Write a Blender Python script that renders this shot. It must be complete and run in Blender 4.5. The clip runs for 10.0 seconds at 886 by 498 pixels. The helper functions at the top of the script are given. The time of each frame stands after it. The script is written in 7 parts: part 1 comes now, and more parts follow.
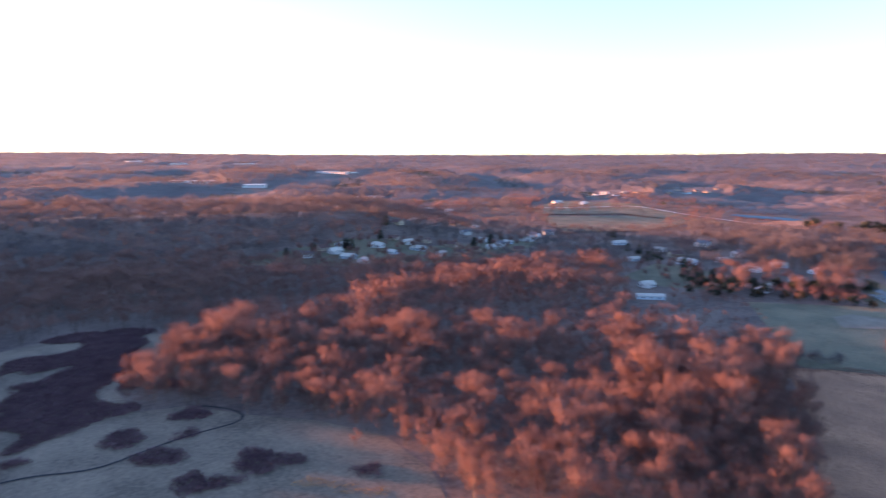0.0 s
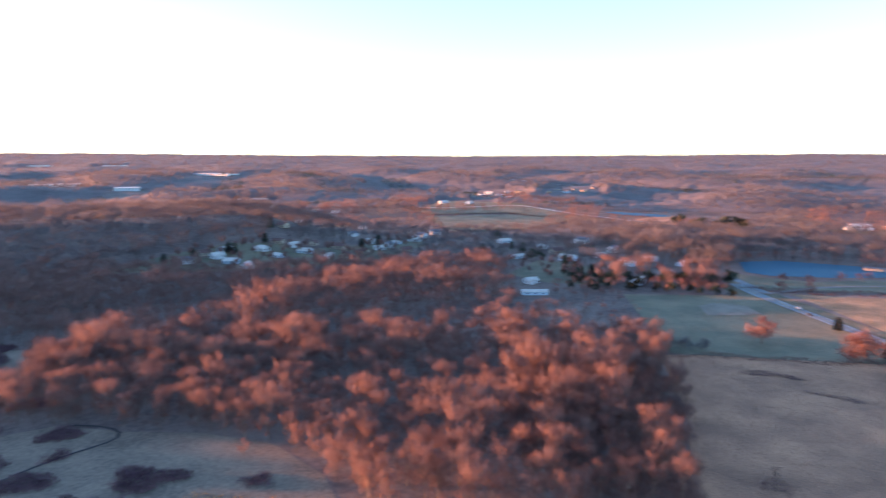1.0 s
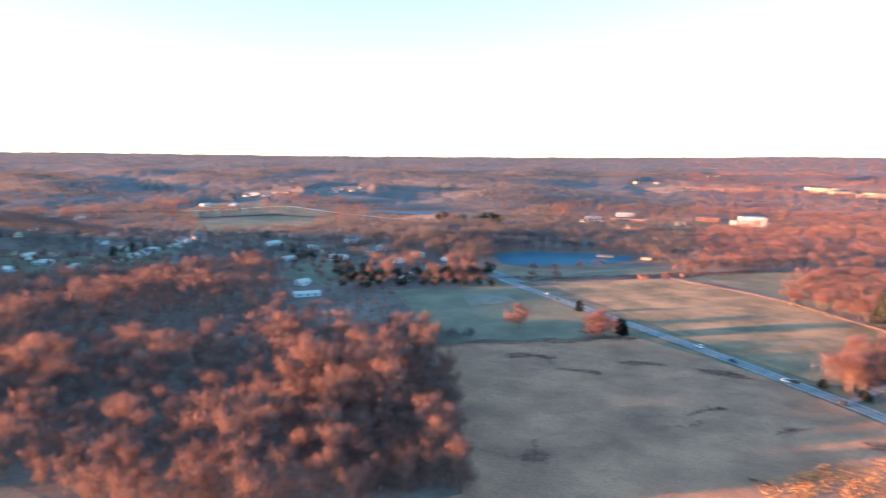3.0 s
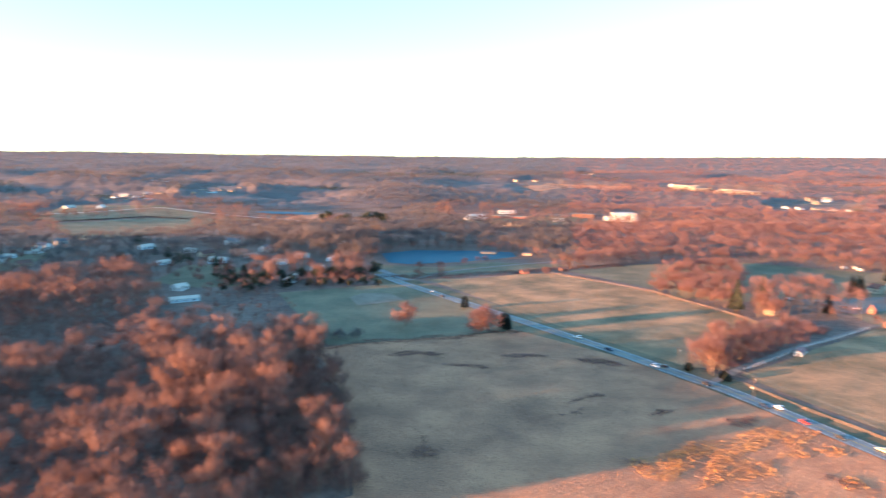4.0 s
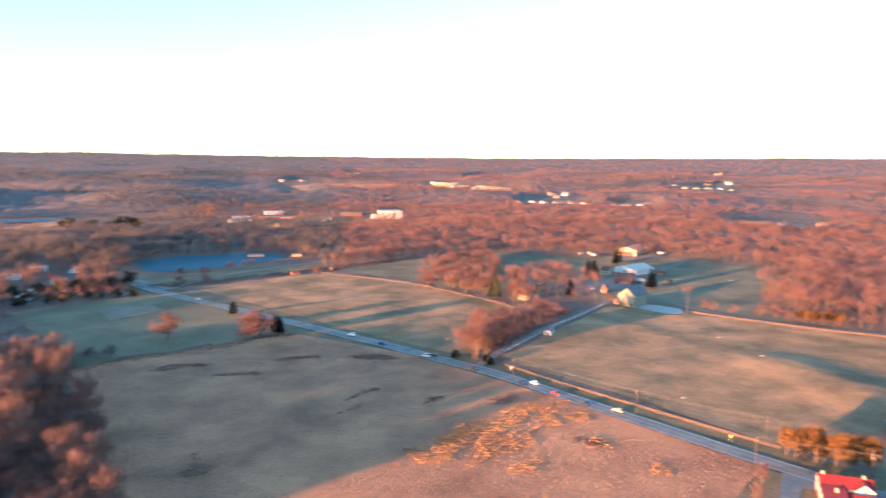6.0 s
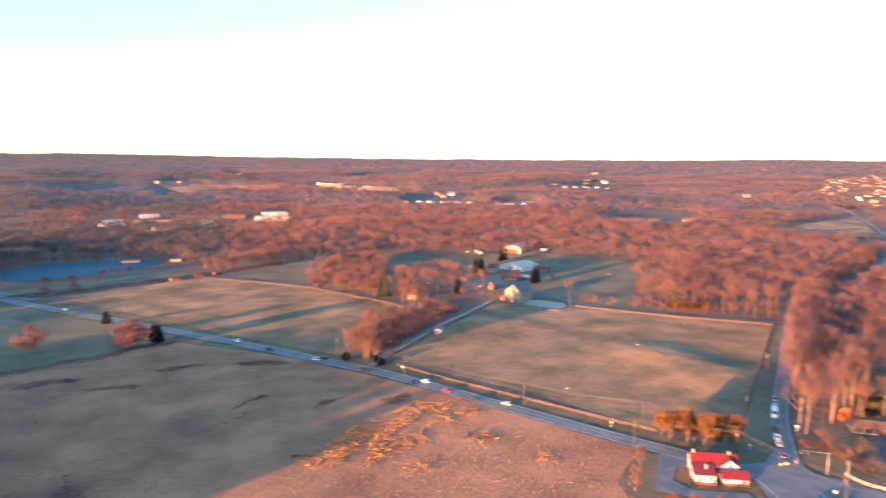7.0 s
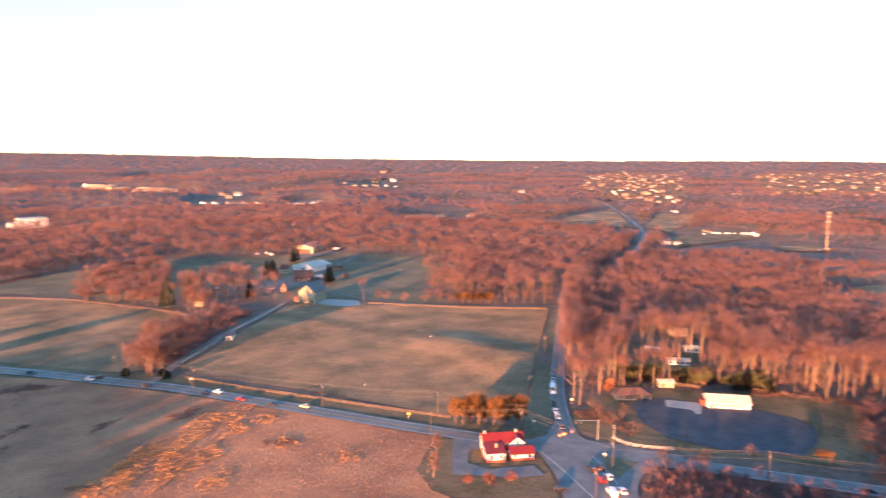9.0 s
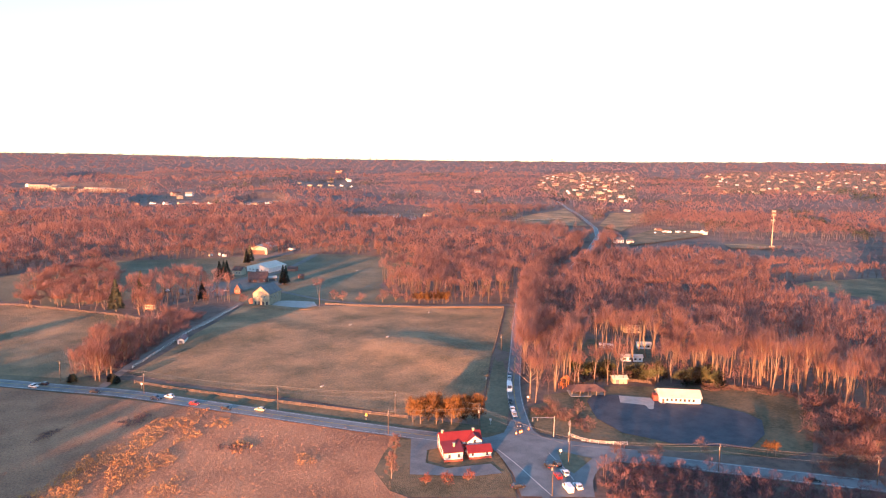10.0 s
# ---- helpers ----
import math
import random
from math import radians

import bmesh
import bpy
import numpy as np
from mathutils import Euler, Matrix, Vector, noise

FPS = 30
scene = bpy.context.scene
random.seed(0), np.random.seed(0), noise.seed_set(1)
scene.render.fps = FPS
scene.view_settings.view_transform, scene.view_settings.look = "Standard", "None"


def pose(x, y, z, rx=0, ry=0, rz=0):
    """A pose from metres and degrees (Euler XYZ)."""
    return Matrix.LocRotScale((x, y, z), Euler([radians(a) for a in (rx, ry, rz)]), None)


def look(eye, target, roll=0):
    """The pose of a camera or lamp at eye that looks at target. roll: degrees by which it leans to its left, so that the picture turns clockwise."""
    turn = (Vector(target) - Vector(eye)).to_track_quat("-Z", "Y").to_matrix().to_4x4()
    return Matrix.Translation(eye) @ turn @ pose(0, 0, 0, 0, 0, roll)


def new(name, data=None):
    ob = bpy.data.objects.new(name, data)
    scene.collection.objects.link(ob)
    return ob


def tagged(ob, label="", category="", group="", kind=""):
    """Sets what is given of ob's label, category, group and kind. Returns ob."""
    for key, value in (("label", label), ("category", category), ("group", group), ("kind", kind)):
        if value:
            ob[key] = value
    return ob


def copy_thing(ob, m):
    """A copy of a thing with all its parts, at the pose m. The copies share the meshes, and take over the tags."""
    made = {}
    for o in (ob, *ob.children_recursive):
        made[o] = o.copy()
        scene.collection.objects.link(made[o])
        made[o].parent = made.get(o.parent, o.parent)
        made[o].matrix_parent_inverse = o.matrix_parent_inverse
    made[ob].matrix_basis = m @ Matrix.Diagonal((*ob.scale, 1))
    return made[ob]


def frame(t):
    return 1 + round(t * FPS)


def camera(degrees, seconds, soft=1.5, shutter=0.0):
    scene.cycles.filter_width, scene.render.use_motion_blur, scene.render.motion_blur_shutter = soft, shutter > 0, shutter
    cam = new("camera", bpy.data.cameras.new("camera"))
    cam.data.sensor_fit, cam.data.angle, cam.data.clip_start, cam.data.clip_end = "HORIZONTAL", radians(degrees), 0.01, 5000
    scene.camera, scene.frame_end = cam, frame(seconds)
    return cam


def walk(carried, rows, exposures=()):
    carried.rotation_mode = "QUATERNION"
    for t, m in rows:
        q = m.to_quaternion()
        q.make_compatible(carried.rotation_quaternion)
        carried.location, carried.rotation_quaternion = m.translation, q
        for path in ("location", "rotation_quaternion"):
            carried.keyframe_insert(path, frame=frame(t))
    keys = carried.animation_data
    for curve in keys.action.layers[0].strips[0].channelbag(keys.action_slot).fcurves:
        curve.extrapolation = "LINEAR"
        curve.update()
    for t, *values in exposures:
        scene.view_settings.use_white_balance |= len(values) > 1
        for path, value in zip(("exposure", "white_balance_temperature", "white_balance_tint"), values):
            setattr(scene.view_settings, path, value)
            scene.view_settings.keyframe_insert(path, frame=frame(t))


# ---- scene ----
cam = camera(64.75, 10.0, soft=1.15, shutter=1.0)
EYE = (0.0, 0.0, 110.0)


def aim(yaw, pitch, lean):
    """The camera's pose: degrees to the right of north, above the level, and of lean."""
    a, b = radians(yaw), radians(pitch)
    to = (EYE[0] + math.sin(a) * math.cos(b), EYE[1] + math.cos(a) * math.cos(b), EYE[2] + math.sin(b))
    return look(EYE, to, lean)


walk(cam, [(t, aim(*row)) for t, row in (
    (0.0, (-46.792, -8.178, 0.077)),
    (0.5, (-42.165, -8.126, 0.073)),
    (1.0, (-37.540, -8.103, 0.047)),
    (1.5, (-32.875, -8.082, 0.007)),
    (2.0, (-28.228, -8.018, 0.098)),
    (2.5, (-23.476, -8.009, 0.231)),
    (4.0, (-9.280, -8.042, 0.449)),
    (4.5, (-4.561, -8.045, 0.403)),
    (5.0, (0.150, -7.998, 0.470)),
    (5.5, (4.901, -7.979, 0.459)),
    (7.0, (18.810, -7.850, 0.515)),
    (7.5, (23.308, -7.816, 0.506)),
    (8.0, (27.715, -7.813, 0.530)),
    (8.5, (31.884, -7.818, 0.571)),
    (9.0, (35.849, -7.792, 0.596)),
    (9.5, (39.027, -7.780, 0.570)),
    (9.6, (39.30, -7.772, 0.60)),
    (9.7, (39.41, -7.768, 0.64)),
    (10.0, (39.453, -7.763, 0.703)),
)], exposures=[(0.0, 2.8, 5800, 22), (1.0, 2.95, 5650, 11), (2.0, 3.11, 5550, 0), (2.5, 3.18, 5550, -2), (4.5, 3.17, 5600, -15), (5.5, 3.1, 5650, -11), (7.0, 2.85, 5850, -2), (8.5, 2.75, 6050, 3), (10.0, 2.7, 6200, 6)])

# ---- light ----
SUN_AZIMUTH, SUN_HEIGHT = 240.0, 4.8
world = bpy.data.worlds.new("evening_sky")
scene.world = world
world.use_nodes = True
wn, wl = world.node_tree.nodes, world.node_tree.links
wn.clear()
sky = wn.new("ShaderNodeTexSky")
sky.sky_type, sky.sun_disc = "NISHITA", False
sky.sun_elevation, sky.sun_rotation = radians(SUN_HEIGHT), radians(SUN_AZIMUTH)
sky.altitude, sky.air_density, sky.dust_density, sky.ozone_density = 100, 0.8, 0.3, 2.5
back = wn.new("ShaderNodeBackground")
back.inputs["Strength"].default_value = 0.128
wout = wn.new("ShaderNodeOutputWorld")
pale = wn.new("ShaderNodeHueSaturation")
pale.inputs["Saturation"].default_value = 0.86
wl.new(sky.outputs[0], pale.inputs["Color"])
wl.new(pale.outputs[0], back.inputs[0])
wl.new(back.outputs[0], wout.inputs[0])

sun = new("sun", bpy.data.lights.new("sun", "SUN"))
sun.data.energy, sun.data.angle, sun.data.color = 4.75, radians(1.2), (1.0, 0.365, 0.14)
sa, sb = radians(SUN_AZIMUTH), radians(SUN_HEIGHT)
sun.matrix_world = look((math.sin(sa) * math.cos(sb) * 900, math.cos(sa) * math.cos(sb) * 900, math.sin(sb) * 900), (0, 0, 0))


# ---- materials ----
def material(name, colours, scale=1.0, rough=0.9, fine=6.0, bump=0.0, metal=0.0, spread=0.0, island=False, grain=2.0, outward=0.0, through_light=0.0, detail=5.0):
    """A surface of two or three colours mingled by coarse and fine noise, in metres."""
    m = bpy.data.materials.new(name)
    m.use_nodes = True
    n, l = m.node_tree.nodes, m.node_tree.links
    b = n["Principled BSDF"]
    b.inputs["Roughness"].default_value, b.inputs["Metallic"].default_value = rough, metal
    b.inputs["Specular IOR Level"].default_value = 0.3 if rough > 0.6 else 0.5
    geo = n.new("ShaderNodeNewGeometry")
    big, small = n.new("ShaderNodeTexNoise"), n.new("ShaderNodeTexNoise")
    for tex, s in ((big, scale), (small, scale * fine)):
        l.new(geo.outputs["Position"], tex.inputs["Vector"])
        tex.inputs["Scale"].default_value, tex.inputs["Detail"].default_value, tex.inputs["Roughness"].default_value = s, detail, 0.62
    mix = n.new("ShaderNodeMath")
    mix.operation = "MULTIPLY_ADD"
    mix.inputs[1].default_value = 0.4
    l.new(small.outputs[0], mix.inputs[0])
    part_big = n.new("ShaderNodeMath")
    part_big.operation = "MULTIPLY"
    part_big.inputs[1].default_value = 0.6
    l.new(big.outputs[0], part_big.inputs[0])
    l.new(part_big.outputs[0], mix.inputs[2])
    ramp = n.new("ShaderNodeValToRGB")
    e = ramp.color_ramp.elements
    stops = np.linspace(0.4, 0.6, len(colours))
    while len(e) < len(colours):
        e.new(0.5)
    for k, c in enumerate(colours):
        e[k].position, e[k].color = stops[k], (*c, 1)
    source = mix.outputs[0]
    if spread:
        rnd = n.new("ShaderNodeObjectInfo") if not island else geo
        add = n.new("ShaderNodeMath")
        add.operation = "MULTIPLY_ADD"
        add.inputs[1].default_value = spread
        l.new(rnd.outputs["Random Per Island" if island else "Random"], add.inputs[0])
        shift = n.new("ShaderNodeMath")
        shift.operation = "SUBTRACT"
        shift.inputs[1].default_value = spread / 2
        l.new(mix.outputs[0], shift.inputs[0])
        l.new(shift.outputs[0], add.inputs[2])
        source = add.outputs[0]
    l.new(source, ramp.inputs[0])
    l.new(ramp.outputs[0], b.inputs["Base Color"])
    if bump:
        bm_node = n.new("ShaderNodeBump")
        bm_node.inputs["Strength"].default_value, bm_node.inputs["Distance"].default_value = 1.0, bump
        grit = n.new("ShaderNodeTexNoise")
        grit.inputs["Scale"].default_value, grit.inputs["Detail"].default_value = grain, 2.0
        l.new(geo.outputs["Position"], grit.inputs["Vector"])
        l.new(grit.outputs[0], bm_node.inputs["Height"])
        l.new(bm_node.outputs[0], b.inputs["Normal"])
    if outward:
        att, blend, unit = n.new("ShaderNodeAttribute"), n.new("ShaderNodeMix"), n.new("ShaderNodeVectorMath")
        att.attribute_name, blend.data_type, unit.operation = "outward", "VECTOR", "NORMALIZE"
        blend.inputs["Factor"].default_value = outward
        l.new(geo.outputs["Normal"], blend.inputs[4])
        l.new(att.outputs["Vector"], blend.inputs[5])
        l.new(blend.outputs[1], unit.inputs[0])
        l.new(unit.outputs[0], b.inputs["Normal"])
    if through_light:
        # a sliver stands for a spray of round twigs, which takes light from either side
        thin, mixed = n.new("ShaderNodeBsdfTranslucent"), n.new("ShaderNodeMixShader")
        mixed.inputs[0].default_value = through_light
        l.new(ramp.outputs[0], thin.inputs["Color"])
        l.new(b.outputs[0], mixed.inputs[1])
        l.new(thin.outputs[0], mixed.inputs[2])
        l.new(mixed.outputs[0], n["Material Output"].inputs["Surface"])
    return m


M_SOIL = material("leaf_litter", [(0.0802, 0.0579, 0.049), (0.134, 0.098, 0.0802), (0.178, 0.134, 0.107)], 0.02, fine=14, bump=0.3)
M_FIELD = material("dry_meadow", [(0.224, 0.117, 0.069), (0.362, 0.187, 0.106), (0.486, 0.258, 0.141)], 0.03, fine=40, bump=0.6, grain=3.0, detail=8.0)
M_PASTURE = material("winter_pasture", [(0.098, 0.088, 0.048), (0.216, 0.153, 0.085), (0.37, 0.238, 0.128)], 0.03, fine=40, bump=0.5, grain=3.0, detail=8.0)
M_GRASS = material("green_turf", [(0.092, 0.09, 0.055), (0.137, 0.125, 0.078), (0.2, 0.165, 0.102)], 0.025, fine=20, bump=0.4)
M_LAWN = material("mown_lawn", [(0.0693, 0.0644, 0.0347), (0.129, 0.104, 0.0594), (0.188, 0.139, 0.0792)], 0.05, fine=12, bump=0.3)
M_MARSH = material("marsh_grass", [(0.1, 0.078, 0.056), (0.165, 0.127, 0.09), (0.225, 0.172, 0.12)], 0.03, fine=18, bump=0.25)
M_SAND = material("bare_sand", [(0.14, 0.118, 0.088), (0.2, 0.17, 0.127)], 0.1, fine=12)
M_ASPHALT = material("worn_asphalt", [(0.102, 0.117, 0.125), (0.14, 0.157, 0.166), (0.178, 0.196, 0.204)], 0.12, fine=20, rough=0.75)
# the shade over the lot is put into this darker, bluer asphalt
M_LOT = material("shaded_asphalt", [(0.034, 0.041, 0.055), (0.05, 0.059, 0.075), (0.068, 0.077, 0.092)], 0.12, fine=20, rough=0.75)
M_GRAVEL = material("gravel_drive", [(0.132, 0.119, 0.106), (0.198, 0.178, 0.158)], 0.3, fine=16)
M_CONCRETE = material("pale_concrete", [(0.277, 0.277, 0.264), (0.363, 0.356, 0.337)], 0.3, fine=12)
M_PALEGRAVEL = material("pale_gravel", [(0.4, 0.39, 0.36), (0.5, 0.49, 0.46)], 0.3, fine=10)
M_LINE = material("road_paint", [(0.363, 0.363, 0.343), (0.495, 0.488, 0.462)], 0.6, fine=10, rough=0.6)
M_YELLOW = material("yellow_road_paint", [(0.33, 0.218, 0.033), (0.409, 0.277, 0.0528)], 0.6, fine=10, rough=0.6)
M_TWIG = material("bare_twigs", [(0.128, 0.074, 0.062), (0.172, 0.098, 0.082), (0.216, 0.126, 0.105)], 0.05, fine=8, outward=0.4, through_light=0.36)
# for far woods: greyed to take in some of the haze of distance
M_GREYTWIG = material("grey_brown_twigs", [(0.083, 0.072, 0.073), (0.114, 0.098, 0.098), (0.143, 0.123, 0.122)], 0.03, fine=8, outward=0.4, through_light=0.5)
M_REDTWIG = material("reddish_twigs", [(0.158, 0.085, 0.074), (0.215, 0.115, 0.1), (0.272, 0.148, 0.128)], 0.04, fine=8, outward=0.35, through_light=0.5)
# distant haze is put into the canopy's colour as well
M_CANOPY = material("hazy_far_twigs", [(0.084, 0.068, 0.064), (0.112, 0.09, 0.084), (0.138, 0.111, 0.104)], 0.01, fine=12, bump=2.0, grain=0.12)
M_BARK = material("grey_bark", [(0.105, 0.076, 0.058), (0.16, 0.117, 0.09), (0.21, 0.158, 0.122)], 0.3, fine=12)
# darker copy of grey_bark, for saplings and most trunks farther off
M_DIMBARK = material("darker_bark", [(0.0595, 0.0434, 0.035), (0.091, 0.0679, 0.0546), (0.119, 0.091, 0.0735)], 0.3, fine=12)
M_PINE = material("evergreen_needles", [(0.026, 0.034, 0.024), (0.045, 0.054, 0.036), (0.066, 0.074, 0.046)], 0.3, fine=8, spread=0.15, island=True, outward=0.6, through_light=0.1)
M_REDLEAF = material("red_brown_leaves", [(0.13, 0.045, 0.03), (0.21, 0.075, 0.05), (0.26, 0.1, 0.065)], 0.3, fine=8, spread=0.15, island=True, outward=0.4, through_light=0.3)
M_RUSSET = material("russet_leaves", [(0.0842, 0.0378, 0.0127), (0.143, 0.0676, 0.0211), (0.177, 0.0926, 0.0295)], 0.3, fine=8, spread=0.15, island=True, outward=0.5)
M_SHRUB = material("dark_shrub_twigs", [(0.115, 0.062, 0.072), (0.16, 0.088, 0.098), (0.2, 0.118, 0.122)], 0.1, fine=8, outward=0.6)
# the sky mirrored in ruffled water is painted as this blue base
M_WATER = material("pond_water", [(0.003, 0.06, 0.105), (0.005, 0.075, 0.125)], 0.01, fine=40, rough=0.62, bump=0.03)
M_WHITE = material("white_clapboard", [(0.491, 0.484, 0.462), (0.592, 0.586, 0.564)], 0.5, fine=8, rough=0.6)
M_RED = material("red_metal_roof", [(0.118, 0.00981, 0.0114), (0.157, 0.0164, 0.0164)], 0.4, fine=10, rough=0.5)

# ---- plan, in metres ----
FRONT_FIELD = [(-131, 362), (-92, 391), (-28, 428), (38, 375), (76, 327), (112, 278), (141, 239), (156, 211), (151, 211), (141, 204), (129, 193),
    (125, 178), (127, 171), (100, 110), (60, 60), (-30, 60), (-128, 148), (-92, 174), (-62, 204), (-74, 241), (-93, 293)]
GREEN_FIELD = [(-211, 502), (-177, 525), (-127, 562), (-102, 532), (-18, 435), (-34, 415), (-91, 386), (-126, 368), (-163, 426)]
NORTH_PASTURE = [(-109, 581), (-58, 600), (-30, 627), (0, 632), (75, 564), (125, 488), (138, 466), (86, 363), (68, 366), (7, 434), (-49, 506)]
BACK_PASTURE = [(11, 650), (81, 703), (168, 723), (182, 707), (121, 666), (77, 578)]
FARM_YARD = [(95, 673), (186, 731), (272, 699), (351, 680), (403, 635), (435, 574), (385, 516), (322, 488), (257, 442), (215, 449), (205, 479), (196,
    557), (137, 539), (89, 546)]
SOUTH_PASTURE = [(93, 357), (110, 325), (138, 281), (168, 229), (190, 207), (349, 353), (270, 420), (243, 438), (204, 473), (136, 399)]
VERGE = [(190, 205), (350, 352), (356, 348), (260, 257), (222, 219), (190, 190), (181, 195)]
HOUSE_LOT = [(151, 211), (177, 188), (174, 178), (165, 162), (155, 149), (128, 170), (125, 178), (129, 193), (141, 204)]
HOUSE_DRIVE = [(157, 209), (165, 198), (162, 193), (154, 195), (147, 187), (150, 179), (165, 172), (163, 164), (154, 168), (137, 183)]
CORNER_VERGE = [(208, 195), (200, 182), (205, 172), (217, 154), (237, 130), (241, 133), (226, 158), (226, 177), (226, 203), (218, 204)]
CHURCH_LOT = [(252, 196), (243, 192), (230, 176), (226, 160), (230, 150), (233, 140), (253, 121), (270, 124), (284, 132), (287, 141), (283, 158), (268, 173), (263, 188)]
CHURCH_LAWN = [(234, 210), (269, 199), (305, 170), (328, 140), (305, 120), (269, 105), (253, 110), (228, 137), (215, 163), (215, 193)]
ISLAND = [(192, 165), (197, 152), (182, 148), (183, 153)]
POND = [(-184, 719), (-155, 750), (-97, 760), (-48, 759), (-41, 726), (-67, 700), (-97, 677), (-141, 656), (-163, 663)]
MARSH = [(-432, 76), (-442, 122), (-408, 159), (-356, 135), (-329, 102), (-293, 98), (-286, 117), (-258, 132), (-234, 149), (-204, 160), (-170, 154),
    (-152, 144), (-126, 146), (-58, 78), (-60, 10), (-249, 20)]
LEFT_LAWN = [(-591, 280), (-602, 353), (-597, 429), (-571, 468), (-544, 475), (-536, 650), (-506, 633), (-472, 518), (-491, 429), (-522, 374), (-560,
    328)]
TAN_FIELD = [(-804, 957), (-893, 1154), (-703, 1154), (-563, 1069), (-443, 1020), (-518, 1002), (-646, 1024), (-733, 917)]
FAR_GREEN = [(-713, 878), (-629, 998), (-511, 1008), (-492, 838), (-554, 742)]
MID_LAWN = [(-329, 522), (-346, 606), (-309, 614), (-254, 579), (-233, 530), (-281, 508)]
TAN_STRIP = [(-436, 1020), (-417, 1171), (-384, 1150), (-342, 996), (-395, 962)]
RIDGE_FIELD = [(-95, 2036), (-34, 2298), (216, 2207), (149, 2021), (-55, 1770)]
SCHOOL_GROUNDS = [(-165, 1096), (-114, 1206), (20, 1184), (82, 1104), (52, 1046), (-83, 1048)]
POND_BANK = [(-131, 587), (-110, 599), (-31, 639), (12, 683), (-66, 686), (-104, 648), (-138, 643), (-170, 651), (-163, 602)]
FAR_RIGHT_FIELD = [(617, 271), (654, 267), (730, 234), (605, 192), (609, 230)]
TOWER_FIELD = [(831, 452), (866, 428), (872, 396), (836, 392), (800, 424)]
SUB_FIELD = [(746, 763), (864, 843), (1117, 960), (968, 805), (854, 687), (802, 733)]
SUB_FIELD_B = [(868, 677), (1089, 824), (1132, 778), (1040, 702), (836, 611)]
SUBURB = [(1533, 1451), (2357, 2165), (2705, 2332), (2910, 2076), (1461, 1023), (1315, 964), (1272, 1043), (1415, 1256)]
SUBURB_B = [(2254, 1302), (3039, 1788), (3508, 1872), (4288, 1427), (2257, 745), (1927, 865), (1851, 1016)]
YARD_LOT = [(763, 557), (908, 603), (949, 544), (880, 512), (723, 511)]
CAMP = [(257, 213), (286, 238), (330, 262), (358, 234), (325, 208), (296, 192)]
MAIN_ROAD = [(-155, 598), (-134, 568), (-64, 494), (-7, 432), (35, 386), (78, 333), (76, 339), (100, 302), (124, 264), (153, 218), (167, 199), (181,
    179), (202, 153), (219, 131), (230, 115), (258, 77)]
SIDE_ROAD = [(185, 170), (196, 185), (213, 208), (234, 230), (262, 256), (316, 308), (359, 348), (405, 392)]
FAR_ROAD = [(459, 401), (621, 498), (760, 594), (832, 654), (981, 803), (1135, 968), (1215, 1070)]
APPROACH_ROAD = [(186, 176), (178, 158), (167, 139)]
FARM_DRIVE = [(76, 341), (99, 373), (143, 418), (206, 481)]
BACK_DRIVE = [(246, 507), (255, 460), (272, 423), (309, 390), (362, 355)]
YARD_ROAD = [(243, 554), (293, 590), (339, 633), (368, 662)]
POND_ROAD = [(-169, 630), (-146, 601), (-124, 572)]
POND_LANE = [(-124, 572), (-94, 628), (-45, 670), (9, 710)]
TAN_ROAD = [(-834, 1009), (-686, 1126), (-570, 1081), (-476, 1053), (-390, 1016)]
NEAR_CAMERA = [(-150, 144), (-128, 148), (-30, 60), (60, 60), (100, 110), (127, 172), (156, 150), (175, 140), (150, -50), (-200, -50), (-249, 40)]
SHADE_WOODS = [(-1150, -350), (-1050, 250), (-440, 60), (-330, -40), (-280, -140), (-240, -430), (-420, -500), (-800, -450)]
FARMLAND = [(-135, 590), (0, 655), (75, 600), (130, 500), (160, 490), (205, 485), (245, 440), (275, 425), (352, 356), (356, 346), (222, 219), (190, 180), (160, 205)]
SHRUB_LAND = [(150, 96)] + [(184, 136), (195, 143), (205, 142), (210, 136), (220, 120), (235, 98), (249, 75)] + [(285, 62), (265, 5), (190, 10)]
FIELD_GAP = [(-287, 493), (-273, 527), (-216, 517), (-135, 568), (-120, 543), (-137, 424), (-154, 416), (-227, 438)]
CLEARINGS = [(*p, 13) for p in [(-445, 699), (-374, 615), (-372, 756), (-313, 713), (-325, 629), (-221, 556), (-292, 501), (-265, 464), (-217, 611)]] + [(*p, 23) for p in [(-164, 1257), (-80, 1124), (1, 1139), (52, 1149), (113, 1196)]] + [(*p, 40) for p in [(357, 2181), (447, 2096), (508, 2025), (-73, 2380), (119, 3065), (1715, 2863), (596, 1755)]] + [
    (*p, 40) for p in [(346, 2244), (401, 2166), (500, 2038), (1753, 2923), (1347, 2175), (602, 1765), (1365, 1504), (1784, 1089)]] + [(*p, 44) for p in [(-4042, 1441), (-3606, 1483), (-2118, 921), (-1707, 912), (-2423, 1627), (-3436, 1776)]]
JUNCTION = [(176, 190), (188, 189), (200, 197), (205, 195), (201, 189), (197, 177), (209, 158), (216, 146), (211, 142), (199, 150), (194, 158), (187,
    145), (174, 133), (156, 148), (166, 162), (173, 177)]
CREEK = [(-259, 42), (-258, 52), (-249, 64), (-246, 72), (-252, 82), (-252, 90), (-255, 104), (-254, 117), (-252, 128), (-257, 132), (-266, 132), (-281, 122)]
SAND_PATCH = [(-152, 496), (-146, 514), (-125, 516), (-110, 496), (-125, 480), (-138, 470)]
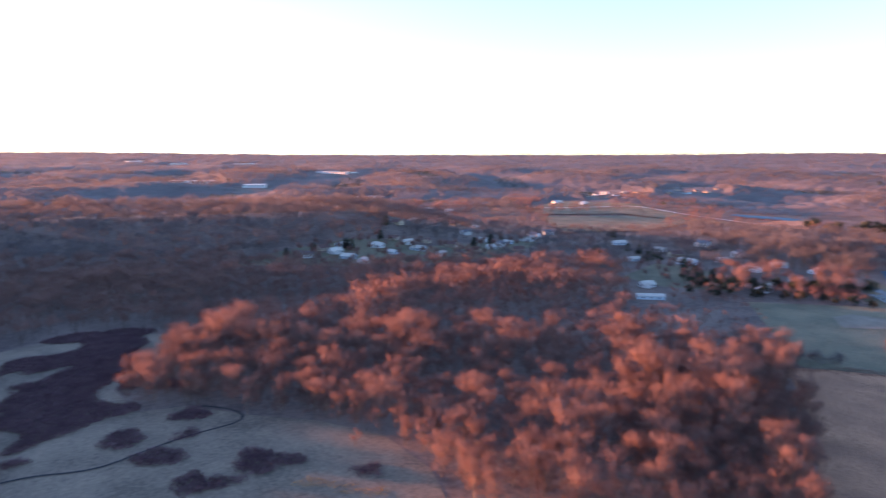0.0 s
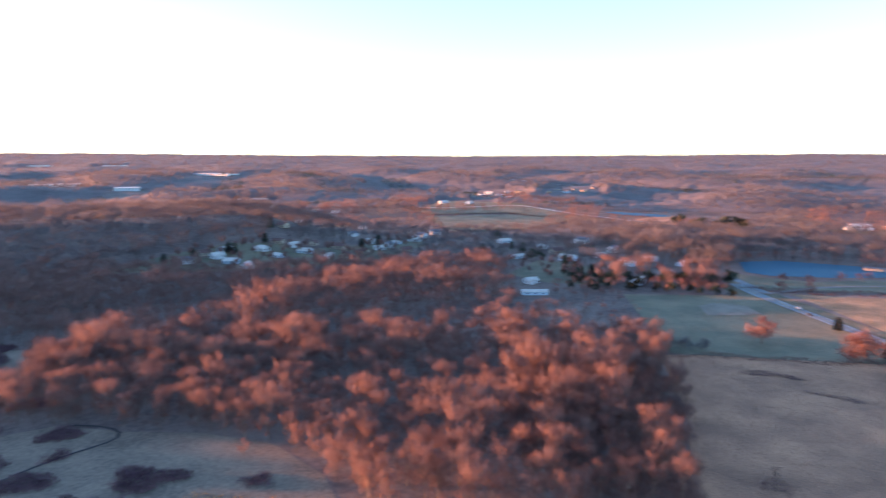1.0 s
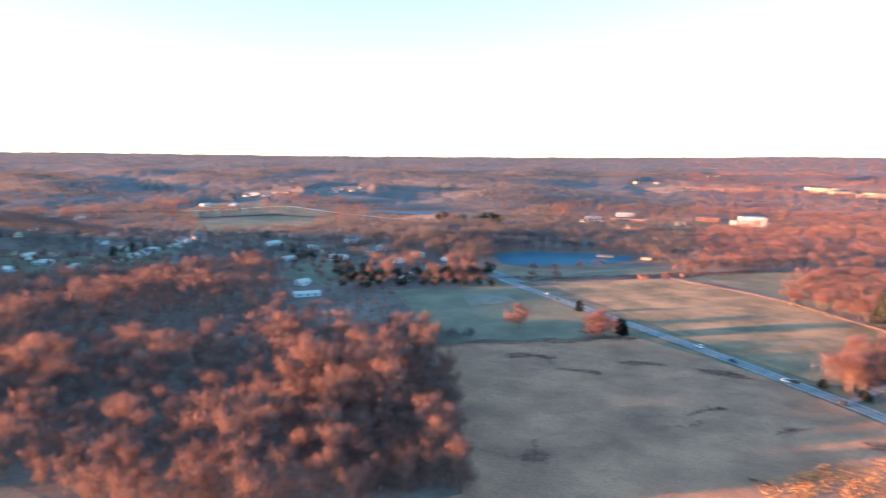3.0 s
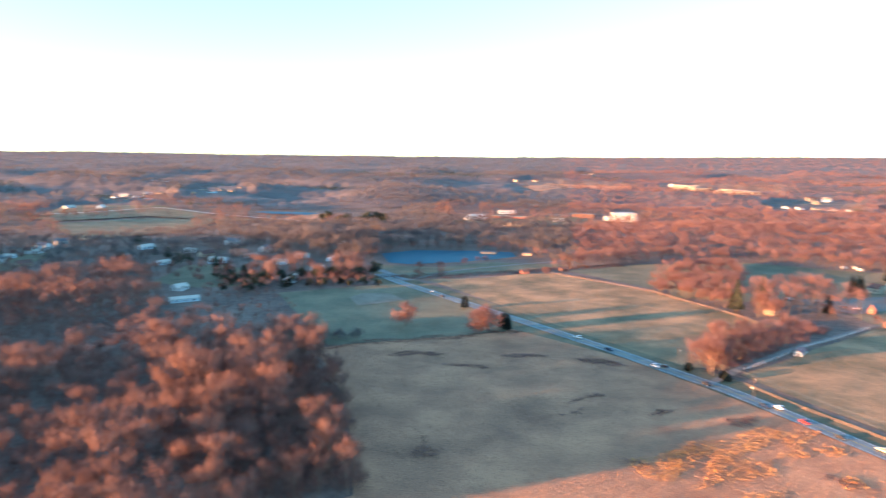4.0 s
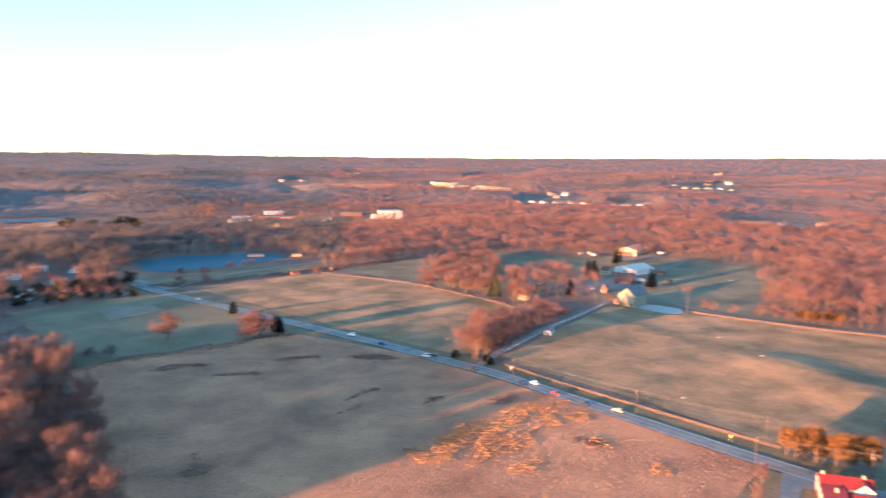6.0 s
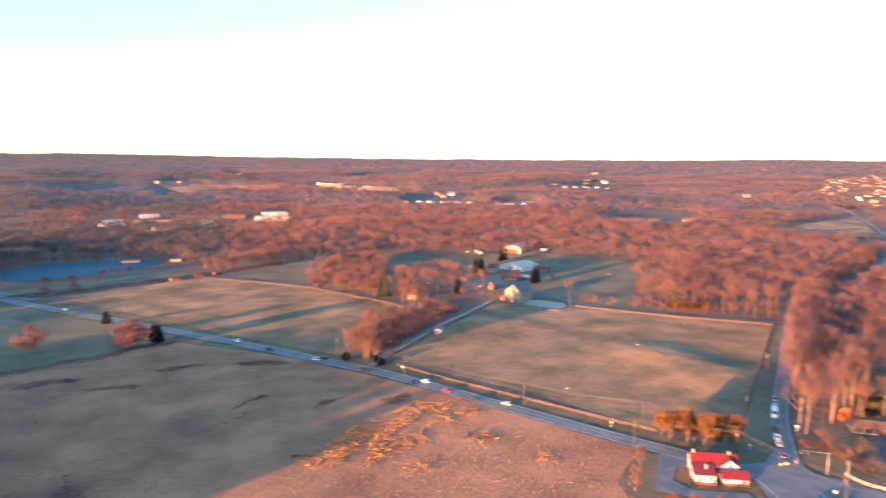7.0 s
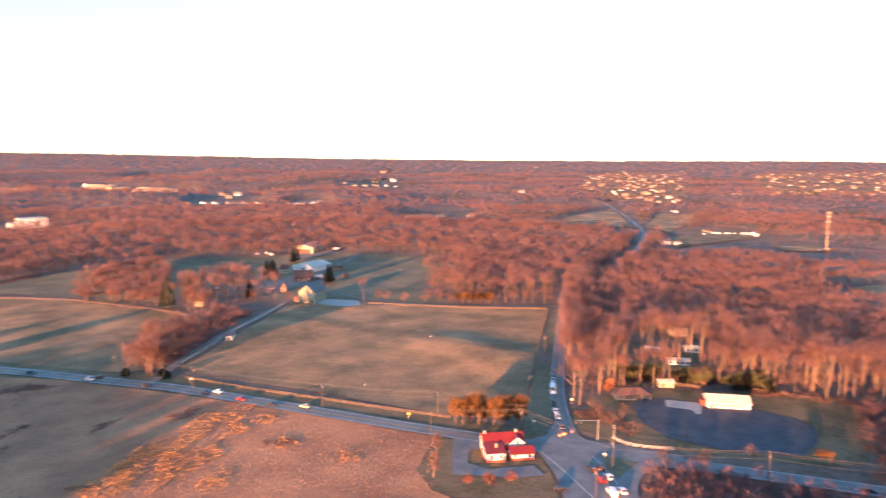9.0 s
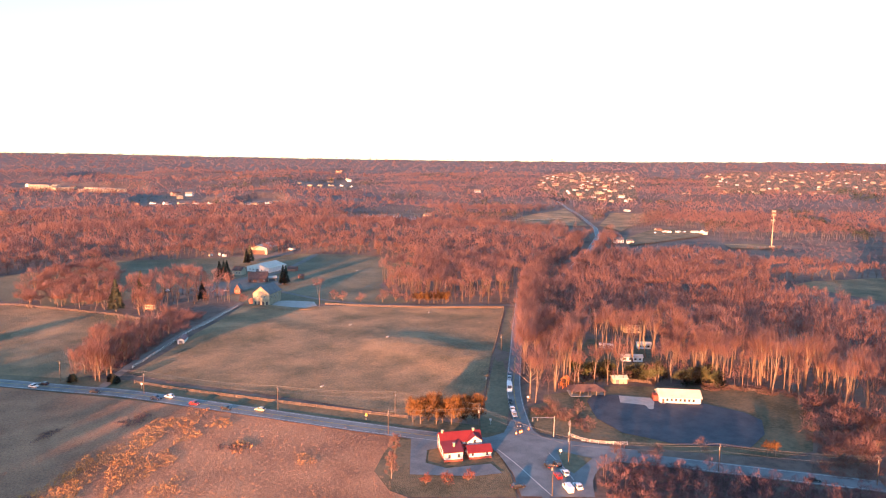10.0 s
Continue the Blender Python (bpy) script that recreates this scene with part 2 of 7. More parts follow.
FARM_GROVE = [(72, 556), (98, 643), (134, 695), (172, 715), (162, 630), (123, 505), (95, 535)]
MARSH_THICKET = [(-414, 73), (-427, 103), (-409, 143), (-388, 139), (-355, 109), (-333, 97), (-295, 93), (-290, 78), (-282, 61), (-288, 48)]
HEDGE_LINE = [(-134, 357), (-89, 381), (-59, 396), (-17, 419), (-17, 427), (-61, 405), (-92, 390), (-137, 367)]
EDGE_BRUSH = [[(238, 205), (255, 215), (301, 192), (303, 165), (323, 138), (309, 122), (320, 117), (335, 143), (312, 171), (312, 199), (265, 224)], [(214, 194), (214, 182), (217, 164), (220, 167), (225, 190), (226, 203)], [(-95, 300), (-61, 212), (-66, 206), (-101, 289)]]
TALL_STAND = (-121.6, 257.2)
TALL_BELT = [(-345, 258), (-367, 364), (-337, 398), (-250, 428)]
SCRUB_LAND = [(333, 134), (326, 114), (327, 100), (259, 77), (247, 95), (305, 120)]
SOUTH_SHADE_WOODS = [(80, 45), (112, 82), (145, 55), (150, 15), (100, -5), (75, 10)]
VILLAGE_WOODS = [(-571, 289), (-617, 369), (-593, 503), (-621, 830), (-462, 884), (-251, 533), (-261, 466), (-353, 523), (-445, 456), (-495, 363)]
VILLAGE_PLOTS = [(-572, 359), (-569, 389), (-525, 389), (-562, 437), (-558, 473), (-555, 498), (-509, 475), (-501, 492), (-505, 523), (-511, 552), (-517,
    572), (-533, 639), (-549, 672), (-590, 592), (-713, 693), (-819, 771), (-894, 854), (-883, 781), (-1283, 941), (-1228, 944), (-618, 509),
    (-445, 699), (-370, 608), (-372, 756), (-349, 731), (-312, 709), (-291, 499), (-216, 608), (-250, 791), (-583, 384), (-547, 389), (-574,
    466), (-535, 468), (-534, 514), (-547, 576), (-530, 600), (-486, 568), (-560, 712), (-673, 692), (-941, 852), (-819, 707),
    (-581, 407), (-538, 435), (-385, 685), (-356, 664), (-308, 666), (-263, 633), (-256, 673), (-222, 665)]
CLEARINGS += [(*p, 10) for p in VILLAGE_PLOTS]
CLEARINGS += [(*p, 14) for p in [(-154, 644), (-138, 643), (-123, 643), (-104, 648), (-85, 660), (-65, 672), (-44, 693), (-22, 706)]]
UNDERWOOD = [(-60, 209), (-76, 240), (-95, 292), (-129, 350), (-174, 336), (-173, 274), (-134, 219), (-99, 191)]
YARD_EAST = [(350, 654), (401, 624), (419, 587), (421, 549), (394, 519), (360, 513), (326, 480), (310, 442), (308, 406), (258, 431), (248, 450)]
CLEARINGS += [(*p, 20) for p in [(749, 760), (787, 761), (802, 733), (828, 710), (838, 679), (846, 644), (833, 599), (733, 518), (787, 521), (853, 530), (880, 512), (804,
    430), (788, 393), (784, 359), (611, 265), (612, 249), (607, 229), (599, 210), (599, 194)]]
LOW_WOODS = [(654, 504), (859, 492), (1048, 340), (730, 234), (688, 303), (687, 391), (584, 435)]

OPEN = [FRONT_FIELD, GREEN_FIELD, NORTH_PASTURE, BACK_PASTURE, FARM_YARD, SOUTH_PASTURE, VERGE, HOUSE_LOT, CORNER_VERGE, CHURCH_LAWN,
        POND, POND_BANK, MARSH, LEFT_LAWN, TAN_FIELD, FAR_GREEN, MID_LAWN, TAN_STRIP, RIDGE_FIELD, SCHOOL_GROUNDS,
        FAR_RIGHT_FIELD, TOWER_FIELD, SUB_FIELD, SUB_FIELD_B, SUBURB, SUBURB_B, YARD_LOT, CAMP, NEAR_CAMERA, FARMLAND, SHRUB_LAND, SCRUB_LAND]


FAR_POND = [(-515, 1150), (-450, 1168), (-402, 1152), (-412, 1116), (-470, 1112), (-512, 1126)]
OPEN += [YARD_EAST, FAR_POND]
CLEARINGS += [(-480, 1120, 34), (-425, 1110, 34)]
POND_FRONT = [(-182, 640), (-140, 638), (-100, 643), (-60, 678), (-16, 700), (-26, 745), (-48, 759), (-184, 719)]
OPEN += [POND_FRONT]


# hollows with gardens and low evergreens: bearings and distances from the middle of the plan
HOLLOWS = [(15.0, 21.7, 1300, 1650), (22.6, 26.7, 1340, 1620), (31.0, 39.0, 1050, 1360), (11.2, 15.7, 2560, 3000), (16.7, 20.5, 2290, 2640), (27.0, 32.8, 1900, 2400),
    (-36.0, -30.6, 1445, 1940), (-29.7, -24.7, 1514, 2074), (-33.5, -27.5, 2067, 2649)]


def hollow(x, y):
    """Which of the points lie in a hollow."""
    a, r = np.degrees(np.arctan2(x, y)), np.hypot(x, y)
    hit = np.zeros(np.shape(x), bool)
    for a0, a1, r0, r1 in HOLLOWS:
        u, w = (a - (a0 + a1) / 2) / ((a1 - a0) / 2), (r - (r0 + r1) / 2) / ((r1 - r0) / 2)
        hit |= u * u + w * w + 0.25 * np.sin(x / 31) * np.sin(y / 37) < 1
    return hit


FAR_SITES = [(x, y, ra + 60) for x, y, ra in CLEARINGS if math.hypot(x, y) > 1000] + [(sum(p[0] for p in q) / len(q), sum(p[1] for p in q) / len(q), wide) for q, wide in (
    (TAN_FIELD, 220), (RIDGE_FIELD, 220), (SCHOOL_GROUNDS, 200), (SUB_FIELD, 200), (SUB_FIELD_B, 150), (SUBURB, 520), (SUBURB_B, 650))] + [(1450, 1080, 300), (1650, 1350, 300), (2300, 1000, 400), (3000, 1500, 600), (1135, 968, 120)]


def relief(x, y):
    """Long wooded ridges and hollows, from -1 to 1."""
    a = np.sin(x / 155 + 1.4 * np.sin(y / 330 + 0.6) + 0.9) * np.sin(y / 128 - x / 700 + 1.2 * np.sin(x / 290))
    b = np.sin((0.8 * x + 0.6 * y) / 92 + 1.1 * np.sin((0.8 * y - 0.6 * x) / 170))
    return np.clip(0.75 * a + 0.45 * b, -1, 1)


def far_rise(x, y):
    """The part of the relief that the far ground takes: none about the settled places."""
    r = np.hypot(x, y)
    k = np.clip((r - 1050) / 700, 0, 1) * (1 - np.clip((r - 2600) / 1600, 0, 1))
    for sx, sy, ra in FAR_SITES:
        d = math.hypot(sx, sy)
        u, w = (x * sx + y * sy) / d - d, (x * sy - y * sx) / d
        k = k * (1 - np.exp(-(w / (ra * 1.2)) ** 2 - (np.where(u < 0, u / (ra * 3.0 + 150), u / (ra * 1.3))) ** 2))
    return 11 * k * relief(x, y)


def gz(x, y):
    """The ground's height: level near by, rolling and rising far off."""
    r = np.hypot(x, y)
    k = np.clip((r - 800) / 900, 0, 1)
    k = k * k * (3 - 2 * k)
    u = np.sin(x / 190 + 1.3 * np.sin(y / 310)) * np.cos(y / 230 + 0.8) + 0.9 * np.sin((x + y) / 82 + 2.1) * np.sin(y / 105 - x / 210)
    base = 0.0 * r
    # wooded ridges in the west, most of them unseen and added to cast shade
    for x0, y0, x1, y1, top, wide in ((-930, -260, -870, 60, 48, 120), (-870, 60, -800, 220, 38, 120), (-800, 220, -690, 480, 36, 120), (-665, 80, -600, -10, 14, 70), (-600, -10, -440, -190, 12, 75), (-440, -190, -330, -420, 10, 75)):
        dx, dy = x1 - x0, y1 - y0
        s = np.clip(((x - x0) * dx + (y - y0) * dy) / (dx * dx + dy * dy), 0, 1)
        base = np.maximum(base, top * np.exp(-(np.hypot(x - x0 - s * dx, y - y0 - s * dy) / wide) ** 2))
    # the wooded rise behind the farm
    for x0, y0, x1, y1, top, wide in ((190, 862, 340, 838, 11, 85), (340, 838, 500, 735, 12, 85), (500, 735, 600, 640, 9, 75)):
        dx, dy = x1 - x0, y1 - y0
        s = np.clip(((x - x0) * dx + (y - y0) * dy) / (dx * dx + dy * dy), 0, 1)
        base = np.maximum(base, top * np.exp(-(np.hypot(x - x0 - s * dx, y - y0 - s * dy) / wide) ** 2))
    # low swells added to the pasture so that their far sides fall into shade
    for x0, y0, x1, y1, top, wide in ((232, 318, 246, 268, 2.9, 24), (150, 404, 190, 400, 1.5, 20)):
        dx, dy = x1 - x0, y1 - y0
        s = np.clip(((x - x0) * dx + (y - y0) * dy) / (dx * dx + dy * dy), 0, 1)
        base = np.maximum(base, top * np.exp(-(np.hypot(x - x0 - s * dx, y - y0 - s * dy) / wide) ** 2))
    return 52 * (np.maximum(r - 900, 0) / 4000) ** 2 + k * (5 - 4 * np.clip((r - 1800) / 2000, 0, 1)) * u + base + far_rise(x, y)


def inside(x, y, poly):
    """Which of the points lie in the polygon."""
    hit = np.zeros(np.shape(x), bool)
    for (x0, y0), (x1, y1) in zip(poly, poly[1:] + poly[:1]):
        if y0 != y1:
            hit ^= ((y0 > y) != (y1 > y)) & (x < (x1 - x0) * (y - y0) / (y1 - y0) + x0)
    return hit


def near_line(x, y, line, width):
    """Which of the points lie within that distance of the line."""
    hit = np.zeros(np.shape(x), bool)
    for (x0, y0), (x1, y1) in zip(line, line[1:]):
        dx, dy = x1 - x0, y1 - y0
        s = np.clip(((x - x0) * dx + (y - y0) * dy) / (dx * dx + dy * dy), 0, 1)
        hit |= np.hypot(x - x0 - s * dx, y - y0 - s * dy) < width
    return hit


def mesh_of(name, verts, tris, mats, index=None, smooth=False, outward=None):
    """A mesh from arrays of corners and of triangles or quads."""
    me = bpy.data.meshes.new(name)
    tris = np.asarray(tris, np.int32)
    k = tris.shape[1]
    me.vertices.add(len(verts))
    me.vertices.foreach_set("co", np.asarray(verts, np.float32).ravel())
    me.loops.add(tris.size)
    me.loops.foreach_set("vertex_index", tris.ravel())
    me.polygons.add(len(tris))
    me.polygons.foreach_set("loop_start", np.arange(0, tris.size, k, dtype=np.int32))
    if index is not None:
        me.polygons.foreach_set("material_index", np.asarray(index, np.int32))
    me.polygons.foreach_set("use_smooth", np.full(len(tris), smooth))
    for m in mats:
        me.materials.append(m)
    if outward is not None:
        # twigs are round and stand upright: low light meets them from the side
        o = np.asarray(outward, np.float32) * (1, 1, 0.35)
        o = o / np.maximum(np.linalg.norm(o, axis=1)[:, None], 1e-6)
        me.attributes.new("outward", "FLOAT_VECTOR", "POINT").data.foreach_set("vector", o.astype(np.float32).ravel())
    me.update(calc_edges=True)
    return me


def part(name, bm, mat, parent, label=""):
    me = bpy.data.meshes.new(name)
    bm.to_mesh(me)
    bm.free()
    me.materials.append(mat)
    ob = new(name, me)
    ob.parent = parent
    if label:
        ob["label"] = label
    return ob


# ---- ground ----
def build_ground():
    rings = np.concatenate([[0, 40, 80], np.geomspace(120, 5700, 110)])
    turns = np.radians(np.linspace(0, 360, 361)[:-1])
    rr, aa = np.meshgrid(rings, turns, indexing="ij")
    x, y = rr * np.sin(aa), rr * np.cos(aa)
    v = np.stack([x, y, gz(x, y) - 0.02], -1).reshape(-1, 3)
    i, j = np.meshgrid(np.arange(len(rings) - 1), np.arange(360), indexing="ij")
    j2 = (j + 1) % 360
    q = np.stack([i * 360 + j, (i + 1) * 360 + j, (i + 1) * 360 + j2, i * 360 + j2], -1).reshape(-1, 4)[:, ::-1]
    tagged(new("ground", mesh_of("ground", v, q, [M_SOIL], smooth=True)), "brown leaf-littered ground under the woods", "ground", kind="structure")


build_ground()


def sheet(name, poly, mat, lift, label, category="ground", step=40.0):
    """A piece of open ground that lies on the ground sheet."""
    bm = bmesh.new()
    bm.faces.new([bm.verts.new((x, y, 0)) for x, y in poly])
    far = max(math.hypot(*q) for q in poly)
    if far > 850:
        lift += 1.2
    bmesh.ops.triangulate(bm, faces=bm.faces[:])
    for _ in range(6):
        long = [e for e in bm.edges if e.calc_length() > max(step, far * 0.03)]
        if not long:
            break
        bmesh.ops.subdivide_edges(bm, edges=long, cuts=1)
        bmesh.ops.triangulate(bm, faces=bm.faces[:])
    for v in bm.verts:
        v.co.z = float(gz(v.co.x, v.co.y)) + lift
    bmesh.ops.recalc_face_normals(bm, faces=bm.faces)
    if sum(f.normal.z for f in bm.faces) < 0:
        bmesh.ops.reverse_faces(bm, faces=bm.faces)
    ob = part(name, bm, mat, None)
    return tagged(ob, label, category, kind="structure")


def resample(line, step):
    out = [np.array(line[0], float)]
    for a, b in zip(line, line[1:]):
        a, b = np.array(a, float), np.array(b, float)
        k = max(1, int(np.linalg.norm(b - a) / step))
        out += [a + (b - a) * s / k for s in range(1, k + 1)]
    p = np.array(out)
    for _ in range(3):
        p[1:-1] = (p[:-2] + 2 * p[1:-1] + p[2:]) / 4
    return p


def ribbon_mesh(p, left, right, lift):
    """Corners and quads of a strip along the line p, between two offsets to its left."""
    d = np.gradient(p, axis=0)
    d /= np.linalg.norm(d, axis=1)[:, None]
    nrm = np.stack([-d[:, 1], d[:, 0]], 1)
    a, b = p + nrm * left, p + nrm * right
    v = np.concatenate([np.c_[a, gz(a[:, 0], a[:, 1]) + lift], np.c_[b, gz(b[:, 0], b[:, 1]) + lift]])
    k = np.arange(len(p) - 1)
    n = len(p)
    return v, np.stack([k, k + n, k + n + 1, k + 1], 1)


def strip(name, line, width, mat, lift, label, step=8.0, kind="structure"):
    p = resample(line, step)
    v, q = ribbon_mesh(p, width / 2, -width / 2, lift)
    ob = new(name, mesh_of(name, v, q, [mat]))
    return tagged(ob, label, "road", kind=kind)


layer = 0.0
for poly, mat, lift, name, label in (
        (FRONT_FIELD, M_FIELD, 0.03, "meadow", "rough dry tan and grey meadow beside the main road"),
        (GREEN_FIELD, M_GRASS, 0.03, "green_field", "short green field with a bare sandy patch"),
        (NORTH_PASTURE, M_PASTURE, 0.03, "north_pasture", "grazed winter pasture with olive and straw patches"),
        (BACK_PASTURE, M_GRASS, 0.04, "back_pasture", "green pasture behind a board fence"),
        (FARM_YARD, M_GRASS, 0.03, "farm_yard", "green grass yard round the farm buildings"),
        (YARD_EAST, M_GRASS, 0.03, "paddock", "short green paddock behind the barns"),
        (SOUTH_PASTURE, M_PASTURE, 0.03, "south_pasture", "wide grazed pasture of straw-coloured winter grass"),
        (VERGE, M_GRASS, 0.04, "verge", "green grass verge beside the side road"),
        (HOUSE_LOT, M_LAWN, 0.04, "house_lawn", "brown lawn round the red-roofed house"),
        (CHURCH_LAWN, M_LAWN, 0.03, "church_lawn", "patchy lawn round the low white building"),
        (CORNER_VERGE, M_LAWN, 0.05, "corner_verge", "brown grass verge at the crossroads"),
        (POND_BANK, M_GRASS, 0.03, "pond_bank", "grassy bank beside the pond"),
        (MARSH, M_MARSH, 0.03, "marsh", "pale marsh grass crossed by a narrow creek"),
        (LEFT_LAWN, M_GRASS, 0.03, "village_lawn", "green lawns between the houses of a village"),
        (TAN_FIELD, M_GRASS, 0.03, "stubble_field", "dull grey-green field with a pale lane round it"),
        (FAR_GREEN, M_GRASS, 0.05, "far_green_field", "dull green field before the tan stubble"),
        (MID_LAWN, M_GRASS, 0.03, "garden_lawn", "green garden lawn among the trees"),
        (TAN_STRIP, M_FIELD, 0.03, "tan_strip", "tan field strip beside far pines"),
        (RIDGE_FIELD, M_FIELD, 0.03, "ridge_field", "tan field on a far ridge"),
        (SCHOOL_GROUNDS, M_LAWN, 0.03, "school_grounds", "open grounds round large white buildings"),
        (FAR_RIGHT_FIELD, M_PASTURE, 0.03, "clearing", "grey grass clearing behind the woods"),
        (TOWER_FIELD, M_PASTURE, 0.03, "tower_clearing", "grass clearing at the foot of the radio tower"),
        (SUB_FIELD, M_PASTURE, 0.03, "roadside_field", "straw-coloured field beside the far road"),
        (SUB_FIELD_B, M_PASTURE, 0.03, "roadside_meadow", "straw-coloured meadow beside the far road"),
        (SUBURB, M_LAWN, 0.03, "suburb_lawn", "lawns of a housing estate on a far hill"),
        (SUBURB_B, M_LAWN, 0.03, "suburb_green", "lawns of a second far housing estate"),
        (YARD_LOT, M_LAWN, 0.03, "depot_yard", "rough brown yard with parked vehicles in the distance"),
        (CAMP, M_LAWN, 0.03, "grove_yard", "leafy yard between tall trees behind the lot")):
    sheet(name, poly, mat, lift + layer + (0.12 if poly is SOUTH_PASTURE else 0), label, step=12.0 if poly is SOUTH_PASTURE else 40.0)
    layer += 0.005
sheet("church_lot", CHURCH_LOT, M_LOT, 0.27, "asphalt parking lot coloured dark blue for shade", "parking lot")
sheet("house_drive", HOUSE_DRIVE, M_ASPHALT, 0.27, "asphalt drive and forecourt of the red-roofed house", "drive")
sheet("far_water", FAR_POND, M_WATER, 0.6, "narrow blue pond beyond the fields", "water")
water = sheet("water", POND, M_WATER, 0.24, "still deep blue pond", "water")
strip("verge", MAIN_ROAD[:12], 34.0, M_LAWN, 0.012, "brown grass verge along the main road", 12)
strip("road", MAIN_ROAD, 9.4, M_ASPHALT, 0.32, "two-lane asphalt main road with pale edge lines", 12)
strip("side_road", SIDE_ROAD, 6.8, M_ASPHALT, 0.35, "narrow asphalt side road beside the woods", 12)
strip("far_road", FAR_ROAD, 6.0, M_ASPHALT, 0.8, "asphalt road that winds up a far hill", 12)
strip("approach_road", APPROACH_ROAD, 15.0, M_ASPHALT, 0.38, "broad asphalt approach to the crossroads", 6)
strip("farm_drive", FARM_DRIVE, 4.5, M_GRAVEL, 0.27, "straight gravel farm drive between trees", 10)
strip("back_drive", BACK_DRIVE, 4.5, M_GRAVEL, 0.27, "gravel lane behind the pasture", 10)
strip("yard_road", YARD_ROAD, 6.0, M_GRAVEL, 0.28, "gravel yard lane past the barns", 10)
strip("pond_road", POND_ROAD, 7.0, M_ASPHALT, 0.28, "asphalt side road by the pond", 10)
strip("pond_lane", POND_LANE, 5.0, M_GRAVEL, 0.27, "pale gravel lane along the pond", 10)
strip("tan_lane", TAN_ROAD, 5.0, M_PALEGRAVEL, 1.7, "pale concrete lane through a field", 12)
LANES = [(MAIN_ROAD, 16), (SIDE_ROAD, 7), (FAR_ROAD, 6), (APPROACH_ROAD, 14), (FARM_DRIVE, 4), (BACK_DRIVE, 5), (YARD_ROAD, 6), (POND_ROAD, 8), (POND_LANE, 6), (TAN_ROAD, 10)]


# ---- trees ----
def prism(a, b, ra, rb, sides):
    """Corners and triangles of a tapered limb."""
    a, b = np.array(a, float), np.array(b, float)
    d = (b - a) / np.linalg.norm(b - a)
    u = np.cross(d, (0, 0, 1) if abs(d[2]) < 0.9 else (1, 0, 0))
    u /= np.linalg.norm(u)
    w = np.cross(d, u)
    k = np.arange(sides) * 2 * np.pi / sides
    ring = np.cos(k)[:, None] * u + np.sin(k)[:, None] * w
    v = np.concatenate([a + ring * ra, b + ring * rb])
    i = np.arange(sides)
    j = (i + 1) % sides
    return v, np.concatenate([np.stack([i, j, i + sides], 1), np.stack([j, j + sides, i + sides], 1)])


def join(pieces):
    """Several pieces as one."""
    vs, fs, n = [], [], 0
    for v, f in pieces:
        vs.append(v)
        fs.append(f + n)
        n += len(v)
    return np.concatenate(vs), np.concatenate(fs)


def crown_core(lobes, sizes, lon, rings, low=-0.75):
    """The dense inner twigs of a crown: one lumpy surface that wraps its lobes, open below."""
    mid = (lobes * sizes[:, None] ** 2).sum(0) / (sizes ** 2).sum()
    up = np.linspace(np.pi / 2, low, rings + 1)[1:]
    around = np.arange(lon) * 2 * np.pi / lon
    d = np.concatenate([[(0, 0, 1.0)]] + [np.stack([np.cos(u) * np.cos(around + 0.4 * k), np.cos(u) * np.sin(around + 0.4 * k), np.sin(u) + 0 * around], 1) for k, u in enumerate(up)])
    c = lobes - mid
    along = d @ c.T
    gap = (c ** 2).sum(1)[None] - along ** 2
    reach = np.where(gap < sizes ** 2, along + np.sqrt(np.maximum(sizes ** 2 - gap, 0)), 0.0).max(1)
    reach = np.maximum(reach, sizes.mean() * 0.7)
    j = np.arange(lon)
    j2 = (j + 1) % lon
    tris = [np.stack([0 * j, 1 + j, 1 + j2], 1)]
    for k in range(rings - 1):
        a, b = 1 + k * lon, 1 + (k + 1) * lon
        tris += [np.stack([a + j, b + j, a + j2], 1), np.stack([a + j2, b + j, b + j2], 1)]
    o = d + np.array([0, 0, 0.15])
    return mid + d * reach[:, None], np.concatenate(tris), o / np.linalg.norm(o, axis=1)[:, None]


def with_core(twigs, core):
    """Twigs and core as one crown."""
    v, f, o = twigs
    return np.concatenate([v, core[0]]), np.concatenate([f, core[1] + len(v)]), np.concatenate([o, core[2]])


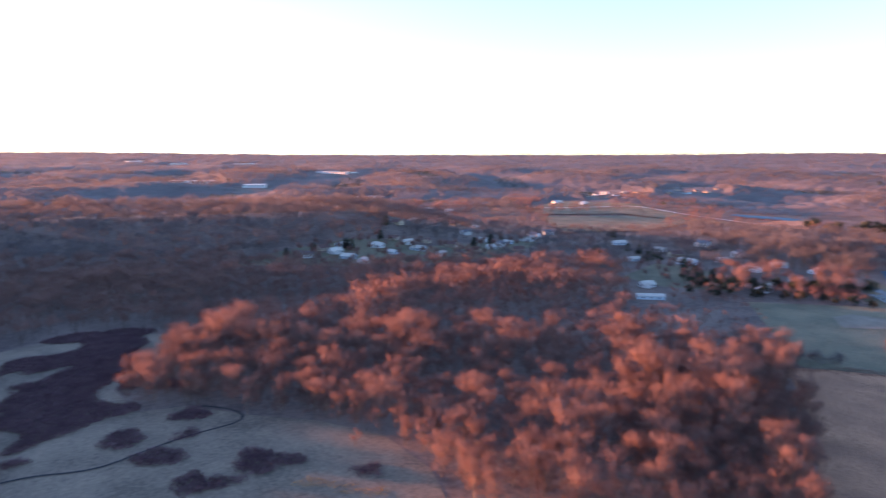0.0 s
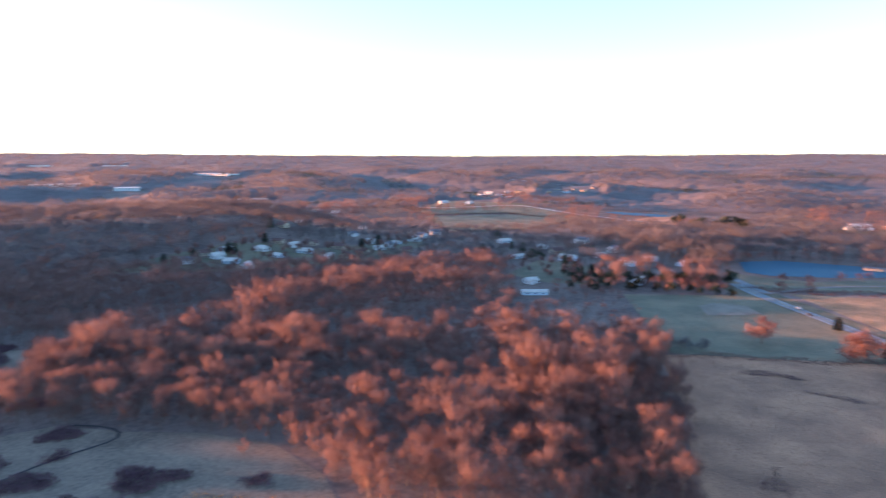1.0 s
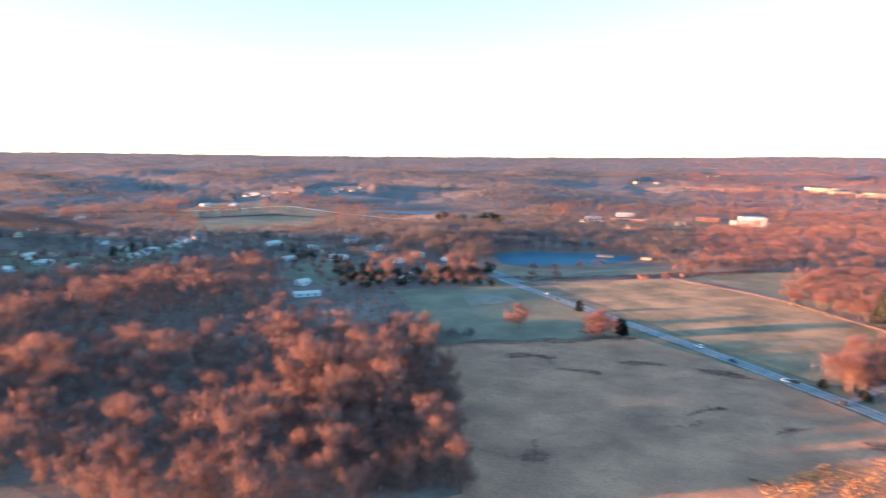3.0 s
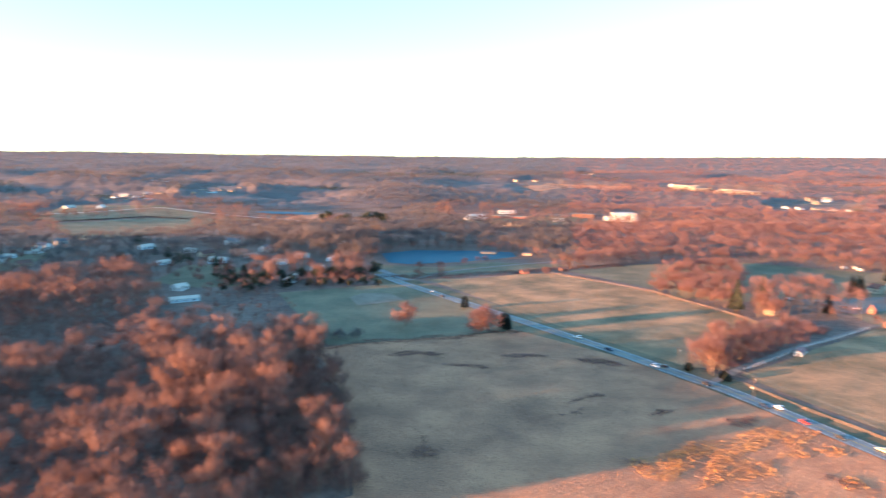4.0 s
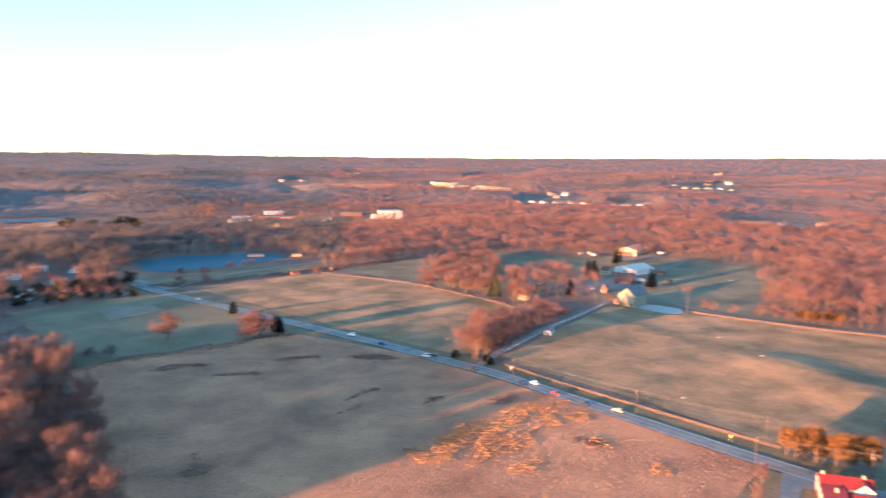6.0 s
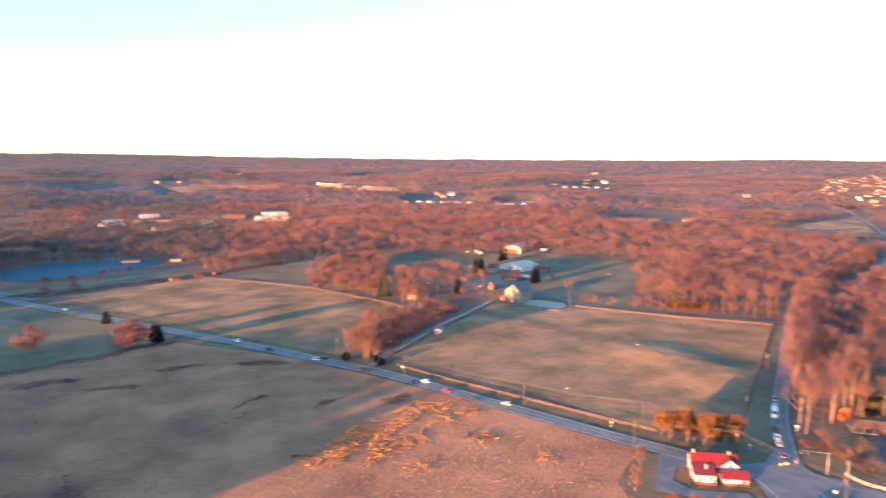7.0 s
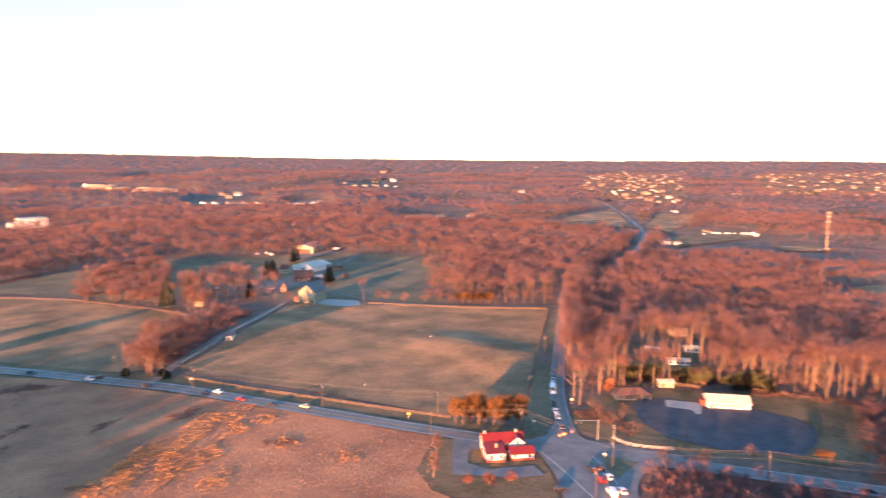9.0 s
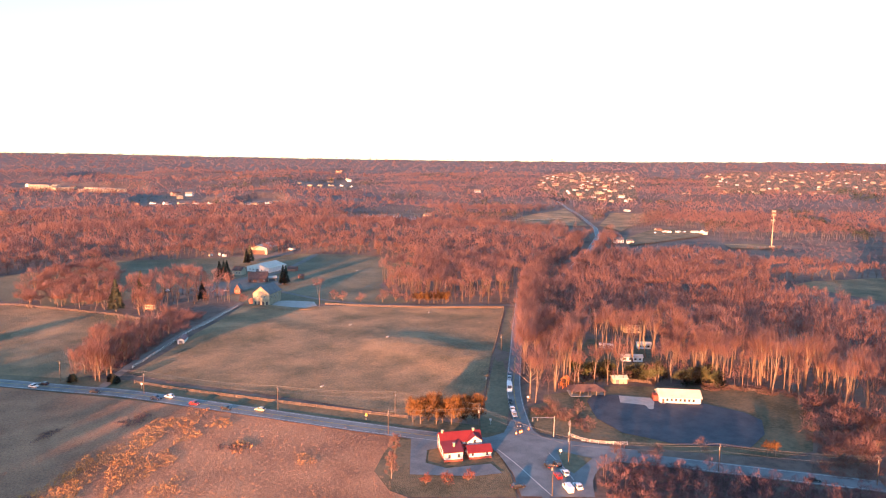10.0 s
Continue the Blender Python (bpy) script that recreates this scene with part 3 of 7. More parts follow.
def bare_tree(rng, height, radius, limbs, twigs, width, sides=6, low=0.32, lobe=0.42, core=None, thick=1.0, split=False):
    """A leafless tree: (trunk and limbs), (twigs), each as corners and triangles. Its twigs fan out in lobes about the limbs' ends."""
    lean = rng.normal(0, 0.02, 2) * height
    top = np.array([lean[0], lean[1], height * 0.82])
    mid = np.array([lean[0] * 0.3, lean[1] * 0.3, height * 0.42])
    r0 = height * 0.014 * thick
    wood = [prism((0, 0, -0.3), mid, r0, r0 * 0.7, sides), prism(mid, top, r0 * 0.7, r0 * 0.2, max(3, sides - 2))]
    tips, lobes = [mid + (top - mid) * 0.5, top], [radius * lobe * 1.1, radius * lobe]
    turn = rng.uniform(0, 6.28)
    for k in range(limbs):
        h = low + (0.72 - low) * (k + rng.uniform(0, 0.6)) / limbs
        root = mid * (h / 0.42) if h < 0.42 else mid + (top - mid) * (h - 0.42) / 0.4
        turn += 2.4 + rng.normal(0, 0.3)
        reach = radius * rng.uniform(0.5, 0.85) * (1.0 if h < 0.55 else 0.75)
        tip = root + np.array([math.cos(turn) * reach, math.sin(turn) * reach, reach * rng.uniform(0.6, 1.2) + 0.5])
        tip[2] = min(tip[2], height * 0.92)
        wood.append(prism(root, tip, r0 * 0.42 * (1.1 - h * 0.6), r0 * 0.08, 3))
        tips.append(tip)
        lobes.append(radius * lobe * rng.uniform(0.7, 1.15))
    n = twigs
    tips, lobes = np.array(tips), np.array(lobes)
    pick = rng.choice(len(tips), n, p=lobes ** 2 / (lobes ** 2).sum())
    out = rng.normal(0, 1, (n, 3))
    out[:, 2] = out[:, 2] * 0.9 + 0.25
    out /= np.linalg.norm(out, axis=1)[:, None]
    base = tips[pick] + out * (lobes[pick] * rng.uniform(0.15, 0.95, n))[:, None]
    way = out * 0.7 + rng.normal(0, 0.25, (n, 3)) + np.array([0, 0, 0.75])
    way /= np.linalg.norm(way, axis=1)[:, None]
    size = rng.uniform(0.28, 0.55, n)[:, None] * radius
    side = np.cross(way, rng.normal(0, 1, (n, 3)))
    side /= np.linalg.norm(side, axis=1)[:, None]
    wd = width * rng.uniform(0.6, 1.3, n)[:, None]
    v = np.stack([base - side * wd / 2, base + side * wd / 2, base + way * size], 1).reshape(-1, 3)
    centre = tips[pick] * 0.6 + np.array([0, 0, height * 0.62]) * 0.4
    o = np.repeat(base + way * size * 0.5 - centre, 3, axis=0)
    crown = (v, np.arange(3 * n).reshape(-1, 3), o / np.linalg.norm(o, axis=1)[:, None])
    if core:
        crown = with_core(crown, crown_core(tips, lobes * core[2], core[0], core[1]))
    return (wood if split else join(wood)), crown


def forest_tree(rng, height, radius, twigs, width, sides=5, fork=0.42, skirt=0):
    """A tall tree of the woods: a bare trunk that forks into steep limbs, with fine upright twigs in a shallow crown."""
    lean = rng.normal(0, 0.025, 2) * height
    mid = np.array([lean[0], lean[1], height * fork])
    r0 = height * 0.0125
    wood = [prism((0, 0, -0.3), mid, r0, r0 * 0.72, sides)]
    tips = []
    turn = rng.uniform(0, 6.28)
    for k in range(4):
        turn += 6.283 / 4 + rng.normal(0, 0.35)
        reach = radius * (rng.uniform(0.3, 0.62) if k else rng.uniform(0.0, 0.2))
        elbow = mid + np.array([math.cos(turn) * reach * 0.6, math.sin(turn) * reach * 0.6, height * rng.uniform(0.13, 0.2)])
        wood.append(prism(mid - (0, 0, height * 0.07 * k), elbow, r0 * (0.34 if k else 0.68), r0 * (0.2 if k else 0.45), 3))
        for n in range(2):
            a = turn + (n - 0.5) * 1.3 + rng.normal(0, 0.3)
            tip = elbow + np.array([math.cos(a) * radius * 0.3, math.sin(a) * radius * 0.3, height * rng.uniform(0.16, 0.3)])
            tip[2] = min(tip[2], height * 0.93)
            wood.append(prism(elbow, tip, r0 * (0.2 if k else 0.36), r0 * 0.06, 3))
            tips += [tip, elbow * 0.45 + tip * 0.55]
    for k in range(skirt):
        # low boughs round the trunk
        a, reach = k * 2.4 + rng.normal(0, 0.3), radius * rng.uniform(0.25, 0.5)
        tips.append(np.array([math.cos(a) * reach, math.sin(a) * reach, height * (0.16 + 0.34 * k / skirt)]))
    tips = np.array(tips)
    n = twigs
    pick = rng.integers(0, len(tips), n)
    out = rng.normal(0, 1, (n, 3))
    out /= np.linalg.norm(out, axis=1)[:, None]
    base = tips[pick] + out * (radius * 0.34 * rng.uniform(0.1, 1.0, n))[:, None] * (1, 1, 0.8)
    way = out * 0.5 + rng.normal(0, 0.2, (n, 3)) + np.array([0, 0, 0.95])
    way /= np.linalg.norm(way, axis=1)[:, None]
    size = rng.uniform(0.25, 0.5, n)[:, None] * radius
    side = np.cross(way, rng.normal(0, 1, (n, 3)))
    side *= (width * rng.uniform(0.6, 1.3, n) / np.linalg.norm(side, axis=1))[:, None]
    v = np.stack([base - side / 2, base + side / 2, base + way * size], 1).reshape(-1, 3)
    o = np.repeat(base + way * size * 0.5 - (tips[pick] * 0.45 + np.array([lean[0], lean[1], height * 0.62]) * 0.55), 3, axis=0)
    crown = (v, np.arange(3 * n).reshape(-1, 3), o / np.linalg.norm(o, axis=1)[:, None])
    return wood, crown


def dome_tree(rng, height, radius, twigs, width):
    """A tree within the wood, of which the crown alone shows: fine twigs rising from a lobed dome over a plain trunk."""
    n = twigs
    k = 6
    turn = np.arange(k) * 2.4 + rng.uniform(0, 6)
    reach = radius * rng.uniform(0.25, 0.58, k)
    lobes = np.stack([np.cos(turn) * reach, np.sin(turn) * reach, height * rng.uniform(0.46, 0.76, k)], 1)
    lobes[0] = (0, 0, height * 0.8)
    pick = rng.integers(0, k, n)
    out = rng.normal(0, 1, (n, 3))
    out[:, 2] = out[:, 2] * 0.9 + 0.2
    out /= np.linalg.norm(out, axis=1)[:, None]
    base = lobes[pick] + out * (radius * 0.46 * rng.uniform(0.3, 1.0, n))[:, None]
    way = out * 0.6 + rng.normal(0, 0.25, (n, 3)) + np.array([0, 0, 0.85])
    way /= np.linalg.norm(way, axis=1)[:, None]
    size = rng.uniform(0.25, 0.5, n)[:, None] * radius
    side = np.cross(way, rng.normal(0, 1, (n, 3)))
    side *= (width * rng.uniform(0.6, 1.3, n) / np.linalg.norm(side, axis=1))[:, None]
    v = np.stack([base - side / 2, base + side / 2, base + way * size], 1).reshape(-1, 3)
    o = np.repeat(base + way * size * 0.5 - (lobes[pick] * 0.55 + np.array([0, 0, height * 0.52]) * 0.45), 3, axis=0)
    crown = (v, np.arange(3 * n).reshape(-1, 3), o / np.linalg.norm(o, axis=1)[:, None])
    return prism((0, 0, -0.3), (0, 0, height * 0.7), height * 0.012, height * 0.006, 3), crown


def puff_tree(rng, height, radius, twigs, width):
    """A full leafless tree whose fine twigs hang to near the ground: limbs that fan out from a short trunk, and twigs all through a lobed crown."""
    r0 = height * 0.016
    wood = [prism((0, 0, -0.3), (0, 0, height * 0.2), r0, r0 * 0.8, 6)]
    tips = [np.array([0, 0, height * 0.66])]
    for k in range(11):
        a = k * 2.4 + rng.normal(0, 0.2)
        reach = radius * rng.uniform(0.5, 0.68) * (1.0 if k < 8 else 0.5)
        tip = np.array([math.cos(a) * reach, math.sin(a) * reach, height * ((0.27, 0.42, 0.55)[k % 3] + (0.12 if k >= 8 else 0))])
        wood.append(prism((0, 0, height * rng.uniform(0.08, 0.2)), tip, r0 * 0.4, r0 * 0.1, 3))
        tips.append(tip)
    tips = np.array(tips)
    pick = rng.integers(0, len(tips), twigs)
    out = rng.normal(0, 1, (twigs, 3))
    out /= np.linalg.norm(out, axis=1)[:, None]
    base = tips[pick] + out * (radius * 0.36 * rng.uniform(0.2, 1.0, twigs))[:, None]
    base[:, 2] = np.maximum(base[:, 2], 0.15)
    way = out * 0.8 + rng.normal(0, 0.25, (twigs, 3)) + np.array([0, 0, 0.6])
    way /= np.linalg.norm(way, axis=1)[:, None]
    size = rng.uniform(0.18, 0.36, twigs)[:, None] * radius
    side = np.cross(way, rng.normal(0, 1, (twigs, 3)))
    side *= (width * rng.uniform(0.6, 1.3, twigs) / np.linalg.norm(side, axis=1))[:, None]
    v = np.stack([base - side / 2, base + side / 2, base + way * size], 1).reshape(-1, 3)
    o = np.repeat(base - (tips[pick] * 0.5 + np.array([0, 0, height * 0.35]) * 0.5), 3, axis=0)
    return join(wood), (v, np.arange(3 * twigs).reshape(-1, 3), o / np.linalg.norm(o, axis=1)[:, None])


def clump_tree(rng, height, radius, leaves, width):
    """A tree far off: a lumpy crown with ragged sprays, for woods in the distance."""
    wood, crown = dome_tree(rng, height, radius, leaves, width)
    return crown


rng = np.random.default_rng(7)


def scatter(x0, y0, x1, y1, gap, keep):
    """Points on a jittered grid where keep() holds."""
    gx, gy = np.meshgrid(np.arange(x0, x1, gap), np.arange(y0, y1, gap))
    gx, gy = gx.ravel(), gy.ravel()
    gx = gx + rng.uniform(-0.48, 0.48, len(gx)) * gap
    gy = gy + rng.uniform(-0.48, 0.48, len(gy)) * gap
    ok = keep(gx, gy)
    return gx[ok], gy[ok]


def wooded(x, y):
    ok = np.ones(np.shape(x), bool)
    for poly in OPEN:
        ok &= ~inside(x, y, poly)
    for hx, hy, ra in CLEARINGS:
        d = math.hypot(hx, hy)
        u, w = (x * hx + y * hy) / d - d, np.abs(x * hy - y * hx) / d
        ok &= ~((w < ra) & (u < ra) & (u > -ra * 5))
    for line, w in LANES:
        ok &= ~near_line(x, y, line, w + 2)
    return ok


def in_view(x, y):
    return np.abs(np.degrees(np.arctan2(x, y)) + 3) < 86


def woods(name, label, xs, ys, templates, mats, size, tall=None):
    """One object of many trees, joined from a few patterns, each turned and sized."""
    vs, fs, mi, os, n = [], [], [], [], 0
    pick = rng.integers(0, len(templates), len(xs))
    turn = rng.uniform(0, 6.28, len(xs))
    sc = rng.uniform(size[0], size[1], len(xs))
    if tall is not None:
        sc = sc * tall
    zs = gz(xs, ys)
    for k, pieces in enumerate(templates):
        w = np.where(pick == k)[0]
        if not len(w):
            continue
        c, s = np.cos(turn[w])[:, None], np.sin(turn[w])[:, None]
        for slot, (v, f, *o) in enumerate(pieces):
            o = o[0] if o else v * (1, 1, 0) + (0, 0, 0.01)
            os.append(np.stack([o[:, 0] * c - o[:, 1] * s, o[:, 0] * s + o[:, 1] * c, o[:, 2] + 0 * c], -1).reshape(-1, 3))
            px = (v[:, 0] * c - v[:, 1] * s) * sc[w][:, None] + xs[w][:, None]
            py = (v[:, 0] * s + v[:, 1] * c) * sc[w][:, None] + ys[w][:, None]
            pz = v[:, 2][None] * sc[w][:, None] + zs[w][:, None]
            vs.append(np.stack([px, py, pz], -1).reshape(-1, 3))
            fs.append((f[None] + (np.arange(len(w)) * len(v))[:, None, None]).reshape(-1, 3) + n)
            mi.append(np.full(len(w) * len(f), slot))
            n += len(w) * len(v)
    ob = new(name, mesh_of(name, np.concatenate(vs), np.concatenate(fs), mats, np.concatenate(mi), smooth=True, outward=np.concatenate(os)))
    return tagged(ob, label, "woods", kind="stuff")


# taller and lower stands of the western wood: place, width, share of height
STANDS = [(-262, 346, 70, -0.26), (-300, 285, 40, -0.15), (-180, 222, 30, -0.16), (-228, 200, 28, -0.1), (-407, 235, 55, -0.2), (-440, 110, 50, -0.25), (-200, 430, 45, -0.3), (-172, 392, 32, -0.35), (-238, 415, 45, -0.2), (-220, 690, 50, 0.45), (-265, 745, 50, 0.4), (-190, 770, 40, 0.3),
          (-150, 156, 28, 0.12), (-196, 170, 24, 0.12), (-353, 162, 22, 0.4), (-290, 235, 22, 0.22), (-524, 166, 45, 0.25), (-230, 275, 22, 0.15)]


def swell(x, y):
    """Stands of taller and lower trees, some sixty metres across, with a tall stand and a tall belt in the western wood."""
    k = 1 + 0.16 * np.sin(x / 17 + 2 * np.sin(y / 41)) * np.cos(y / 19 + 1.1) + 0.08 * np.sin(x / 7.3 + y / 9.1)
    near = np.hypot(x, y) < 640
    west = np.where(near & (x < -40) & (y < 480), 0.93, 1.0)
    for sx, sy, wide, more in STANDS:
        k = k + more * np.exp(-((x - sx) ** 2 + (y - sy) ** 2) / wide ** 2)
    # far off, low young stands in the hollows and tall ones on the ridges
    lift = np.clip((relief(x, y) + 0.45) / 0.8, 0, 1)
    out = np.clip((np.hypot(x, y) - np.where(x > -250, 1250, 850)) / 350, 0, 1)
    k = k * (1 - out + out * (0.3 + 0.85 * lift * lift * (3 - 2 * lift)))
    k = np.where(x > 20, 1 + (k - 1) * 0.45, k) * np.where(inside(x, y, LOW_WOODS), 0.34, 1.0)
    stand_up = 0.12 * np.exp(-(((x - TALL_STAND[0]) / 38) ** 2 + ((y - TALL_STAND[1]) / 38) ** 2))
    belt = np.where(near_line(x, y, TALL_BELT, 22), 0.3, 0.0)
    low = np.where(inside(x, y, FIELD_GAP), 0.48, np.where(inside(x, y, VILLAGE_WOODS), 0.74, 1.0))
    return k * west * low + stand_up + belt


def at_rim(x, y, reach):
    """Which trees stand at the edge of open ground."""
    rim = np.zeros(np.shape(x), bool)
    for k in range(6):
        a = k * math.pi / 3
        rim |= ~wooded(x + math.cos(a) * reach, y + math.sin(a) * reach)
    return rim


def build_woods():
    def stems(count, *shape, whole=True):
        """Patterns of tall trees; deep in the wood the trunk alone stands for the wood under the crown."""
        made = [forest_tree(rng, *shape) for _ in range(count)]
        return [(join(w) if whole else w[0], c) for w, c in made]

    near = stems(10, 20, 6.0, 620, 0.14, 4, 0.28, 9)
    near_core = stems(10, 20, 6.6, 460, 0.115, 3, 0.36, whole=False)
    tall_edge = stems(10, 23, 5.8, 520, 0.1, 4, 0.38)
    next_in = stems(10, 20, 6.4, 150, 0.23, 3, 0.3)
    tall_far = stems(10, 22, 6.0, 150, 0.24, 3)
    next_core = stems(10, 20, 6.8, 122, 0.26, 3, 0.34, whole=False)
    mid = [bare_tree(rng, 19, 6.2, 3, 48, 0.57, 3, low=0.1, lobe=0.7, thick=0.6) for _ in range(8)]
    mid_core = stems(10, 19, 8.0, 30, 0.75, 3, 0.34, whole=False)
    ring = stems(10, 20, 7.4, 96, 0.36, 3, 0.16)
    ring_core = stems(10, 19, 7.6, 66, 0.43, 3, 0.34, whole=False)
    mid_pine = [dome_tree(rng, 19, 6.4, 34, 1.0) for _ in range(4)]
    far = [(clump_tree(rng, 19, 9.5, 12, 1.5),) for _ in range(8)]
    west_kind = {"near_woods": stems(10, 20, 6.6, 480, 0.18, 3, 0.3, 7, whole=False), "inner_woods": stems(10, 20, 6.8, 118, 0.39, 3, 0.3, 6, whole=False)}
    for name, r0, r1, edge_kind, core_kind in (("near_woods", 95, 400, near, near_core), ("inner_woods", 400, 660, next_in, next_core)):
        x, y = scatter(-680, -60, 720, 680, 8.8, lambda x, y: wooded(x, y) & in_view(x, y) & (np.hypot(x, y) < r1) & (np.hypot(x, y) >= r0))
        rim = at_rim(x, y, 24)
        tall = swell(x, y)
        east = x > 20
        for side, label, twig in ((~east, "bare grey-brown deciduous woods", M_TWIG), (east, "bare reddish deciduous woods", M_REDTWIG)):
            w = side & ~rim
            woods(name, label, x[w], y[w], core_kind if east[w].any() else [(w0, c) for w0, c in west_kind[name]], [M_BARK, twig], (0.95, 1.22) if east[w].any() else (0.66, 1.3), tall[w])
            w = side & rim
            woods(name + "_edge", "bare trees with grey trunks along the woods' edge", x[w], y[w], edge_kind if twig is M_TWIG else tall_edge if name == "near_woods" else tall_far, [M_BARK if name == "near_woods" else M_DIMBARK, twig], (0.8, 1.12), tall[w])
    # saplings and undergrowth within the edge of the eastern woods
    young = [dome_tree(rng, 10.5, 4.2, 110, 0.15) for _ in range(6)]
    x, y = scatter(180, 60, 480, 560, 7.5, lambda x, y: wooded(x, y) & (np.hypot(x, y) < 560))
    w = at_rim(x, y, 32)
    woods("understory", "leafless saplings under the tall trees at the woods' edge", x[w], y[w], young, [M_DIMBARK, M_REDTWIG], (0.45, 1.1))
    x, y = scatter(-420, 60, -40, 420, 7.5, lambda x, y: wooded(x, y) & (np.hypot(x, y) < 430))
    w = at_rim(x, y, 22)
    woods("understory", "leafless saplings at the foot of the western wood", x[w], y[w], young, [M_DIMBARK, M_TWIG], (0.4, 1.0))
    young = [dome_tree(rng, 10.5, 4.6, 42, 0.42) for _ in range(6)]
    x, y = scatter(-220, 430, 720, 900, 9.5, lambda x, y: wooded(x, y) & (np.hypot(x, y) >= 560) & (np.hypot(x, y) < 930))
    w = at_rim(x, y, 24)
    woods("understory", "leafless saplings in front of the woods behind the farm", x[w], y[w], young, [M_DIMBARK, M_REDTWIG], (0.5, 1.15))
    x, y = scatter(-960, -150, 960, 960, 10.6, lambda x, y: (np.hypot(x, y) >= 660) & (np.hypot(x, y) < 930) & in_view(x, y) & wooded(x, y))
    rim, tall = at_rim(x, y, 26), swell(x, y)
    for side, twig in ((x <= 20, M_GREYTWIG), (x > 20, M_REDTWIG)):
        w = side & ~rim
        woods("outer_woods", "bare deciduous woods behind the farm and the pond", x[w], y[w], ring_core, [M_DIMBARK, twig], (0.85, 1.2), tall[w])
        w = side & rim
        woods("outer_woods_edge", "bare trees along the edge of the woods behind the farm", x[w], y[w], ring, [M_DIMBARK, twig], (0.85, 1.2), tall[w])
    x, y = scatter(-1450, -150, 1450, 1450, 12.2, lambda x, y: (np.hypot(x, y) >= 930) & (np.hypot(x, y) < 1400) & in_view(x, y) & wooded(x, y))
    dip = hollow(x, y)
    w = dip & (rng.uniform(0, 1, len(x)) < 0.45)
    woods("hollow_pines", "low dark evergreens round gardens in a hollow", x[w], y[w], mid_pine, [M_BARK, M_PINE], (0.25, 0.5))
    x, y = x[~dip], y[~dip]
    dark = np.sin(x / 71 + 3 * np.sin(y / 110)) * np.sin(y / 57 - 1.5 * np.sin(x / 90)) > 0.88
    woods("middle_pines", "dark evergreen stands among the bare woods", x[dark], y[dark], mid_pine, [M_BARK, M_PINE], (0.7, 0.95))
    x, y = x[~dark], y[~dark]
    rim = at_rim(x, y, 30)
    tall = swell(x, y)
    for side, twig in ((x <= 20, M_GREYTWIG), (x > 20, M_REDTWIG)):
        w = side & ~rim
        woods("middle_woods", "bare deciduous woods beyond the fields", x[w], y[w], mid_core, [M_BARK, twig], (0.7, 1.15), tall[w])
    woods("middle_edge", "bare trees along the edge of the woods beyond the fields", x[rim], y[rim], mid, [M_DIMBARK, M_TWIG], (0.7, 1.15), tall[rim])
    x, y = scatter(-3100, -200, 3100, 3100, 19.5, lambda x, y: (np.hypot(x, y) >= 1400) & (np.hypot(x, y) < 3000) & in_view(x, y) & wooded(x, y))
    dip = hollow(x, y)
    w = dip & (rng.uniform(0, 1, len(x)) < 0.5)
    woods("far_hollow_pines", "low dark evergreens in a far hollow", x[w], y[w], far, [M_PINE], (0.35, 0.6))
    x, y = x[~dip], y[~dip]
    dark = np.sin(x / 131 + 3 * np.sin(y / 210)) * np.sin(y / 97 - 1.5 * np.sin(x / 160)) > 0.8
    woods("far_pines", "dark evergreen stands on the far hills", x[dark], y[dark], far, [M_PINE], (0.8, 1.15))
    x, y = x[~dark], y[~dark]
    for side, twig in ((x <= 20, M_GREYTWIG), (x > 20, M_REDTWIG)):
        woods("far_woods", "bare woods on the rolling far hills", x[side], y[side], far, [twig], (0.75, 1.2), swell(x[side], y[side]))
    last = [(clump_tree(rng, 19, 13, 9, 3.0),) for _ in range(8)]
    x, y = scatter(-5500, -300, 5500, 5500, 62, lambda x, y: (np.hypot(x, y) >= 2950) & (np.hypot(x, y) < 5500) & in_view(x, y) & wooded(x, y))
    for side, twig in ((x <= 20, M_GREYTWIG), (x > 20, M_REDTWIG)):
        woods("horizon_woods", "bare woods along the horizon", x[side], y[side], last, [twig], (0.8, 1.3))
    for poly, name in ((SUBURB, "estate_trees"), (SUBURB_B, "hill_estate_trees"), (SCHOOL_GROUNDS, "school_trees")):
        q = np.array(poly)
        x, y = scatter(*q.min(0), *q.max(0), 21, lambda x, y: inside(x, y, poly))
        woods(name, "small bare trees between the houses", x, y, far, [M_REDTWIG], (0.5, 0.85))
    # a belt of trees below the view, added to shade scrub and lot
    x, y = scatter(70, -10, 180, 110, 9, lambda x, y: inside(x, y, SOUTH_SHADE_WOODS))
    woods("south_woods", "unseen bare woods added beside the road below to shade it", x, y, next_in, [M_BARK, M_TWIG], (0.8, 1.1))
    shade_kind = [bare_tree(rng, 19, 7.4, 1, 6, 0.9, 3, low=0.2, lobe=0.7, core=(5, 2, 0.8)) for _ in range(6)]
    # unseen, behind the camera: added where the low sun comes from, to cast shade
    x, y = scatter(-1160, -520, 60, 260, 16.5, lambda x, y: (~in_view(x, y)) & inside(x, y, SHADE_WOODS))
    woods("west_woods", "unseen bare woods added towards the setting sun to cast shade", x, y, shade_kind, [M_BARK, M_TWIG], (1.0, 1.3))


build_woods()


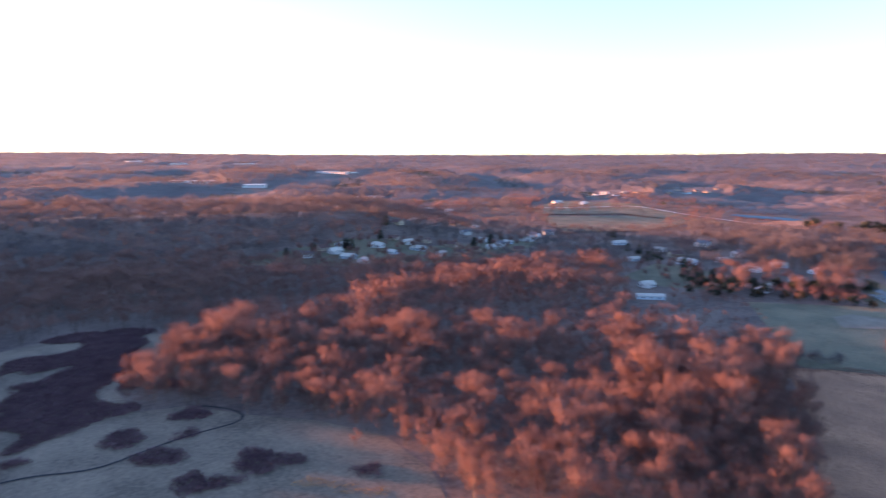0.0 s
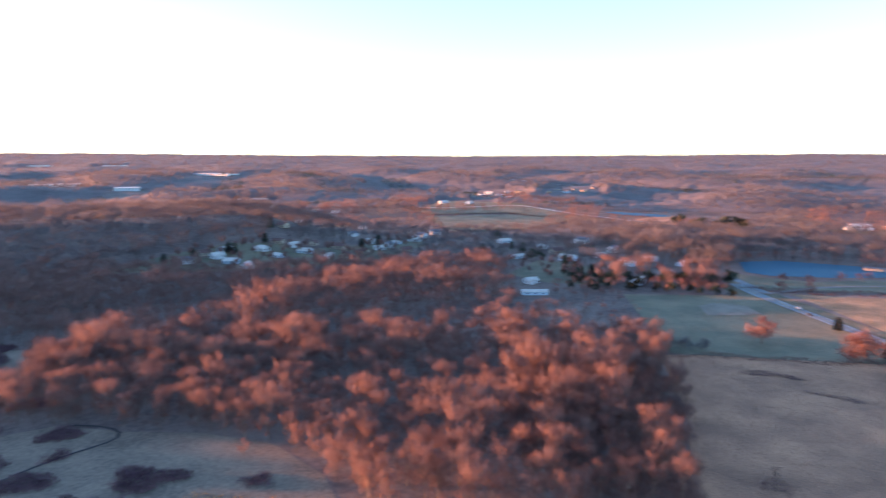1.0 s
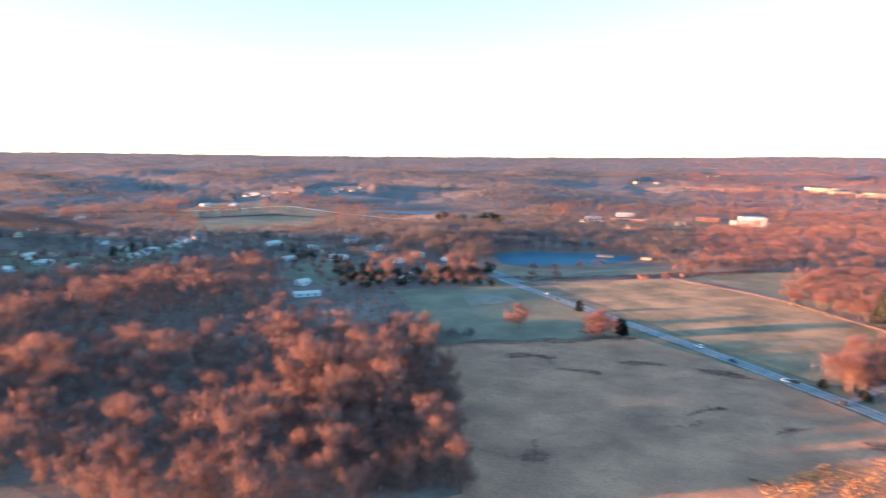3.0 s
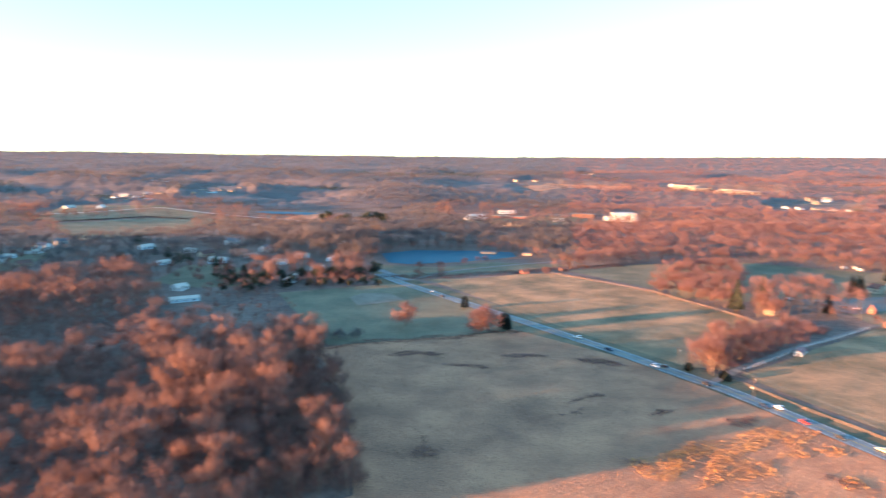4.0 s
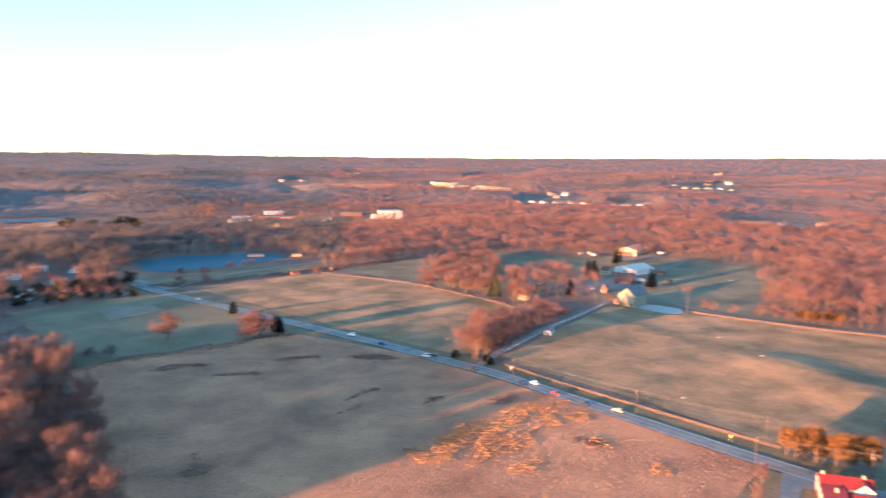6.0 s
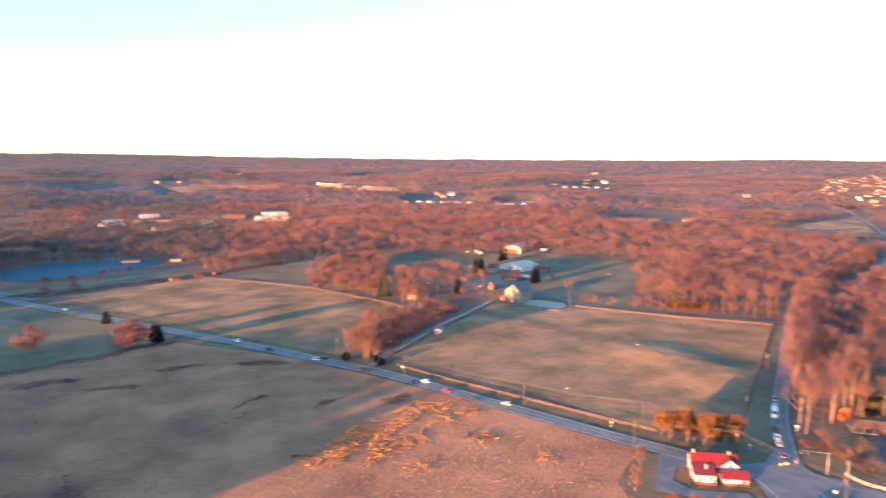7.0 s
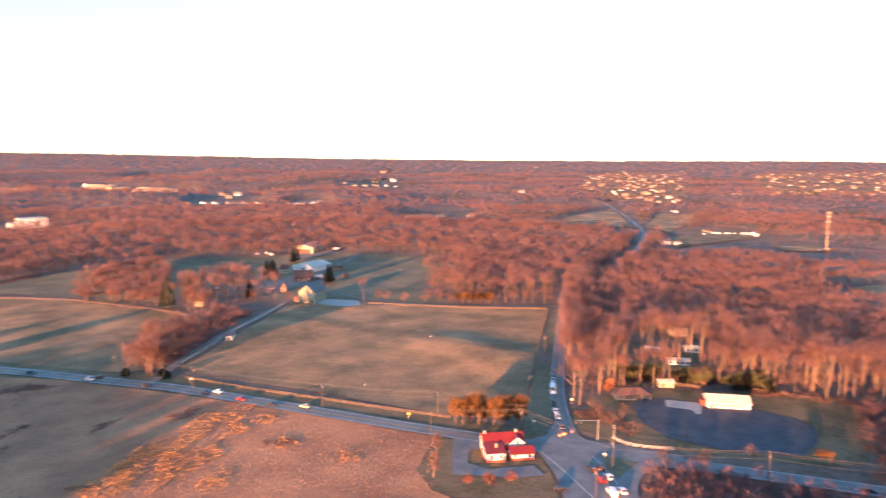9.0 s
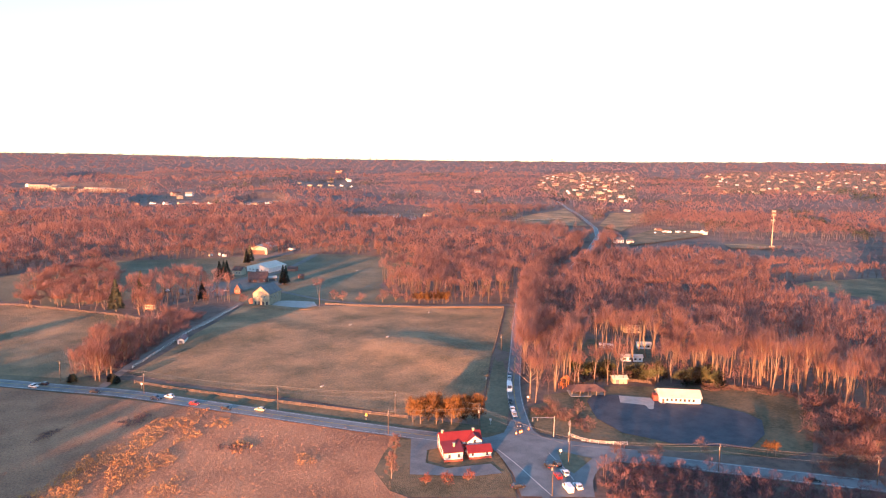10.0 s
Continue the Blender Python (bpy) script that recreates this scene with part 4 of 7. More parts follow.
def build_canopy(name, rings, step):
    turns = np.radians(np.arange(-92, 88, step))
    rr, aa = np.meshgrid(rings, turns, indexing="ij")
    rr = rr * (1 + rng.uniform(-0.003, 0.003, rr.shape))
    x, y = rr * np.sin(aa), rr * np.cos(aa)
    h = 6.5 + (3.5 if rings[0] < 2000 else 2.0) * relief(x, y) + 1.5 * np.sin(x / 43 + 2 * np.sin(y / 97)) * np.sin(y / 57) + rng.uniform(-1, 1, x.shape) * (2.5 if rings[0] < 2000 else 1.2)
    shut = wooded(x, y)
    shut[0] = rings[0] > 2000
    deep = shut.copy()
    for k in range(8):
        a = k * math.pi / 4
        deep &= wooded(x + 45 * math.cos(a), y + 45 * math.sin(a))
    h = 0.5 + h * np.clip((rr - 1310) / 160, 0, 1)
    v = np.stack([x, y, gz(x, y) + np.where(deep & ~hollow(x, y), h, 0.5)], -1).reshape(-1, 3)
    m = len(turns)
    i, j = np.meshgrid(np.arange(len(rings) - 1), np.arange(m - 1), indexing="ij")
    q = np.stack([i * m + j, i * m + j + 1, (i + 1) * m + j + 1, (i + 1) * m + j], -1).reshape(-1, 4)
    keep = shut.ravel()[q].sum(1) == 4
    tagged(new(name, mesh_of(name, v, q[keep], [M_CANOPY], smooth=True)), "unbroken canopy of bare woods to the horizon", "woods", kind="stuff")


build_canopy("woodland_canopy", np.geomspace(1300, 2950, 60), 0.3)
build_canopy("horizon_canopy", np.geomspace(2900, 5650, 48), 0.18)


# ---- building blocks ----
M_OLIVE = material("olive_needles", [(0.045, 0.05, 0.022), (0.075, 0.08, 0.034), (0.11, 0.108, 0.048)], 0.3, fine=8, spread=0.15, island=True, outward=0.6)
M_PALE_ROAD = material("pale_asphalt", [(0.13, 0.135, 0.14), (0.18, 0.185, 0.19)], 0.2, fine=14, rough=0.7)
M_GLASS = material("window_glass", [(0.03, 0.035, 0.045), (0.06, 0.07, 0.085)], 0.4, fine=6, rough=0.15)
M_DARKRED = material("dark_red_brick", [(0.2, 0.05, 0.04), (0.3, 0.08, 0.06)], 0.8, fine=10)
M_STONE = material("pale_field_stone", [(0.204, 0.168, 0.114), (0.3, 0.258, 0.18), (0.36, 0.312, 0.228)], 0.5, fine=5, bump=0.05)
M_SLATE = material("grey_slate", [(0.09, 0.09, 0.1), (0.15, 0.15, 0.16)], 0.4, fine=10, rough=0.7)
M_BROWN = material("brown_shingle", [(0.09, 0.05, 0.045), (0.15, 0.09, 0.075)], 0.5, fine=12)
M_METAL = material("pale_sheet_metal", [(0.4, 0.372, 0.315), (0.5, 0.468, 0.402)], 0.3, fine=8, rough=0.6)
M_CREAM = material("cream_siding", [(0.31, 0.27, 0.191), (0.383, 0.338, 0.254)], 0.4, fine=8, rough=0.7)
M_TAN = material("tan_siding", [(0.32, 0.248, 0.176), (0.416, 0.336, 0.248)], 0.4, fine=8)
M_PALEBLUE = material("pale_blue_siding", [(0.42, 0.5, 0.55), (0.55, 0.62, 0.66)], 0.4, fine=8)
M_BRICK = material("red_brick", [(0.26, 0.1, 0.07), (0.36, 0.16, 0.11)], 0.7, fine=10)
M_BOARD = material("weathered_fence_board", [(0.13, 0.092, 0.066), (0.2, 0.145, 0.105)], 0.6, fine=10)
M_WHITEBOARD = material("white_fence_board", [(0.44, 0.424, 0.4), (0.576, 0.56, 0.536)], 0.6, fine=10)
M_POLE = material("creosoted_pole", [(0.072, 0.051, 0.036), (0.12, 0.087, 0.06)], 0.6, fine=10)
M_WIRE = material("power_line", [(0.12, 0.11, 0.1), (0.18, 0.17, 0.16)], 1.0)
M_TYRE = material("black_rubber", [(0.02, 0.02, 0.02), (0.035, 0.035, 0.035)], 3.0)
M_CHROME = material("bright_wheel", [(0.5, 0.5, 0.52), (0.62, 0.62, 0.64)], 3.0, rough=0.3, metal=0.8)
M_LAMP = material("red_lens", [(0.4, 0.02, 0.02), (0.5, 0.03, 0.03)], 3.0, rough=0.25)
M_LENS = material("clear_lens", [(0.6, 0.6, 0.58), (0.7, 0.7, 0.68)], 3.0, rough=0.2)
M_ORANGE = material("orange_plastic", [(0.6, 0.16, 0.02), (0.7, 0.22, 0.03)], 1.0, rough=0.5)
M_SIGN = material("sign_yellow", [(0.7, 0.45, 0.03), (0.8, 0.52, 0.05)], 1.0, rough=0.5)
M_STEEL = material("galvanised_steel", [(0.4, 0.4, 0.4), (0.55, 0.55, 0.54)], 1.0, rough=0.4, metal=0.6)
M_MUD = material("creek_mud", [(0.022, 0.019, 0.02), (0.04, 0.034, 0.034)], 0.3, fine=8, rough=0.9)
# the low sun's orange is put into this copy of the straw
M_SUNGRASS = material("sunlit_dry_grass", [(0.28, 0.14, 0.05), (0.4, 0.21, 0.075), (0.48, 0.27, 0.11)], 0.1, fine=6, spread=0.2, island=True)
M_STRAW = material("tall_dry_grass", [(0.165, 0.096, 0.064), (0.25, 0.148, 0.098), (0.325, 0.196, 0.13)], 0.1, fine=6, spread=0.2, island=True)
PAINTS = {"white": ((0.68, 0.68, 0.67), (0.78, 0.78, 0.77)), "black": ((0.015, 0.015, 0.018), (0.03, 0.03, 0.033)), "red": ((0.3, 0.015, 0.015), (0.4, 0.02, 0.02)),
          "silver": ((0.4, 0.41, 0.42), (0.5, 0.51, 0.52)), "dark blue": ((0.02, 0.03, 0.06), (0.03, 0.045, 0.085)), "yellow": ((0.5, 0.43, 0.27), (0.58, 0.5, 0.33))}
M_PAINT = {k: material(k.replace(" ", "_") + "_car_paint", c, 2.0, rough=0.3) for k, c in PAINTS.items()}


def thing(name, label, category, x, y, turn=0.0, z=None, group=""):
    """The Empty at the base of a thing with parts; turn in degrees, anticlockwise from above."""
    ob = new(name)
    ob.empty_display_size = 0.5
    ob.matrix_basis = pose(x, y, float(gz(x, y)) if z is None else z, 0, 0, turn)
    return tagged(ob, label, category, group)


def place(x, y, turn=0.0, z=None, size=1.0):
    return pose(x, y, float(gz(x, y)) if z is None else z, 0, 0, turn) @ Matrix.Scale(size, 4)


def heading(a, b):
    """Degrees, anticlockwise, by which the x axis turns to run from a to b."""
    return math.degrees(math.atan2(b[1] - a[1], b[0] - a[0]))


def solid(bm, *boxes):
    """Boxes x0, x1, y0, y1, z0, z1 added to a bmesh."""
    for x0, x1, y0, y1, z0, z1 in boxes:
        v = [bm.verts.new(p) for p in ((x0, y0, z0), (x1, y0, z0), (x1, y1, z0), (x0, y1, z0), (x0, y0, z1), (x1, y0, z1), (x1, y1, z1), (x0, y1, z1))]
        for f in ((3, 2, 1, 0), (4, 5, 6, 7), (0, 1, 5, 4), (1, 2, 6, 5), (2, 3, 7, 6), (3, 0, 4, 7)):
            bm.faces.new([v[k] for k in f])
    return bm


def boxes(*rows):
    return solid(bmesh.new(), *rows)


def extruded(bm, outline, a, b, axis="x"):
    """An outline of (side, height) drawn out along an axis from a to b."""
    put = (lambda s, h, t: (t, s, h)) if axis == "x" else (lambda s, h, t: (s, t, h))
    one = [bm.verts.new(put(s, h, a)) for s, h in outline]
    two = [bm.verts.new(put(s, h, b)) for s, h in outline]
    bm.faces.new(one), bm.faces.new(two[::-1])
    n = len(outline)
    for k in range(n):
        bm.faces.new((one[k], two[k], two[(k + 1) % n], one[(k + 1) % n]))
    bmesh.ops.recalc_face_normals(bm, faces=bm.faces)
    return bm


def gable_body(x0, x1, y0, y1, eave, rise, axis="x"):
    s0, s1, a, b = (y0, y1, x0, x1) if axis == "x" else (x0, x1, y0, y1)
    return extruded(bmesh.new(), [(s0, -0.3), (s1, -0.3), (s1, eave), ((s0 + s1) / 2, eave + rise), (s0, eave)], a, b, axis)


def gable_roof(x0, x1, y0, y1, eave, rise, axis="x", over=0.45, thick=0.2):
    s0, s1, a, b = (y0, y1, x0, x1) if axis == "x" else (x0, x1, y0, y1)
    half = (s1 - s0) / 2
    drop = over * rise / half
    m = (s0 + s1) / 2
    lift = 0.03
    line = [(s0 - over, eave - drop + lift), (m, eave + rise + lift), (s1 + over, eave - drop + lift)]
    return extruded(bmesh.new(), line + [(s, h + thick) for s, h in line[::-1]], a - over, b + over, axis)


def slope_roof(x0, x1, y0, y1, z0, z1, over=0.35, thick=0.18):
    """A lean-to roof that falls from y1 to y0."""
    k = (z1 - z0) / (y1 - y0)
    line = [(y0 - over, z0 - over * k + 0.03), (y1, z1 + 0.03)]
    return extruded(bmesh.new(), line + [(s, h + thick) for s, h in line[::-1]], x0 - over, x1 + over)


def window_on(parent, x, z, y, w=0.9, h=1.4, axis="y", sign=-1, frame_mat=None, deep=True):
    """A window proud of a wall that faces along an axis."""
    frame_mat = frame_mat or M_WHITE
    d = 0.05 * sign

    def slab(grow, out):
        if axis == "y":
            return (x - w / 2 - grow, x + w / 2 + grow, min(y, y + out), max(y, y + out), z - h / 2 - grow, z + h / 2 + grow)
        return (min(y, y + out), max(y, y + out), x - w / 2 - grow, x + w / 2 + grow, z - h / 2 - grow, z + h / 2 + grow)

    if not deep:
        return part("window", boxes(slab(0, d)), M_GLASS, parent)
    win = part("window", boxes(slab(0.12, d)), frame_mat, parent)
    part("pane", boxes(slab(0, d * 1.6)), M_GLASS, win)
    return win


# ---- road markings and junction ----
def marking(name, line, offset, width, mat, lift, label, step=12):
    p = resample(line, step)
    v, q = ribbon_mesh(p, offset + width / 2, offset - width / 2, lift)
    tagged(new(name, mesh_of(name, v, q, [mat])), label, "road marking", kind="structure")


sheet("junction", JUNCTION, M_ASPHALT, 0.42, "worn asphalt of the crossroads with tyre marks", "road", 15)
sheet("traffic_island", ISLAND, M_GRASS, 0.5, "grass traffic island between two lanes", "island", 15)
for side in (-3.7, 3.7):
    marking("edge_line", MAIN_ROAD[:11], side, 0.28, M_LINE, 0.345, "white edge line of the main road")
    marking("edge_line", MAIN_ROAD[13:], side, 0.28, M_LINE, 0.345, "white edge line of the main road")
for side in (-0.2, 0.2):
    marking("centre_line", MAIN_ROAD[:11], side, 0.2, M_YELLOW, 0.35, "double yellow centre line")
    marking("centre_line", SIDE_ROAD[1:], side * 0.8, 0.16, M_YELLOW, 0.37, "double yellow centre line")
for side in (-2.9, 2.9):
    marking("edge_line", SIDE_ROAD[1:], side, 0.22, M_LINE, 0.375, "white edge line of the side road")
    marking("edge_line", FAR_ROAD, side * 0.9, 0.3, M_LINE, 0.85, "white edge line of the far road")
marking("edge_line", [(175, 179), (173, 170), (170, 160), (166, 149), (164, 142)], 0, 0.35, M_LINE, 0.44, "white curved edge line before the forecourt", 4)
marking("stop_line", [(188, 165), (183, 153), (177, 143), (173, 136)], 0, 0.35, M_LINE, 0.44, "white lane line beside the island", 4)
strip("slip_lane", [(210, 146), (201, 150), (191, 149), (181, 144), (172, 135)], 6.5, M_PALE_ROAD, 0.47, "pale asphalt slip lane that curves round the island", 4)


# ---- creek, sandy patch ----
strip("creek", CREEK, 1.3, M_MUD, 0.24, "narrow dark creek winding through the marsh", 5)
sheet("sand_patch", SAND_PATCH, M_SAND, 0.26, "bare sandy patch in the green field", "ground")
sheet("barn_yard", [(219, 460), (228, 444), (234, 437), (244, 439), (249, 452), (236, 467), (228, 470)], M_CONCRETE, 0.29, "pale concrete yard beside the stone barn", "yard")
sheet("lot_slab", [(261, 188), (270, 177), (267, 173), (259, 168), (257, 169), (260, 173), (254, 182)], M_CONCRETE, 0.31, "pale concrete slab at the edge of the lot", "yard")
sheet("yard_apron", [(286, 671), (313, 670), (348, 675), (356, 691), (332, 697), (306, 695)], M_GRAVEL, 0.29, "pale gravel apron before the large barn", "yard")
sheet("farm_court", [(205, 509), (231, 527), (261, 526), (279, 563), (255, 580), (196, 557), (178, 556), (183, 533)], M_GRAVEL, 0.28, "gravel court between the farm buildings", "yard")


# ---- trees as single things ----
def tree_parts(name, label, category, trunk, crown, bark, leaf, group=""):
    """A tree with its trunk and its crown, standing at the origin."""
    ob = new(name)
    tagged(ob, label, category, group)
    if isinstance(trunk, list):
        for limb in trunk[2:]:
            new("limb", mesh_of("limb", limb[0], limb[1], [bark])).parent = ob
        trunk = join(trunk[:2])
    a = new("trunk", mesh_of("trunk", trunk[0], trunk[1], [bark]))
    b = new("crown", mesh_of("crown", crown[0], crown[1], [leaf], smooth=True, outward=crown[2]))
    a.parent = b.parent = ob
    return ob


def needle_tree(rng, height, radius, count, width, round_top=False):
    """An evergreen: a trunk and tiers of drooping needle sprays."""
    trunk = prism((0, 0, -0.3), (0, 0, height * 0.9), height * 0.016, height * 0.004, 5)
    u = rng.uniform(0.0, 1.0, count) ** 1.3
    h = height * (0.1 + 0.88 * u)
    rad = radius * (np.sqrt(np.clip(1 - (u * 1.02 - 0.1) ** 2, 0.02, 1)) if round_top else (1 - u) ** 0.8 + 0.05) * rng.uniform(0.8, 1.1, count)
    a = rng.uniform(0, 6.283, count)
    out = np.stack([np.cos(a), np.sin(a), 0 * a], 1)
    tip = out * rad[:, None] + np.stack([0 * a, 0 * a, h], 1)
    root = out * (rad * rng.uniform(0.35, 0.6, count))[:, None] + np.stack([0 * a, 0 * a, h + radius * 0.12], 1)
    side = np.stack([-np.sin(a), np.cos(a), rng.normal(0, 0.5, count)], 1) * width * rng.uniform(0.7, 1.3, count)[:, None]
    v = np.stack([root - side / 2, root + side / 2, tip], 1).reshape(-1, 3)
    o = np.repeat(out + np.array([0, 0, 0.35]), 3, axis=0)
    return trunk, (v, np.arange(3 * count).reshape(-1, 3), o / np.linalg.norm(o, axis=1)[:, None])


standing = set()


def stand(protos, points, size, jitter=0.0):
    """Trees at those points: the patterns first, then copies of them."""
    out = []
    for k, (x, y) in enumerate(points):
        m = place(x + rng.normal(0, jitter), y + rng.normal(0, jitter), rng.uniform(0, 360))
        p = protos[k % len(protos)]
        s = rng.uniform(*size)
        if p.name not in standing:
            standing.add(p.name)
            p.matrix_basis = m @ Matrix.Scale(s, 4)
            out.append(p)
        else:
            keep = p.scale.copy()
            p.scale = (s, s, s)
            out.append(copy_thing(p, m))
            p.scale = keep
    return out


def bare_kind(count, label, group, height, radius, limbs, twigs, width, low=0.3, lobe=0.42, bark=None, leaf=None, name="deciduous_tree", core=None):
    return [tree_parts(name, label, "tree", *bare_tree(rng, height, radius, limbs, twigs, width, 7, low, lobe, core), bark or M_BARK, leaf or M_TWIG, group) for _ in range(count)]


def whole_tree(made):
    """A tree whose limbs and trunk are one."""
    return join(made[0]), made[1]


def forest_kind(count, label, group, height, radius, twigs, width, leaf=None, fork=0.42, skirt=0):
    return [tree_parts("deciduous_tree", label, "tree", *whole_tree(forest_tree(rng, height, radius, twigs, width, 6, fork, skirt)), M_BARK, leaf or M_REDTWIG, group) for _ in range(count)]


def puff_kind(count, label, group, height, radius, twigs, width, leaf=None):
    return [tree_parts("deciduous_tree", label, "tree", *puff_tree(rng, height, radius, twigs, width), M_BARK, leaf or M_TWIG, group) for _ in range(count)]


# tall trees at the edge of the woods
edge = resample([(239, 206), (260, 219), (288, 221), (302, 213), (317, 195), (308, 168), (324, 143), (323, 127), (316, 111)], 4.0)
points = []
for k in range(58):
    p = edge[rng.integers(0, len(edge))]
    away = p / np.hypot(*p)
    points.append(p + away * rng.uniform(1, 26) + rng.normal(0, 2, 2))
stand(forest_kind(8, "tall leafless tree with a pale trunk at the woods' edge", "tall edge trees", 29, 6.2, 620, 0.085), points, (0.8, 1.08))
# trees close beside the side road
lane = resample([(224, 220), (234, 230), (262, 256), (316, 308), (359, 348), (405, 392)], 6.5)
right = np.array([0.7, -0.71])
points = [p + right * rng.uniform(4.6, 6.0) for p in lane[4:]] + [p + right * rng.uniform(10, 15) for p in lane[5::2]]
stand(forest_kind(4, "tall leafless tree with spreading limbs beside the side road", "side-road trees", 25, 9.5, 700, 0.11, M_REDTWIG), points, (0.75, 1.05))
# the great pale tree by the side road
stand([tree_parts("sycamore", "great pale-limbed leafless tree beside the side road", "tree", *bare_tree(rng, 27, 9.0, 18, 1100, 0.09, 7, 0.22, 0.4, split=True), M_BARK, M_REDTWIG)], [(225.9, 210.8)], (1, 1))
# trees along the farm drive
drive = resample(FARM_DRIVE, 9.0)
across = np.array([-0.68, 0.73])
points = [(136, 485), (140, 478), (146, 480), (141, 490)] + [p + across * rng.uniform(4.5, 7) for p in drive[1:-10]] + [p + across * rng.uniform(11, 24) for p in drive[1:-12]] + [p + across * rng.uniform(6, 14) for p in drive[1:-13]] + [(86, 359)]
stand(forest_kind(5, "tall leafless reddish tree along the farm drive", "avenue trees", 25, 7.0, 860, 0.135, M_REDTWIG, 0.22, 8), points, (0.75, 1.08), 0.8)
# the grove by the farm
points = np.stack(scatter(60, 420, 230, 700, 8.5, lambda x, y: inside(x, y, FARM_GROVE)), 1)
stand(forest_kind(4, "leafless red-brown tree in the farm's grove", "grove trees", 14.5, 6.4, 330, 0.16, M_REDTWIG, 0.16), points, (0.7, 1.15), 0.8)
# the row behind the pasture
stand(puff_kind(3, "round leafless tree in a row behind the pasture", "lane trees", 11.5, 5, 460, 0.2, M_REDTWIG), [(265, 450), (268, 443), (277, 432), (289, 421), (300, 420), (303, 410), (325, 465), (332, 431), (360, 455), (380, 457), (358, 472)], (0.8, 1.15))
# fields
stand(puff_kind(2, "round leafless tree standing in the green field", "field trees", 11.5, 6.4, 900, 0.22, M_REDTWIG), [(-92, 419), (-45, 413), (-40, 417)], (1.4, 1.75))
stand(puff_kind(2, "low grey-brown leafless tree at the corner of the green field", "field-corner trees", 8.5, 5.6, 620, 0.22, M_GREYTWIG), [(-123, 380), (-132, 377), (-114, 384), (-143, 386), (-150, 378), (-160, 392), (-171, 398), (-140, 372)], (0.8, 1.1))
stand(puff_kind(2, "small round leafless tree on the pond bank", "bank trees", 8.5, 4.6, 420, 0.24, M_REDTWIG), [(-118, 592), (-99, 599), (-126, 634), (-106, 637), (-88, 668), (-76, 682), (-69, 687), (-8, 625), (13, 671), (207, 482)], (0.8, 1.15))
stand(puff_kind(2, "young leafless tree on the marsh's edge", "marsh trees", 8.0, 2.6, 420, 0.12), [(-203, 146), (-288, 126)], (0.9, 1.15))
stand(bare_kind(1, "thin leafless sapling with dead brush at its foot", "", 9, 2.2, 6, 120, 0.1, low=0.3, name="sapling"), [(-44.6, 235.8)], (1, 1))
# house lawn
stand(puff_kind(2, "small rust-red tree on the house lawn", "lawn trees", 5.2, 2.5, 420, 0.17, M_REDLEAF), [(137, 174), (143, 170), (150, 167)], (0.85, 1.1))
stand(bare_kind(1, "slim leafless tree beside the house drive", "", 10.5, 2.4, 12, 620, 0.17, low=0.06, lobe=0.5), [(130.4, 184.6), (142.4, 199.4)], (0.75, 1))
# scrub at the lot's far side
stand(puff_kind(3, "low spreading leafless tree beside the lawn", "scrub trees", 10.5, 5.6, 520, 0.2, M_REDTWIG), [(286, 112), (297, 111), (292, 104), (281, 95), (268, 96), (276, 90), (305, 98), (289, 89), (308, 122), (320, 118), (306, 106), (270, 98), (271, 90)], (0.95, 1.35), 1.0)
stand(puff_kind(2, "small leafless reddish tree by the corner", "corner trees", 7.5, 3.6, 380, 0.13), [(220, 190), (218, 183), (218, 171), (227, 184), (216, 138), (204, 146), (207, 120), (235, 131), (225, 199)], (0.8, 1.1))
# russet row behind the crossroads
stand([tree_parts("cedar", "russet-leaved upright tree in a row by the crossroads", "tree", *bare_tree(rng, 12, 4.0, 11, 900, 0.28, 7, 0.06, 0.5, split=True), M_BARK, M_RUSSET, "russet row") for _ in range(3)],
      [(167, 220), (168, 217), (172, 217), (173, 213), (176, 213), (178, 209), (180, 207), (183, 206), (188, 207), (188, 204)], (0.85, 1.1), 0.4)
stand([tree_parts("hedge_tree", "dense orange-brown hedge plant behind the pasture", "hedge", *bare_tree(rng, 7.5, 3.4, 9, 420, 0.3, 5, 0.1, 0.55), M_BARK, M_RUSSET, "orange hedge") for _ in range(2)],
      [(307, 405), (310, 403), (313, 401), (315, 399), (318, 397), (320, 394), (322, 391), (325, 391)], (0.9, 1.1))
stand([tree_parts("young_oak", "small orange-leaved tree beside the lawn", "tree", *bare_tree(rng, 5.5, 2.2, 8, 420, 0.2, 5, 0.1, 0.55), M_BARK, M_RUSSET, "orange saplings")], [(254, 112), (252, 114)], (0.85, 1.0))
# evergreens
pines = [tree_parts("evergreen", "dark evergreen with drooping boughs", "tree", *needle_tree(rng, 11, 3.0, 620, 0.7), M_BARK, M_PINE, "evergreens") for _ in range(3)]
rounds = [tree_parts("evergreen_bush", "rounded dark evergreen beside the road", "tree", *needle_tree(rng, 9.5, 3.4, 620, 0.8, True), M_BARK, M_PINE, "roadside evergreens") for _ in range(2)]
stand(rounds, [(-62.0, 476.5), (-28.7, 422.0), (-30.8, 425.9)], (0.9, 1.1))
spread_pines = [tree_parts("pine", "spreading olive-green pine behind the parking lot", "tree", *puff_tree(rng, 8.5, 4.6, 700, 0.32), M_BARK, M_OLIVE, "lot pines") for _ in range(3)]
stand(spread_pines, [(268, 218), (270, 215), (273, 213), (276, 210), (283, 211), (286, 199), (288, 195), (291, 193), (293, 190), (300, 193), (297, 178), (302,
    176), (308, 174), (315, 173), (308, 166)], (1.0, 1.35))
